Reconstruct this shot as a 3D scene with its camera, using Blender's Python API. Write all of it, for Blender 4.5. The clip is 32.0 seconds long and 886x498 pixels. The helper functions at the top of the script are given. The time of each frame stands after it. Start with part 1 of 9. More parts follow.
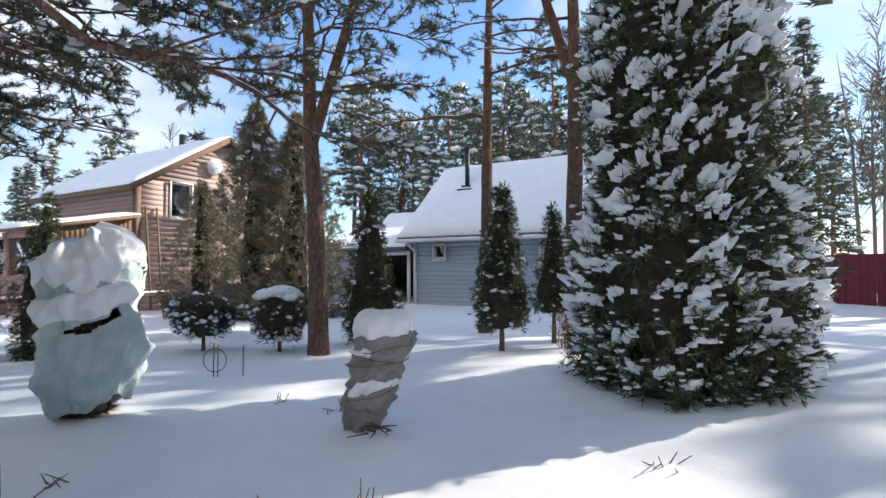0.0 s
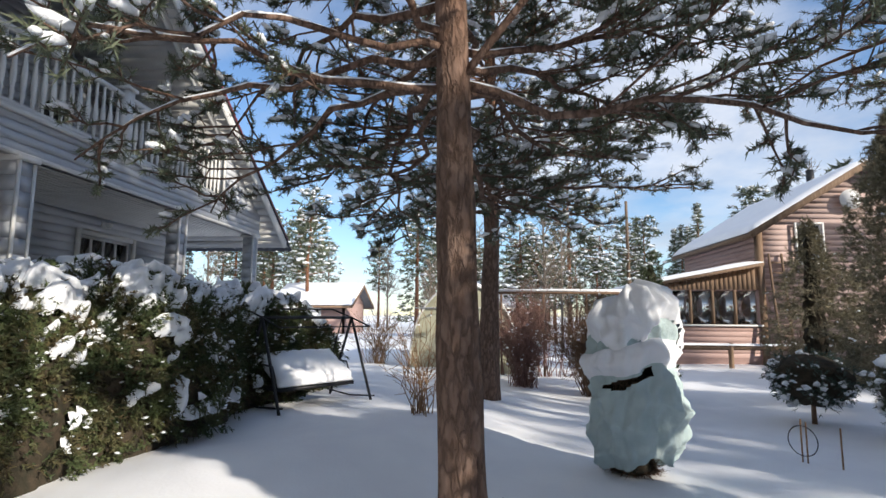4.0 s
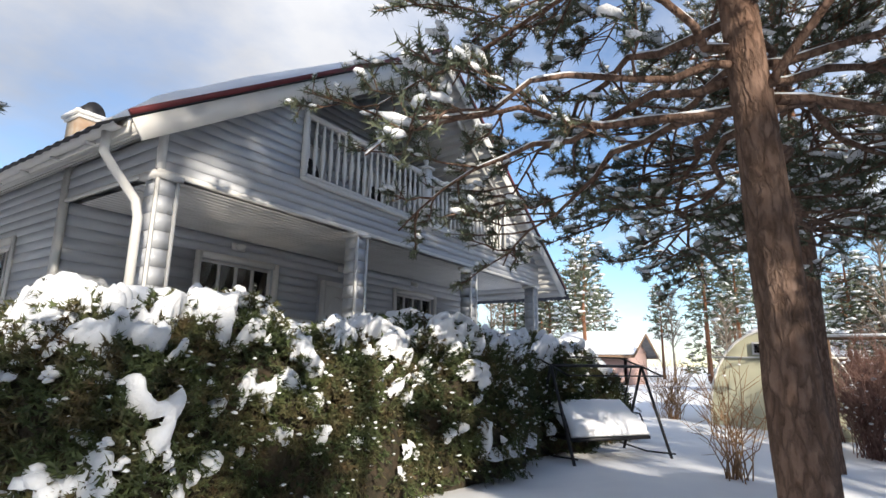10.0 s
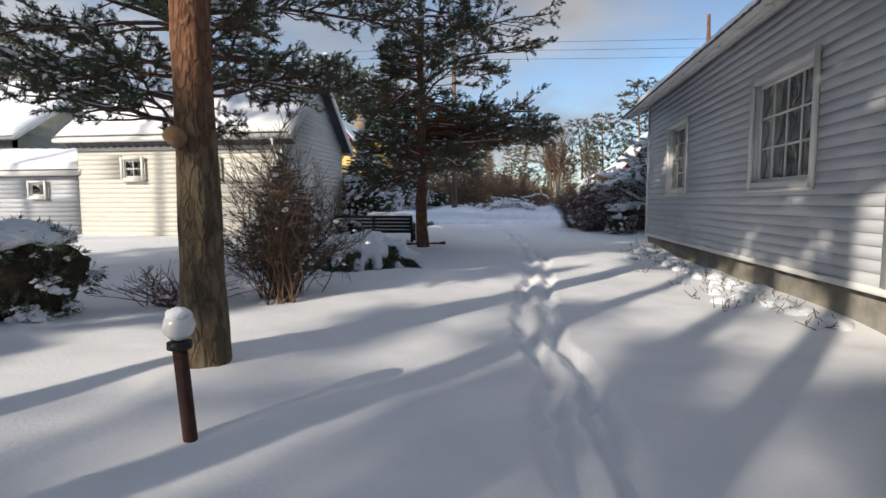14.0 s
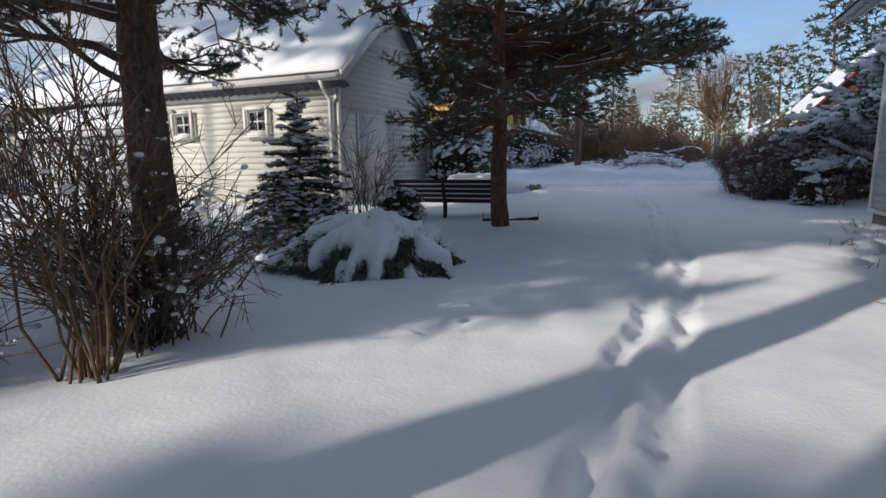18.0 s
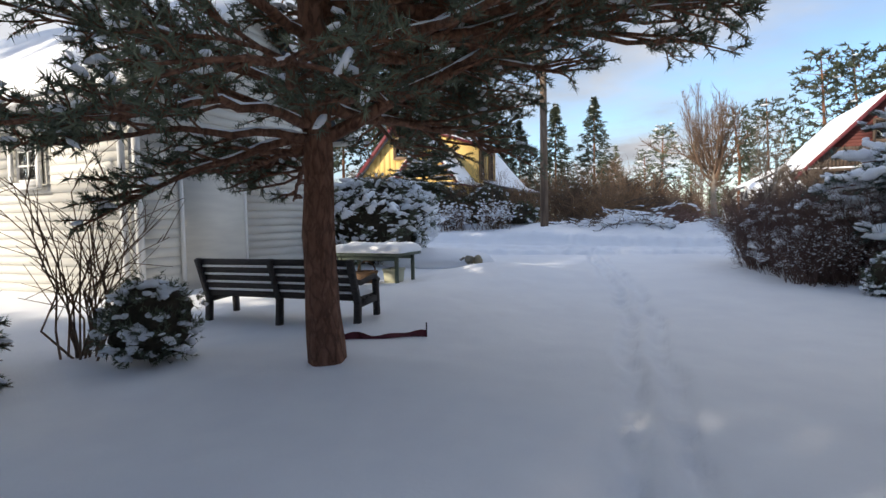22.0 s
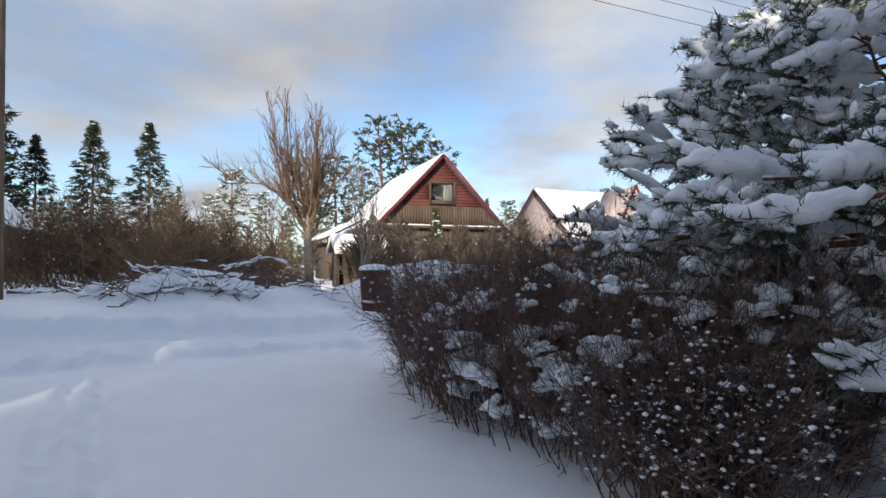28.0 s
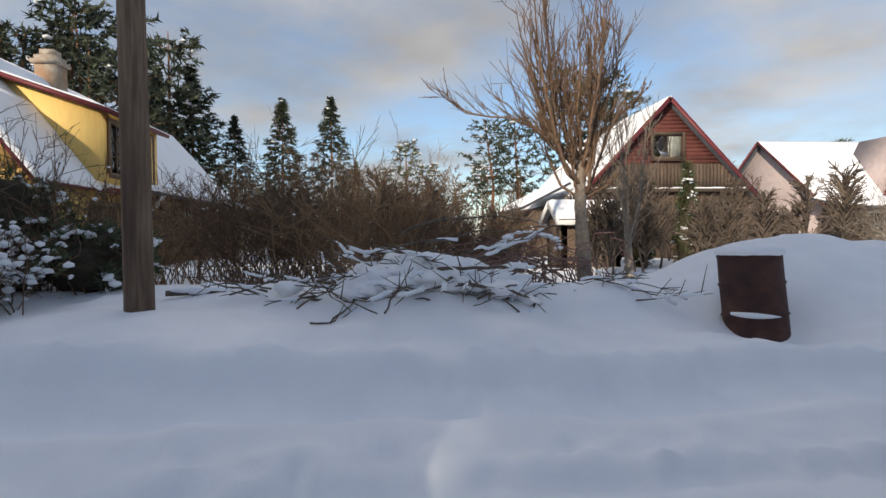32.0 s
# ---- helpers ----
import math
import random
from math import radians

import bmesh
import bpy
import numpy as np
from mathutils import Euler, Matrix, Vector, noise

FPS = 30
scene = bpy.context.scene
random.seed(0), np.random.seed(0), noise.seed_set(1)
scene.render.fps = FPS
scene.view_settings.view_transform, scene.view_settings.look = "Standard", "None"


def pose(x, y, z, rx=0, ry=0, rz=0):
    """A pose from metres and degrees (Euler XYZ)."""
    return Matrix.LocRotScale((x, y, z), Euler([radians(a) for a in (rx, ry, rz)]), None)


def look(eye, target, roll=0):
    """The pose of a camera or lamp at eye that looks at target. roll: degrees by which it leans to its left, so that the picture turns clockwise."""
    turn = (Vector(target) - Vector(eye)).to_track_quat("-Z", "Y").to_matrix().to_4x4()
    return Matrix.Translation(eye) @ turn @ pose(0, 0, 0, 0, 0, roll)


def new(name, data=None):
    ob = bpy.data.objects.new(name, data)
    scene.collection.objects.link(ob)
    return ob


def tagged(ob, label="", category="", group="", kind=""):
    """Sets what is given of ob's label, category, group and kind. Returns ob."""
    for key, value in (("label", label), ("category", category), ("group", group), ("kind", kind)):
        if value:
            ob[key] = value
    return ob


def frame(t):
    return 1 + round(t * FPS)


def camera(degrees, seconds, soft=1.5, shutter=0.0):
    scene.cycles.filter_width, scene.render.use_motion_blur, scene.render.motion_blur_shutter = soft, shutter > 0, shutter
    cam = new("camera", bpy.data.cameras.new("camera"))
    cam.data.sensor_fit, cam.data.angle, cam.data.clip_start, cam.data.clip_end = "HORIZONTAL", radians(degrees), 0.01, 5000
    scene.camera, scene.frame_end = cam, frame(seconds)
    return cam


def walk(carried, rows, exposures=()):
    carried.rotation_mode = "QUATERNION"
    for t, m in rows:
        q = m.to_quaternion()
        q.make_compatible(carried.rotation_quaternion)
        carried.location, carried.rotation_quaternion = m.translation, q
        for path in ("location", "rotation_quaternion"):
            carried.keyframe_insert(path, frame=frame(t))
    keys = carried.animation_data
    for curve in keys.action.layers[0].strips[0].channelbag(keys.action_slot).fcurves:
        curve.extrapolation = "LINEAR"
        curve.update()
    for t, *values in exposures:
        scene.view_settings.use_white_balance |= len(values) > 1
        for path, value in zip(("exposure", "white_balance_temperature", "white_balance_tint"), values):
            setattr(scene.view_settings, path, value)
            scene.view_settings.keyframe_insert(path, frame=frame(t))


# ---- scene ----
# ---------------------------------------------------------------- camera
cam = camera(79.2, 32.0)
# seconds, eye, yaw, pitch, roll
PATH = [
    (0, 0.000, 0.000, 1.100, 31.31, 2.07, 0.16),
    (0.5, -0.029, 0.378, 1.096, 38.58, 2.11, 0.14),
    (1, -0.040, 0.713, 1.115, 45.96, 2.27, 0.17),
    (1.5, -0.120, 0.998, 1.119, 51.64, 2.19, 0.09),
    (2, -0.202, 1.209, 1.102, 57.67, 2.31, 0.02),
    (2.5, -0.182, 1.189, 1.140, 68.76, 3.55, -0.21),
    (3, -0.141, 1.126, 1.150, 78.95, 4.98, -0.30),
    (3.5, -0.122, 1.106, 1.167, 87.92, 5.97, -0.32),
    (4, -0.103, 1.087, 1.182, 94.71, 7.06, -0.36),
    (4.5, -0.090, 1.073, 1.201, 100.10, 8.22, -0.40),
    (6.5, -0.060, 1.040, 1.241, 112.01, 15.08, -0.63),
    (7, -0.055, 1.033, 1.239, 113.74, 15.49, -0.68),
    (7.5, -0.057, 1.027, 1.234, 115.45, 15.64, -0.71),
    (8, -0.059, 1.023, 1.228, 116.97, 15.67, -0.74),
    (8.5, -0.060, 1.016, 1.222, 118.35, 15.63, -0.77),
    (9, -0.053, 1.010, 1.207, 119.70, 15.34, -0.82),
    (9.5, -0.049, 1.002, 1.188, 121.30, 14.14, -0.85),
    (10, -0.039, 0.977, 1.155, 123.36, 11.95, -0.92),
    (10.5, 0.044, 0.857, 1.127, 127.52, 8.50, -1.02),
    (11, 0.197, 0.651, 1.121, 134.80, 6.79, -1.13),
    (11.5, 0.292, 0.381, 1.096, 148.69, 5.86, -0.88),
    (12, 0.357, 0.148, 1.096, 164.19, 5.49, -0.49),
    (12.5, 0.441, -0.066, 1.087, 173.42, 4.70, -0.42),
    (13, 0.434, -0.366, 1.050, 179.11, 2.05, -0.18),
    (13.5, 0.433, -0.693, 1.022, 184.59, -1.53, -0.02),
    (14, 0.407, -1.053, 1.052, 188.27, -4.87, 0.09),
    (14.5, 0.390, -1.429, 1.085, 191.25, -5.43, 0.25),
    (15, 0.377, -1.885, 1.083, 194.86, -5.84, 0.34),
    (15.5, 0.350, -2.331, 1.071, 197.84, -6.14, 0.50),
    (17.5, 0.154, -4.202, 1.092, 203.25, -9.07, 0.66),
    (18, 0.151, -4.666, 1.100, 202.94, -9.40, 0.70),
    (18.5, 0.168, -5.155, 1.117, 202.30, -9.43, 0.67),
    (19, 0.190, -5.685, 1.115, 201.84, -9.38, 0.68),
    (19.5, 0.203, -6.215, 1.127, 202.00, -9.32, 0.70),
    (20, 0.232, -6.804, 1.132, 202.15, -8.78, 0.80),
    (20.5, 0.280, -7.365, 1.157, 202.31, -7.55, 0.69),
    (21, 0.283, -7.956, 1.161, 202.09, -5.64, 0.82),
    (21.5, 0.282, -8.529, 1.173, 202.05, -4.09, 0.79),
    (22, 0.240, -9.098, 1.153, 201.88, -3.30, 0.91),
    (22.5, 0.237, -9.659, 1.165, 201.99, -2.78, 0.79),
    (23, 0.196, -10.225, 1.176, 201.16, -2.06, 0.75),
    (23.5, 0.186, -10.775, 1.182, 199.70, -1.60, 0.65),
    (24, 0.140, -11.306, 1.157, 196.82, -1.25, 0.74),
    (24.5, 0.132, -11.822, 1.159, 194.28, -1.22, 0.67),
    (25, 0.051, -12.295, 1.182, 189.12, -0.89, 0.66),
    (25.5, 0.010, -12.754, 1.197, 181.35, 0.60, 0.55),
    (27.5, 0.220, -14.892, 1.319, 157.72, 1.95, 0.28),
    (28, 0.323, -15.523, 1.355, 157.99, 1.56, 0.14),
    (28.5, 0.452, -16.183, 1.380, 158.80, 1.47, 0.24),
    (29, 0.592, -16.754, 1.402, 160.44, 1.70, 0.24),
    (29.5, 0.735, -17.374, 1.393, 162.04, 1.55, 0.39),
    (30, 0.868, -17.955, 1.353, 164.82, 1.11, 0.36),
    (30.5, 0.979, -18.535, 1.348, 167.36, -0.58, 0.53),
    (31, 1.132, -19.085, 1.393, 170.78, -1.12, 0.45),
    (31.5, 1.216, -19.656, 1.416, 172.96, -1.37, 0.64),
    (32, 1.255, -20.227, 1.450, 174.74, -1.39, 0.57),
]
walk(cam, [(t, pose(x, y, z, 90 + pitch, roll, yaw)) for t, x, y, z, yaw, pitch, roll in PATH],
     exposures=[(0, 0.68, 6250, 10), (1.5, 0.6, 6250, 10), (3.0, 0.28, 6300, 10), (7.0, 0.3, 6450, 10), (9.0, 0.46, 6500, 10), (11.0, 0.5, 6500, 10), (12.0, 0.42, 6600, 10), (13.0, 0.33, 6700, 10), (14.0, -0.05, 6600, 10), (15.0, -0.15, 6450, 10),
                (18.0, -0.32, 6200, 10), (20.0, 0.08, 6250, 10), (22.0, 0.38, 6550, 10), (25.0, 0.1, 6800, 10), (28.0, 0.22, 6700, 10), (30.0, 0.02, 6700, 10), (32, -0.02, 7000, 10)])

# ---------------------------------------------------------------- sky and sun
SUN_AZ, SUN_EL = 57.0, 24.0  # degrees from +x, degrees up
CLOUD_SHIFT = (0.35, 0.2, 0.0)
world = bpy.data.worlds.new("sky")
scene.world = world
world.use_nodes = True
wn, wl = world.node_tree.nodes, world.node_tree.links
wn.clear()
w_out = wn.new("ShaderNodeOutputWorld")
w_bg = wn.new("ShaderNodeBackground")
w_sky = wn.new("ShaderNodeTexSky")
w_sky.sky_type, w_sky.sun_disc = "NISHITA", False
w_sky.sun_elevation, w_sky.sun_rotation = radians(SUN_EL), radians(90 - SUN_AZ)
w_sky.air_density, w_sky.dust_density, w_sky.ozone_density = 1.0, 0.1, 3.5
w_co = wn.new("ShaderNodeTexCoord")
w_sep = wn.new("ShaderNodeSeparateXYZ")
wl.new(w_co.outputs["Generated"], w_sep.inputs["Vector"])


def sky_math(op, a, b):
    n = wn.new("ShaderNodeMath")
    n.operation = op
    for k, v in enumerate((a, b)):
        if isinstance(v, (int, float)):
            n.inputs[k].default_value = v
        else:
            wl.new(v, n.inputs[k])
    return n.outputs["Value"]


# a flat deck of cloud seen in perspective
w_up = sky_math("ADD", sky_math("MAXIMUM", w_sep.outputs["Z"], 0.0), 0.16)
w_xy = wn.new("ShaderNodeCombineXYZ")
wl.new(sky_math("DIVIDE", w_sep.outputs["X"], w_up), w_xy.inputs["X"])
wl.new(sky_math("DIVIDE", w_sep.outputs["Y"], w_up), w_xy.inputs["Y"])
w_map = wn.new("ShaderNodeMapping")
w_map.inputs["Location"].default_value = CLOUD_SHIFT
w_noise = wn.new("ShaderNodeTexNoise")
w_noise.inputs["Scale"].default_value, w_noise.inputs["Detail"].default_value = 0.55, 8.0
w_noise.inputs["Roughness"].default_value = 0.58
w_ramp = wn.new("ShaderNodeValToRGB")
w_ramp.color_ramp.elements[0].position, w_ramp.color_ramp.elements[1].position = 0.38, 0.58
w_n2 = wn.new("ShaderNodeTexNoise")
w_n2.inputs["Scale"].default_value, w_n2.inputs["Detail"].default_value = 0.9, 7.0
w_cc = wn.new("ShaderNodeValToRGB")
w_cc.color_ramp.elements[0].position, w_cc.color_ramp.elements[1].position = 0.33, 0.62
w_cc.color_ramp.elements[0].color = (3.1, 3.3, 3.75, 1)
w_cc.color_ramp.elements[1].color = (5.7, 5.75, 5.95, 1)
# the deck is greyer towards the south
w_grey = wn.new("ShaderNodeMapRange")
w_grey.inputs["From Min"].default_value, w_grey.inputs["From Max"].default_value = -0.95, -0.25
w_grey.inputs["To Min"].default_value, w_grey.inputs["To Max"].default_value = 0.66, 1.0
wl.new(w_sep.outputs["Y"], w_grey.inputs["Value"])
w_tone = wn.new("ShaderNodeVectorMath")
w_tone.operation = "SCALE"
w_mix = wn.new("ShaderNodeMix")
w_mix.data_type = "RGBA"
wl.new(w_xy.outputs["Vector"], w_map.inputs["Vector"])
wl.new(w_map.outputs["Vector"], w_noise.inputs["Vector"])
wl.new(w_map.outputs["Vector"], w_n2.inputs["Vector"])
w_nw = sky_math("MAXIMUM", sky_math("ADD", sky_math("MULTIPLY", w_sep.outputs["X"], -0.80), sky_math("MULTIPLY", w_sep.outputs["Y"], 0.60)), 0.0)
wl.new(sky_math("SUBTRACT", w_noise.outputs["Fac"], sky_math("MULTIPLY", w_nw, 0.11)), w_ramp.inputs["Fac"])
wl.new(w_n2.outputs["Fac"], w_cc.inputs["Fac"])
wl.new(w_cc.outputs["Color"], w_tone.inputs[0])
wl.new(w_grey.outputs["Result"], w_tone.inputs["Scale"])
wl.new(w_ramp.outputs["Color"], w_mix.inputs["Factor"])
wl.new(w_sky.outputs["Color"], w_mix.inputs["A"])
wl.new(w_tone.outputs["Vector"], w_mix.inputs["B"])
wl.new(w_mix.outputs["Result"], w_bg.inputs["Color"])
w_bg.inputs["Strength"].default_value = 0.155
wl.new(w_bg.outputs["Background"], w_out.inputs["Surface"])

sun = new("sun", bpy.data.lights.new("sun", "SUN"))
sun.data.energy, sun.data.angle, sun.data.color = 4.6, radians(0.55), (1.0, 0.9, 0.76)
_d = Vector((math.cos(radians(SUN_AZ)) * math.cos(radians(SUN_EL)), math.sin(radians(SUN_AZ)) * math.cos(radians(SUN_EL)), math.sin(radians(SUN_EL))))
sun.matrix_world = look(_d * 60, (0, 0, 0))


# ---------------------------------------------------------------- materials
def material(name, col, rough=0.8, col2=None, scale=8.0, detail=5.0, bump=0.0, bump_scale=None, metal=0.0, col3=None, stretch=(1, 1, 1),
             island=0.0, obj_var=0.0, spec=0.3, low=0.35, high=0.65, coarse=0.0):
    """Two scales of colour noise, fine relief and, where asked for, a shift of value by piece."""
    m = bpy.data.materials.new(name)
    m.use_nodes = True
    n, l = m.node_tree.nodes, m.node_tree.links
    b = n["Principled BSDF"]
    b.inputs["Roughness"].default_value, b.inputs["Metallic"].default_value = rough, metal
    b.inputs["Specular IOR Level"].default_value = spec
    co = n.new("ShaderNodeTexCoord")
    mp = n.new("ShaderNodeMapping")
    mp.inputs["Scale"].default_value = stretch
    l.new(co.outputs["Object"], mp.inputs["Vector"])
    tex = n.new("ShaderNodeTexNoise")
    tex.inputs["Scale"].default_value, tex.inputs["Detail"].default_value = scale, detail
    l.new(mp.outputs["Vector"], tex.inputs["Vector"])
    ramp = n.new("ShaderNodeValToRGB")
    e = ramp.color_ramp.elements
    e[0].position, e[1].position = low, high
    e[0].color, e[1].color = (*col, 1), (*(col2 or [c * 0.75 for c in col]), 1)
    l.new(tex.outputs["Fac"], ramp.inputs["Fac"])
    out = ramp.outputs["Color"]
    if col3:
        t2 = n.new("ShaderNodeTexNoise")
        t2.inputs["Scale"].default_value, t2.inputs["Detail"].default_value = coarse or scale * 0.17, 3.0
        l.new(mp.outputs["Vector"], t2.inputs["Vector"])
        r2 = n.new("ShaderNodeValToRGB")
        r2.color_ramp.elements[0].position, r2.color_ramp.elements[1].position = 0.45, 0.7
        l.new(t2.outputs["Fac"], r2.inputs["Fac"])
        mx = n.new("ShaderNodeMix")
        mx.data_type = "RGBA"
        l.new(r2.outputs["Color"], mx.inputs["Factor"])
        l.new(out, mx.inputs["A"])
        mx.inputs["B"].default_value = (*col3, 1)
        out = mx.outputs["Result"]
    for amount, node, socket in ((island, "ShaderNodeNewGeometry", "Random Per Island"), (obj_var, "ShaderNodeObjectInfo", "Random")):
        if amount:
            g = n.new(node)
            r = n.new("ShaderNodeMapRange")
            r.inputs["To Min"].default_value, r.inputs["To Max"].default_value = 1 - amount, 1 + amount
            l.new(g.outputs[socket], r.inputs["Value"])
            h = n.new("ShaderNodeHueSaturation")
            l.new(out, h.inputs["Color"])
            l.new(r.outputs["Result"], h.inputs["Value"])
            out = h.outputs["Color"]
    l.new(out, b.inputs["Base Color"])
    if bump:
        t3 = n.new("ShaderNodeTexNoise")
        t3.inputs["Scale"].default_value, t3.inputs["Detail"].default_value = bump_scale or scale * 2, 6.0
        l.new(mp.outputs["Vector"], t3.inputs["Vector"])
        bp = n.new("ShaderNodeBump")
        bp.inputs["Strength"].default_value, bp.inputs["Distance"].default_value = bump, 0.02
        l.new(t3.outputs["Fac"], bp.inputs["Height"])
        l.new(bp.outputs["Normal"], b.inputs["Normal"])
    return m


def bark_material(name, low_a, low_b, high_a, high_b, z0, z1):
    """Furrowed bark, plated and grey-brown at the foot, thin and orange above, with upright ridges."""
    m = bpy.data.materials.new(name)
    m.use_nodes = True
    n, l = m.node_tree.nodes, m.node_tree.links
    b = n["Principled BSDF"]
    b.inputs["Roughness"].default_value, b.inputs["Specular IOR Level"].default_value = 0.9, 0.2
    co = n.new("ShaderNodeTexCoord")
    mp = n.new("ShaderNodeMapping")
    mp.inputs["Scale"].default_value = (17, 17, 6.5)
    l.new(co.outputs["Object"], mp.inputs["Vector"])
    vor = n.new("ShaderNodeTexVoronoi")
    vor.feature = "DISTANCE_TO_EDGE"
    vor.inputs["Scale"].default_value = 1.6
    ns = n.new("ShaderNodeTexNoise")
    ns.inputs["Scale"].default_value, ns.inputs["Detail"].default_value = 1.3, 8
    l.new(mp.outputs["Vector"], ns.inputs["Vector"])
    wob = n.new("ShaderNodeMix")
    wob.data_type = "RGBA"
    wob.inputs["Factor"].default_value = 0.62
    l.new(mp.outputs["Vector"], wob.inputs["A"])
    l.new(ns.outputs["Color"], wob.inputs["B"])
    l.new(wob.outputs["Result"], vor.inputs["Vector"])
    vor.inputs["Scale"].default_value = 2.4
    outs = []
    for a, c in ((low_a, low_b), (high_a, high_b)):
        r = n.new("ShaderNodeValToRGB")
        r.color_ramp.elements[0].position, r.color_ramp.elements[1].position = 0.3, 0.68
        r.color_ramp.elements[0].color, r.color_ramp.elements[1].color = (*a, 1), (*c, 1)
        l.new(ns.outputs["Fac"], r.inputs["Fac"])
        outs.append(r.outputs["Color"])
    sep = n.new("ShaderNodeSeparateXYZ")
    l.new(co.outputs["Object"], sep.inputs["Vector"])
    hr = n.new("ShaderNodeMapRange")
    hr.inputs["From Min"].default_value, hr.inputs["From Max"].default_value = z0, z1
    l.new(sep.outputs["Z"], hr.inputs["Value"])
    mx = n.new("ShaderNodeMix")
    mx.data_type = "RGBA"
    l.new(hr.outputs["Result"], mx.inputs["Factor"])
    l.new(outs[0], mx.inputs["A"])
    l.new(outs[1], mx.inputs["B"])
    cr = n.new("ShaderNodeMapRange")
    cr.inputs["From Max"].default_value = 0.2
    cr.inputs["To Min"].default_value = 0.6
    l.new(vor.outputs["Distance"], cr.inputs["Value"])
    hs = n.new("ShaderNodeHueSaturation")
    l.new(mx.outputs["Result"], hs.inputs["Color"])
    l.new(cr.outputs["Result"], hs.inputs["Value"])
    l.new(hs.outputs["Color"], b.inputs["Base Color"])
    ad = n.new("ShaderNodeMath")
    l.new(cr.outputs["Result"], ad.inputs[0])
    l.new(ns.outputs["Fac"], ad.inputs[1])
    bp = n.new("ShaderNodeBump")
    bp.inputs["Strength"].default_value, bp.inputs["Distance"].default_value = 0.9, 0.025
    l.new(ad.outputs["Value"], bp.inputs["Height"])
    l.new(bp.outputs["Normal"], b.inputs["Normal"])
    return m


SNOW = material("snow", (0.91, 0.92, 0.94), 0.75, (0.87, 0.88, 0.91), 2.5, 6, 0.14, 38.0, spec=0.25)
SNOW_CLUMP = material("snow_clump", (0.88, 0.90, 0.93), 0.8, (0.80, 0.83, 0.88), 9, 4, 0.5, 40.0, spec=0.2)
BARK = bark_material("pine_bark", (0.135, 0.085, 0.062), (0.235, 0.16, 0.125), (0.19, 0.09, 0.055), (0.31, 0.17, 0.105), 2.4, 5.5)
BARK_RED = bark_material("pine_bark_warm", (0.15, 0.075, 0.05), (0.25, 0.13, 0.09), (0.2, 0.09, 0.05), (0.36, 0.18, 0.1), 0.5, 4.0)
BARK_OCHRE = bark_material("pine_bark_ochre", (0.115, 0.085, 0.055), (0.21, 0.16, 0.105), (0.17, 0.08, 0.05), (0.29, 0.15, 0.09), 1.2, 1.9)
TWIG = material("twig_bark", (0.12, 0.075, 0.05), 0.9, (0.2, 0.13, 0.085), 20, island=0.25)
TWIG_RED = material("twig_red", (0.16, 0.085, 0.07), 0.9, (0.28, 0.175, 0.15), 20, island=0.3)
BARBERRY = material("barberry_twigs", (0.10, 0.06, 0.05), 0.9, (0.19, 0.125, 0.105), 20, island=0.35)
TWIG_TAN = material("twig_tan", (0.24, 0.14, 0.075), 0.9, (0.33, 0.21, 0.12), 20, island=0.3)
TWIG_GREY = material("twig_grey", (0.17, 0.14, 0.115), 0.9, (0.26, 0.22, 0.175), 20, island=0.25)
NEEDLE = material("pine_needles", (0.088, 0.108, 0.072), 0.55, (0.15, 0.17, 0.11), 1.5, island=0.35)
NEEDLE_FAR = material("far_needles", (0.035, 0.046, 0.032), 0.7, (0.07, 0.082, 0.05), 1.5, island=0.4)
NEEDLE_BLUE = material("blue_needles", (0.05, 0.08, 0.065), 0.6, (0.09, 0.125, 0.1), 1.5, island=0.35)
THUJA = material("thuja_sprays", (0.045, 0.064, 0.027), 0.6, (0.105, 0.132, 0.05), 2.2, island=0.45, col3=(0.11, 0.075, 0.04), coarse=4.5)
THUJA_DARK = material("thuja_sprays_dark", (0.06, 0.08, 0.042), 0.6, (0.11, 0.135, 0.065), 2.2, island=0.4)
JUNIPER = material("juniper_brown_green", (0.17, 0.155, 0.10), 0.7, (0.30, 0.26, 0.17), 1.7, island=0.4)
# near-black, with the shade deep inside a plant put into the colour
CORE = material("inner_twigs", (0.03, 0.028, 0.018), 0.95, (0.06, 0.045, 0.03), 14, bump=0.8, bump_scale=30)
TWIG_DARK = material("twig_dark", (0.085, 0.065, 0.05), 0.9, (0.16, 0.125, 0.1), 20, island=0.3)
WHITE = material("white_painted_trim", (0.76, 0.75, 0.72), 0.5, (0.69, 0.68, 0.66), 3, bump=0.1, obj_var=0.03)
SIDING = material("pale_grey_siding", (0.53, 0.55, 0.58), 0.42, (0.47, 0.49, 0.53), 2.2, bump=0.06, bump_scale=40, stretch=(1, 1, 6), obj_var=0.035, spec=0.45)
SIDING_BLUE = material("blue_grey_boards", (0.42, 0.50, 0.58), 0.7, (0.37, 0.45, 0.53), 3, bump=0.15, stretch=(1, 1, 6), obj_var=0.05)
SIDING_CREAM = material("cream_boards", (0.68, 0.66, 0.6), 0.7, (0.62, 0.6, 0.55), 2, bump=0.12, stretch=(1, 1, 6), obj_var=0.04)
SOFFIT = material("soffit_boards", (0.66, 0.65, 0.63), 0.6, (0.6, 0.59, 0.57), 3, bump=0.05, obj_var=0.03)
CONCRETE = material("foundation_concrete", (0.3, 0.28, 0.25), 0.95, (0.2, 0.19, 0.165), 5, bump=0.7, bump_scale=25, col3=(0.36, 0.31, 0.2))
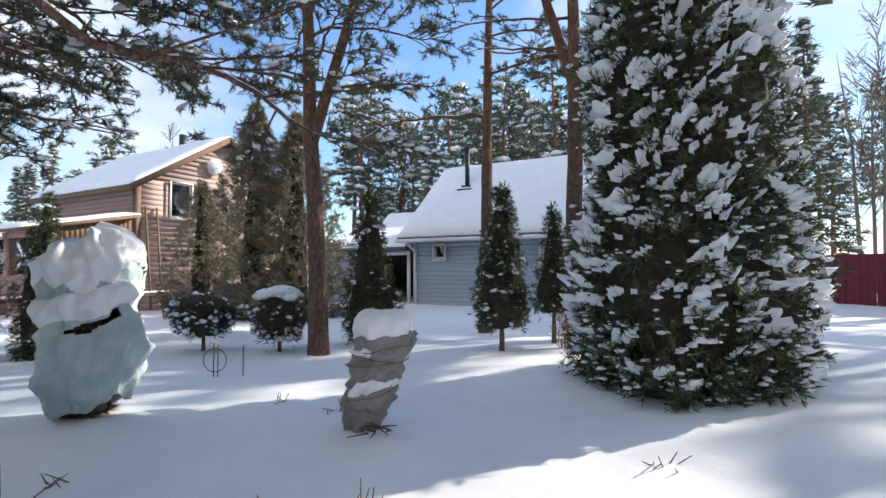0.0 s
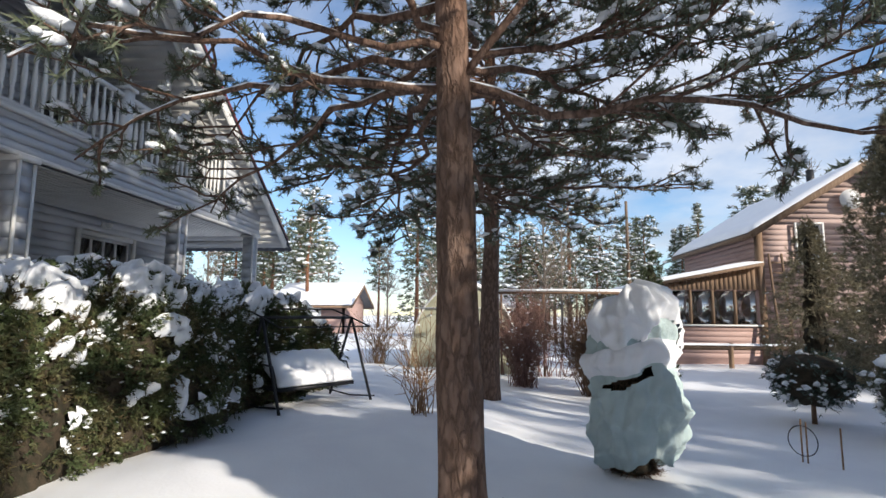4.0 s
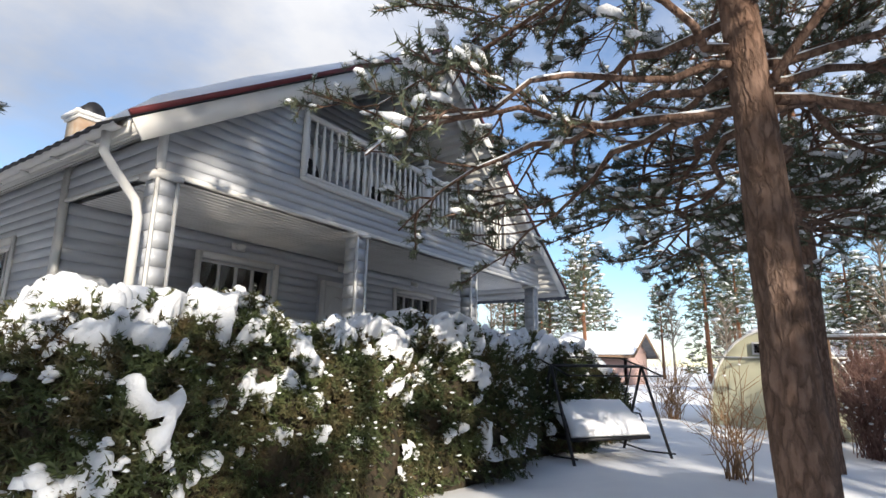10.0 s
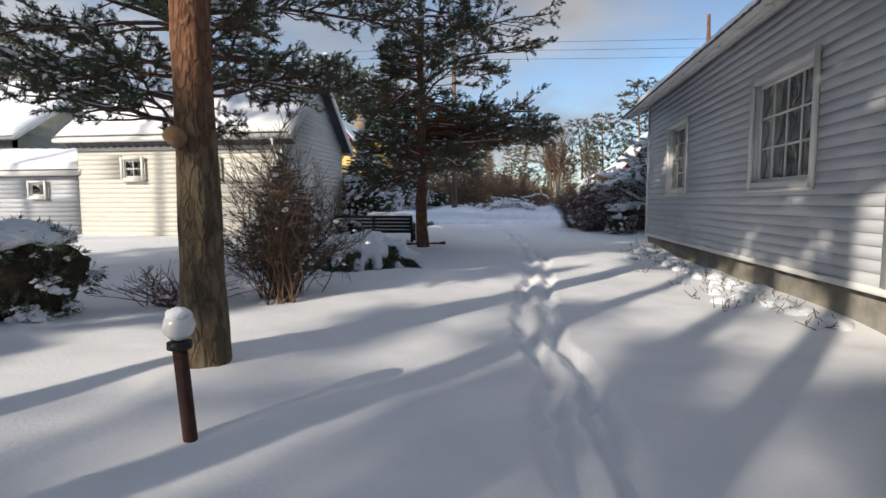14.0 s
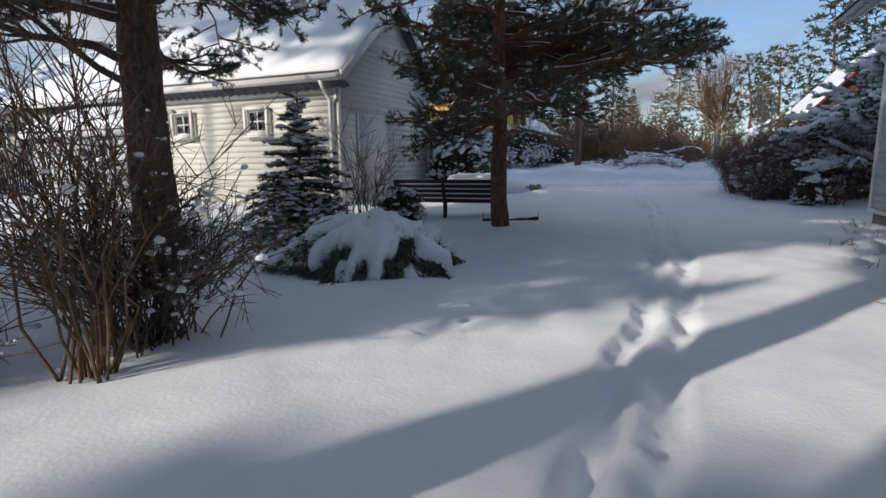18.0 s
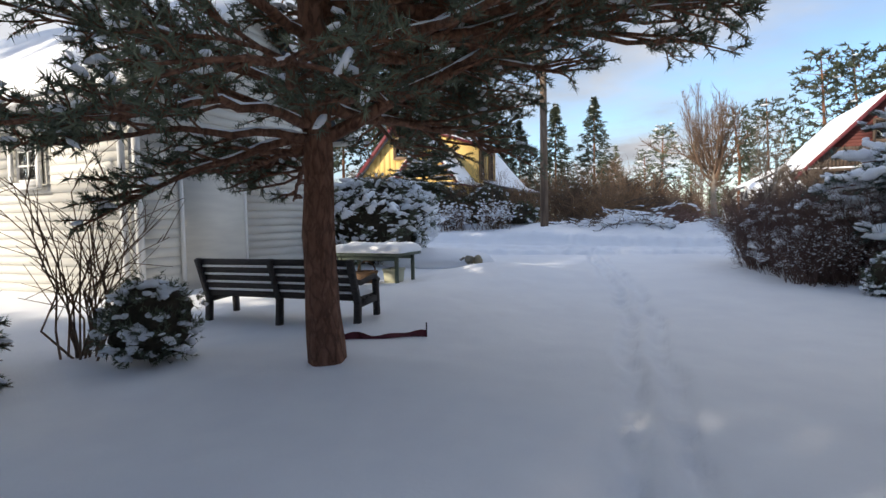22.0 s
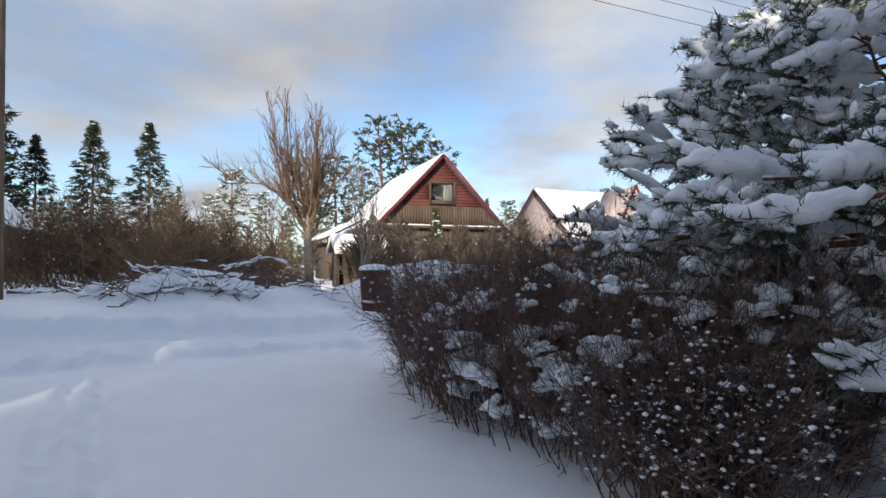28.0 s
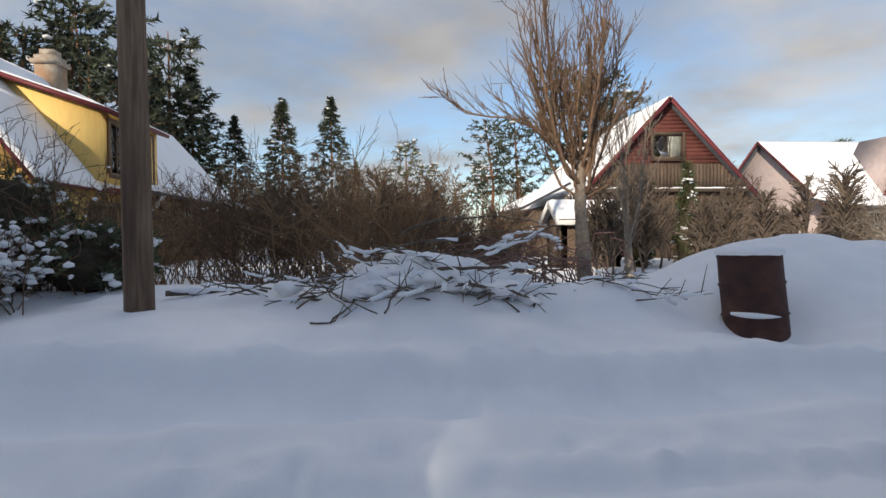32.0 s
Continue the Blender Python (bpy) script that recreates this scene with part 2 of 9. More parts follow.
ROOF = material("dark_roof_tiles", (0.05, 0.055, 0.07), 0.5, (0.08, 0.085, 0.1), 6, bump=0.1)
MAROON = material("maroon_trim", (0.17, 0.035, 0.04), 0.5, (0.13, 0.03, 0.035), 6)
# near-black that stands in for the lack of light indoors
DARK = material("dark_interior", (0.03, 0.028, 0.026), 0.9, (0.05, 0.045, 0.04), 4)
BROWN_WOOD = material("weathered_brown_boards", (0.16, 0.105, 0.068), 0.85, (0.245, 0.165, 0.11), 4, bump=0.35, stretch=(6, 6, 0.8), obj_var=0.14)
# darker copy of the brown boards: the red house's shade is in the colour
SHADED_OLD_BOARD = material("aged_dark_boards", (0.085, 0.06, 0.045), 0.9, (0.14, 0.10, 0.075), 4, bump=0.35, stretch=(6, 6, 0.8), obj_var=0.14)
BROWN_LOG = material("varnished_pine_boards", (0.50, 0.36, 0.315), 0.65, (0.53, 0.39, 0.345), 4, bump=0.08, stretch=(0.8, 0.8, 7), obj_var=0.05)
PINK_BOARD = material("rose_brown_boards", (0.47, 0.325, 0.29), 0.7, (0.42, 0.285, 0.25), 4, bump=0.08, stretch=(0.8, 0.8, 7), obj_var=0.06)
RED_BOARD = material("dark_red_boards", (0.10, 0.030, 0.025), 0.8, (0.135, 0.045, 0.036), 4, bump=0.25, stretch=(0.8, 0.8, 7), obj_var=0.12)
YELLOW = material("yellow_boards", (0.80, 0.55, 0.19), 0.7, (0.74, 0.5, 0.165), 3, bump=0.15, stretch=(5, 5, 0.8), obj_var=0.05)
RED_FENCE = material("red_metal_fence", (0.17, 0.025, 0.035), 0.5, (0.14, 0.02, 0.03), 3, obj_var=0.06)
RUST = material("rusty_painted_steel", (0.055, 0.022, 0.018), 0.75, (0.10, 0.04, 0.028), 7, bump=0.35, bump_scale=40, col3=(0.03, 0.016, 0.015), spec=0.4)
IRON = material("dark_iron", (0.03, 0.03, 0.034), 0.5, (0.05, 0.05, 0.052), 8, metal=0.6)
BENCH_WOOD = material("dark_stained_bench_wood", (0.032, 0.028, 0.027), 0.75, (0.055, 0.048, 0.045), 9, bump=0.3, stretch=(1, 8, 8), obj_var=0.15)
POLE_WOOD = material("tarred_pole_wood", (0.15, 0.105, 0.075), 0.9, (0.26, 0.19, 0.135), 5, bump=0.6, stretch=(8, 8, 0.6), col3=(0.09, 0.06, 0.045))
FLEECE = material("pale_green_fleece", (0.56, 0.66, 0.65), 0.8, (0.44, 0.55, 0.55), 5, bump=0.9, bump_scale=14, col3=(0.38, 0.47, 0.49))
SACK = material("grey_sacking", (0.33, 0.31, 0.30), 0.9, (0.24, 0.225, 0.215), 6, bump=0.9, bump_scale=22)
POLYCARB = material("greenhouse_sheet", (0.50, 0.49, 0.36), 0.4, (0.44, 0.43, 0.31), 3, spec=0.5)
GLOBE = material("frosted_globe", (0.8, 0.8, 0.78), 0.25, (0.72, 0.72, 0.7), 4, spec=0.5)
WICKER = material("wicker", (0.16, 0.095, 0.055), 0.85, (0.09, 0.055, 0.035), 60, bump=0.9, bump_scale=70)
PAINT_GREEN = material("aged_green_paint", (0.10, 0.12, 0.09), 0.7, (0.15, 0.17, 0.13), 8, bump=0.2)
RIBBON = material("dark_red_edging", (0.13, 0.025, 0.035), 0.6, (0.1, 0.02, 0.03), 9)
BRICK = material("chimney_render", (0.42, 0.38, 0.32), 0.9, (0.34, 0.27, 0.2), 8, bump=0.5, col3=(0.3, 0.19, 0.12))
CLOTH = material("pale_curtain", (0.6, 0.58, 0.52), 0.9, (0.5, 0.47, 0.42), 14, stretch=(5, 5, 0.3))
PINKISH = material("pale_pink_boards", (0.46, 0.38, 0.37), 0.8, (0.4, 0.33, 0.32), 3)
GREY_WALL = material("grey_green_render", (0.42, 0.42, 0.36), 0.9, (0.36, 0.36, 0.31), 3)

GLASS = bpy.data.materials.new("window_glass")
GLASS.use_nodes = True
_b = GLASS.node_tree.nodes["Principled BSDF"]
_b.inputs["Base Color"].default_value = (0.85, 0.9, 0.9, 1)
_b.inputs["Roughness"].default_value, _b.inputs["Transmission Weight"].default_value = 0.02, 1.0
_b.inputs["IOR"].default_value = 1.35


# ---------------------------------------------------------------- mesh helpers
RNG = np.random.default_rng(7)


def A(x):
    return np.asarray(x, float)


def mesh_of(name, geo, mat, smooth=False):
    v, f = geo
    v, f = np.asarray(v, np.float32), np.asarray(f, np.int32)
    me = bpy.data.meshes.new(name)
    me.vertices.add(len(v))
    me.vertices.foreach_set("co", v.ravel())
    use = np.ones(f.shape, bool)
    if f.shape[1] == 4:  # a quad whose last corner repeats is a triangle
        use[:, 3] = f[:, 3] != f[:, 2]
    loops = f[use]
    me.loops.add(len(loops))
    me.loops.foreach_set("vertex_index", loops)
    me.polygons.add(len(f))
    me.polygons.foreach_set("loop_start", np.r_[0, np.cumsum(use.sum(1))[:-1]].astype(np.int32))
    if smooth:
        me.polygons.foreach_set("use_smooth", np.ones(len(f), bool))
    me.update(calc_edges=True)
    if f.shape[1] == 4:
        me.validate()
    me.materials.append(mat)
    return me


def join(geos):
    vs, fs, n = [], [], 0
    for v, f in geos:
        v, f = A(v), np.asarray(f)
        if f.shape[1] == 3:
            f = np.c_[f, f[:, 2]] if any(g[1].shape[1] == 4 for g in geos) else f
        vs.append(v), fs.append(f + n)
        n += len(v)
    return np.concatenate(vs), np.concatenate(fs)


BOXF = np.array([(0, 3, 2, 1), (4, 5, 6, 7), (0, 1, 5, 4), (1, 2, 6, 5), (2, 3, 7, 6), (3, 0, 4, 7)])


def box(x0, x1, y0, y1, z0, z1):
    return A([(x0, y0, z0), (x1, y0, z0), (x1, y1, z0), (x0, y1, z0), (x0, y0, z1), (x1, y0, z1), (x1, y1, z1), (x0, y1, z1)]), BOXF


def hexa(bottom, top):
    """A six-sided block from four lower and four upper corners, both anticlockwise from above."""
    return np.concatenate([A(bottom), A(top)]), BOXF


def beam(a, b, w, h, up=(0, 0, 1)):
    """A bar of section w by h from a to b."""
    a, b = A(a), A(b)
    d = (b - a) / np.linalg.norm(b - a)
    s = np.cross(d, A(up))
    s /= np.linalg.norm(s)
    u = np.cross(s, d)
    c = [(-w / 2, -h / 2), (w / 2, -h / 2), (w / 2, h / 2), (-w / 2, h / 2)]
    return hexa([a + s * i + u * j for i, j in c], [b + s * i + u * j for i, j in c])


def tube(pts, radii, sides=6, cap=True):
    pts = A(pts)
    radii = np.broadcast_to(A(radii), (len(pts),))
    t = np.gradient(pts, axis=0)
    t /= np.linalg.norm(t, axis=1)[:, None] + 1e-9
    ref = A((0.31, 0.95, 0.05)) if abs(t[0, 2]) > 0.7 else A((0, 0, 1))
    s = np.cross(t, ref)
    s /= np.linalg.norm(s, axis=1)[:, None] + 1e-9
    u = np.cross(s, t)
    ang = np.linspace(0, 2 * np.pi, sides, endpoint=False)
    v = pts[:, None] + radii[:, None, None] * (np.cos(ang)[None, :, None] * s[:, None] + np.sin(ang)[None, :, None] * u[:, None])
    v = v.reshape(-1, 3)
    i, j = np.meshgrid(np.arange(len(pts) - 1), np.arange(sides), indexing="ij")
    k = (j + 1) % sides
    f = np.stack([i * sides + j, i * sides + k, (i + 1) * sides + k, (i + 1) * sides + j], -1).reshape(-1, 4)
    if cap:
        n = len(v)
        v = np.concatenate([v, pts[[0, -1]]])
        a = np.arange(sides)
        b = (a + 1) % sides
        last = (len(pts) - 1) * sides
        f = np.concatenate([f, np.stack([b, a, np.full(sides, n), np.full(sides, n)], -1), np.stack([last + a, last + b, np.full(sides, n + 1), np.full(sides, n + 1)], -1)])
    return v, f


def sticks(p, q, r0, r1):
    """Many thin three-sided twigs at once, each from p to q."""
    p, q = A(p), A(q)
    n = len(p)
    d = unit(q - p)
    s = unit(np.cross(d, np.where(np.abs(d[:, 2:]) > 0.8, A((1.0, 0.2, 0)), A((0, 0.1, 1.0)))))
    u = np.cross(d, s)
    ang = np.arange(3) * 2.0944
    ring = np.cos(ang)[None, :, None] * s[:, None] + np.sin(ang)[None, :, None] * u[:, None]
    r0, r1 = np.broadcast_to(A(r0), (n,)), np.broadcast_to(A(r1), (n,))
    v = np.concatenate([p[:, None] + ring * r0[:, None, None], q[:, None] + ring * r1[:, None, None]], 1).reshape(-1, 3)
    f = np.array([(0, 1, 4, 3), (1, 2, 5, 4), (2, 0, 3, 5)])
    return v, (f[None] + (np.arange(n) * 6)[:, None, None]).reshape(-1, 4)


def lathe(profile, sides=20, centre=(0, 0)):
    p = A(profile)
    pts = np.c_[np.full(len(p), centre[0]), np.full(len(p), centre[1]), p[:, 1]]
    ang = np.linspace(0, 2 * np.pi, sides, endpoint=False)
    v = pts[:, None] + p[:, 0][:, None, None] * np.stack([np.cos(ang), np.sin(ang), 0 * ang], -1)[None]
    v = v.reshape(-1, 3)
    i, j = np.meshgrid(np.arange(len(p) - 1), np.arange(sides), indexing="ij")
    k = (j + 1) % sides
    return v, np.stack([i * sides + j, i * sides + k, (i + 1) * sides + k, (i + 1) * sides + j], -1).reshape(-1, 4)


def unit(v):
    return v / (np.linalg.norm(v, axis=-1, keepdims=True) + 1e-9)


def needles(p, d, n, length, width, spread, rng, along=0.6, droop=0.0):
    """n thin blades round each place p, along the way d."""
    p, d = np.repeat(A(p), n, 0), np.repeat(A(d), n, 0)
    m = len(p)
    w = unit(d + spread * rng.normal(size=(m, 3)) + A((0, 0, -droop)))
    ln = length * rng.uniform(0.6, 1.15, m)[:, None]
    base = p + d * (rng.uniform(-along, 0.3, m)[:, None] * length)
    side = unit(np.cross(w, rng.normal(size=(m, 3)))) * width / 2
    v = np.stack([base - side, base + side, base + w * ln], 1).reshape(-1, 3)
    return v, np.arange(3 * m).reshape(-1, 3)


_bm = bmesh.new()
bmesh.ops.create_icosphere(_bm, subdivisions=2, radius=1)
ICO_V, ICO_F = A([v.co[:] for v in _bm.verts]), np.array([[v.index for v in f.verts] for f in _bm.faces])
_bm.free()
_bm = bmesh.new()
bmesh.ops.create_icosphere(_bm, subdivisions=1, radius=1)
ICO1_V, ICO1_F = A([v.co[:] for v in _bm.verts]), np.array([[v.index for v in f.verts] for f in _bm.faces])
_bm.free()


def clumps(p, size, rng, rough=0.18, low=False, way=None):
    """Lumpy blobs at the places p, of the half sizes given; each is turned and dented on its own."""
    iv, jf = (ICO1_V, ICO1_F) if low else (ICO_V, ICO_F)
    p, size = A(p), A(size)
    n = len(p)
    ang = rng.uniform(0, 6.28, n)
    c, s = np.cos(ang), np.sin(ang)
    r = 1 + rough * rng.normal(size=(n, len(iv)))
    for _ in range(3):
        k = unit(rng.normal(size=(n, 1, 3)))
        r += rough * 0.9 * np.sin(2.2 * (iv[None] * k).sum(-1) + rng.uniform(0, 6, (n, 1)))
    v = iv[None] * r[..., None] * size[:, None]
    if way is None:
        v = np.stack([v[..., 0] * c[:, None] - v[..., 1] * s[:, None], v[..., 0] * s[:, None] + v[..., 1] * c[:, None], v[..., 2]], -1)
    else:  # the long side lies along the way given
        e1 = unit(A(way))
        e2 = unit(np.cross(A((0.01, 0.02, 1.0)), e1))
        e3 = np.cross(e1, e2)
        v = v[..., :1] * e1[:, None] + v[..., 1:2] * e2[:, None] + v[..., 2:] * e3[:, None]
    v = (v + p[:, None]).reshape(-1, 3)
    f = (jf[None] + (np.arange(n) * len(iv))[:, None, None]).reshape(-1, 3)
    return v, f


def snow_pads(p, out, size, rng, k=12, low=True):
    """Irregular cushions of snow lodged on boughs: each a huddle of flat lumps, wider along the bough's face than deep."""
    p, out, size = A(p), unit(A(out) * A((1, 1, 0.15))), A(size)
    n = len(p)
    along = unit(np.cross(out, A((0, 0, 1.0))))
    a, b = rng.normal(size=(n, k, 1)) * 0.36, rng.normal(size=(n, k, 1)) * 0.26
    sz = size[:, None, None]
    pos = p[:, None] + along[:, None] * a * sz + out[:, None] * b * sz
    pos[..., 2] += (-0.28 * np.clip(b, -0.2, 1) * sz - 0.1 * np.abs(a) * sz)[..., 0] + rng.normal(size=(n, k)) * 0.17 * size[:, None] - (0.35 * np.clip(b, 0, 1) * sz)[..., 0]
    lump = sz * rng.uniform(0.16, 0.5, (n, k, 1)) * A((1.1, 0.95, 0.62))
    way = np.repeat(along[:, None] + out[:, None] * 0.3, k, 1) + rng.normal(size=(n, k, 3)) * A((0.4, 0.4, 0.1))
    return clumps(pos.reshape(-1, 3), lump.reshape(-1, 3), rng, 0.13, low, way.reshape(-1, 3))


def snow_shell(P, N, cover, thick, lift=0.02, wrap=False):
    """A draped, ragged-edged layer over the grid of places P with outward ways N; it lies where cover is above nought."""
    h = np.sqrt(np.clip(cover / 0.5, 0, 1))
    v = P + N * (lift + thick * h - 0.07 * np.clip(-cover / 0.2, 0, 1))[..., None] + A((0, 0, 1)) * (0.35 * thick * h)[..., None]
    nu, nv = h.shape
    i, j = np.meshgrid(np.arange(nu if wrap else nu - 1), np.arange(nv - 1), indexing="ij")
    k = (i + 1) % nu
    f = np.stack([i * nv + j, k * nv + j, k * nv + j + 1, i * nv + j + 1], -1).reshape(-1, 4)
    f = f[(cover.ravel()[f] > -0.1).any(1)]
    used, f = np.unique(f, return_inverse=True)
    return v.reshape(-1, 3)[used], f.reshape(-1, 4)


def at_world(ob):
    p = Vector((0, 0, 0))
    while ob:
        p += ob.location
        ob = ob.parent
    return np.array(p)


def part(name, geo, mat, parent, label="", smooth=False, kind=""):
    """Links a mesh, given in world places, as one part under a thing or under a part."""
    ob = new(name, mesh_of(name, (A(geo[0]) - at_world(parent), geo[1]), mat, smooth))
    ob.parent = parent
    return tagged(ob, label, kind=kind)


def thing(name, at, label, category, group="", kind=""):
    ob = new(name)
    ob.location = at
    ob.empty_display_size = 0.2
    return tagged(ob, label, category, group, kind)


def solid(name, geo, mat, label, category, group="", kind="", smooth=False):
    """A thing that is one mesh, its origin at its base."""
    v = A(geo[0])
    o = A([(v[:, 0].min() + v[:, 0].max()) / 2, (v[:, 1].min() + v[:, 1].max()) / 2, v[:, 2].min()])
    ob = new(name, mesh_of(name, (v - o, geo[1]), mat, smooth))
    ob.location = o
    return tagged(ob, label, category, group, kind)


# ---------------------------------------------------------------- ground
def smooth_step(a, b, x):
    t = np.clip((x - a) / (b - a), 0, 1)
    return t * t * (3 - 2 * t)


def bump_at(x, y, cx, cy, r, h):
    return h * np.exp(-((x - cx) ** 2 + (y - cy) ** 2) / (r * r))


def rolling(x, y, seed=0):
    z = 0
    for k, (fx, fy, a) in enumerate(((0.31, 0.23, 0.035), (0.83, -0.57, 0.022), (-0.47, 1.21, 0.02), (1.9, 1.3, 0.010), (-2.3, 1.7, 0.008), (3.7, -2.9, 0.0035))):
        z = z + a * np.sin(fx * x + fy * y + 1.7 * k + seed)
    return z


TRAIL = A([(0.0, -1.6), (0.03, -2.4), (0.05, -3.2), (0.1, -4.4), (0.28, -6.2), (0.15, -8.8), (0.12, -10.5), (0.3, -13.0), (0.4, -15.2), (0.8, -17.4), (1.3, -20.0), (1.6, -22.0)])


_table = np.random.default_rng(41).normal(size=(64, 64))


def lattice(x, y, cell):
    """Smooth random relief with lumps of about the cell's size."""
    u, v = x / cell, y / cell
    i, j = np.floor(u).astype(int), np.floor(v).astype(int)
    f, g = u - i, v - j
    f, g = f * f * (3 - 2 * f), g * g * (3 - 2 * g)
    at = lambda m, k: _table[(i + m) % 64, (j + k) % 64]  # noqa: E731
    return (at(0, 0) * (1 - f) + at(1, 0) * f) * (1 - g) + (at(0, 1) * (1 - f) + at(1, 1) * f) * g


def ground_z(x, y):
    x, y = A(x), A(y)
    z = -0.18 * smooth_step(-1.0, 2.5, y) + 0.06 * smooth_step(-3, -9, y)
    z = z + 0.16 * smooth_step(-13.0, -19.0, y)
    z = z + 0.14 * smooth_step(3.5, 7.0, x) * smooth_step(-8, -12, y)
    # the verge beyond the road, the heap behind the drum, the brush
    verge = smooth_step(-23.4, -24.8, y) * smooth_step(14, 9, np.abs(x))
    z = z + 0.17 * verge + 0.2 * smooth_step(-24.9, -26.2, y) * smooth_step(14, 9, np.abs(x)) - 0.3 * smooth_step(-26.5, -30, y)
    z = z + bump_at(x, y, -3.4, -26.5, 1.25, 0.54) + bump_at(x, y, -5.3, -26.6, 1.5, 0.5) + bump_at(x, y, 0.85, -25.5, 0.9, 0.42) + bump_at(x, y, -0.9, -25.6, 0.5, 0.22)
    z = z - 0.07 * np.exp(-((y + 22.6) / 0.8) ** 2) + 0.05 * np.exp(-((y + 24.0) / 0.22) ** 2)
    # mounds under the trees and shrubs
    for cx, cy, r, h in ((2.35, -4.1, 0.7, 0.12), (-4.9, 2.2, 0.8, 0.08), (-2.7, 3.3, 0.5, 0.06), (2.3, -8.5, 0.8, 0.10), (-0.6, 6.0, 1.8, 0.10),
                         (-5.2, -0.2, 1.0, 0.14), (-4.2, -1.0, 0.8, 0.10), (2.45, -12.3, 0.6, 0.06), (-6.4, 0.6, 0.9, 0.10), (3.2, -15.3, 1.0, 0.16), (2.6, -17.6, 1.0, 0.2)):
        z = z + bump_at(x, y, cx, cy, r, h)
    for cx, cy, r, h in ((2.6, -13.3, 1.3, 0.13), (3.3, -6.7, 0.9, -0.11), (3.2, -24.75, 1.5, 0.25), (-2.3, -24.85, 0.6, -0.22)):
        z = z + bump_at(x, y, cx, cy, r, h)
    # wind relief everywhere, rough ploughed snow on the road and its verge
    rough = smooth_step(-20.8, -22.5, y)
    z = z + 0.010 * lattice(x, y, 0.9) + 0.005 * lattice(x + 7, y, 0.35) + 0.0018 * lattice(x, y + 3, 0.12)
    z = z + rough * (0.018 * lattice(x * 0.6, y, 0.5) + 0.014 * lattice(x + 3, y, 0.2))
    edge = y + 24.02 + 0.05 * np.sin(1.3 * x) + 0.03 * lattice(x, 0 * x, 0.4)
    crumbs = 0.022 * lattice(x, y + 5, 0.11) + 0.015 * lattice(x + 2, y, 0.22)
    z = z + crumbs * np.exp(-((edge + 0.05) / 0.22) ** 2) + 0.19 * smooth_step(0.11, -0.11, edge) - 0.05 * np.exp(-((edge - 0.35) / 0.18) ** 2) + 0.05 * np.exp(-((edge - 0.75) / 0.15) ** 2)
    rut = y + 22.75 + 0.06 * np.sin(0.9 * x + 1) + 0.03 * lattice(x, 0 * x, 0.5)
    z = z + smooth_step(9, 6, np.abs(x)) * (crumbs * np.exp(-((rut + 0.1) / 0.25) ** 2) + 0.095 * smooth_step(0.1, -0.1, rut) - 0.095 * smooth_step(-0.5, -0.9, rut))
    return z + rolling(x, y)


def axis(lo, hi, fine_lo, fine_hi, fine, coarse_n):
    a = fine_lo - np.geomspace(fine, fine_lo - lo, coarse_n)[::-1]
    b = fine_hi + np.geomspace(fine, hi - fine_hi, coarse_n)
    return np.r_[a, np.arange(fine_lo, fine_hi + fine / 2, fine), b]


gx = axis(-900, 900, -9.0, 6.5, 0.1, 36)
gx = np.r_[gx[gx < -1.25], np.arange(-1.22, 2.6, 0.036), gx[gx > 2.62]]
gy = axis(-900, 900, -26.5, 7.5, 0.055, 36)
GX, GY = np.meshgrid(gx, gy, indexing="ij")
GZ = ground_z(GX, GY)
far = smooth_step(60, 300, np.hypot(GX, GY))
GZ = GZ * (1 - far)
_tx = np.interp(-GY, -TRAIL[:, 1], TRAIL[:, 0])
_on = smooth_step(-1.7, -2.4, GY) * smooth_step(-22.5, -21.0, GY)
for _o in (-0.13, 0.13):
    GZ -= _on * (0.06 + 0.035 * smooth_step(-6.4, -5.2, GY)) * np.exp(-((GX - _tx - _o - 0.03 * np.sin(3.1 * GY) - 0.02 * lattice(GX * 0, GY, 0.18)) / 0.075) ** 4) * (1 + 0.25 * lattice(GX, GY, 0.12))
# footprints along the trail: two rows of oblong pits with pushed-up rims
_seg = np.cumsum(np.r_[0, np.hypot(*np.diff(TRAIL, axis=0).T)])
_rng = np.random.default_rng(3)
for _k, _s in enumerate(np.arange(0.2, _seg[-1], 0.31)):
    _p = A([np.interp(_s, _seg, TRAIL[:, c]) for c in (0, 1)])
    _q = A([np.interp(_s + 0.1, _seg, TRAIL[:, c]) for c in (0, 1)]) - _p
    _q /= np.linalg.norm(_q)
    _side = A((-_q[1], _q[0])) * (0.11 if _k % 2 else -0.11)
    _c = _p + _side + _rng.normal(size=2) * 0.035
    _i = np.searchsorted(gx, (_c[0] - 0.6, _c[0] + 0.6))
    _j = np.searchsorted(gy, (_c[1] - 0.6, _c[1] + 0.6))
    _sl = (slice(*_i), slice(*_j))
    _u = (GX[_sl] - _c[0]) * _q[0] + (GY[_sl] - _c[1]) * _q[1]
    _v = -(GX[_sl] - _c[0]) * _q[1] + (GY[_sl] - _c[1]) * _q[0]
    _r = np.sqrt((_u / 0.15) ** 2 + (_v / 0.06) ** 2) * (1 + 0.12 * np.sin(5 * np.arctan2(_v, _u) + _k))
    _dp = _rng.uniform(0.04, 0.08) * (1 if _s < 5.0 else 0.35)
    GZ[_sl] += -_dp * np.exp(-_r ** 4) + (0.008 + 0.006 * _rng.normal()) * np.exp(-((_r - 1.3) / 0.25) ** 2) * (1 + 0.6 * lattice(GX[_sl], GY[_sl], 0.07))
_nx, _ny = GX.shape
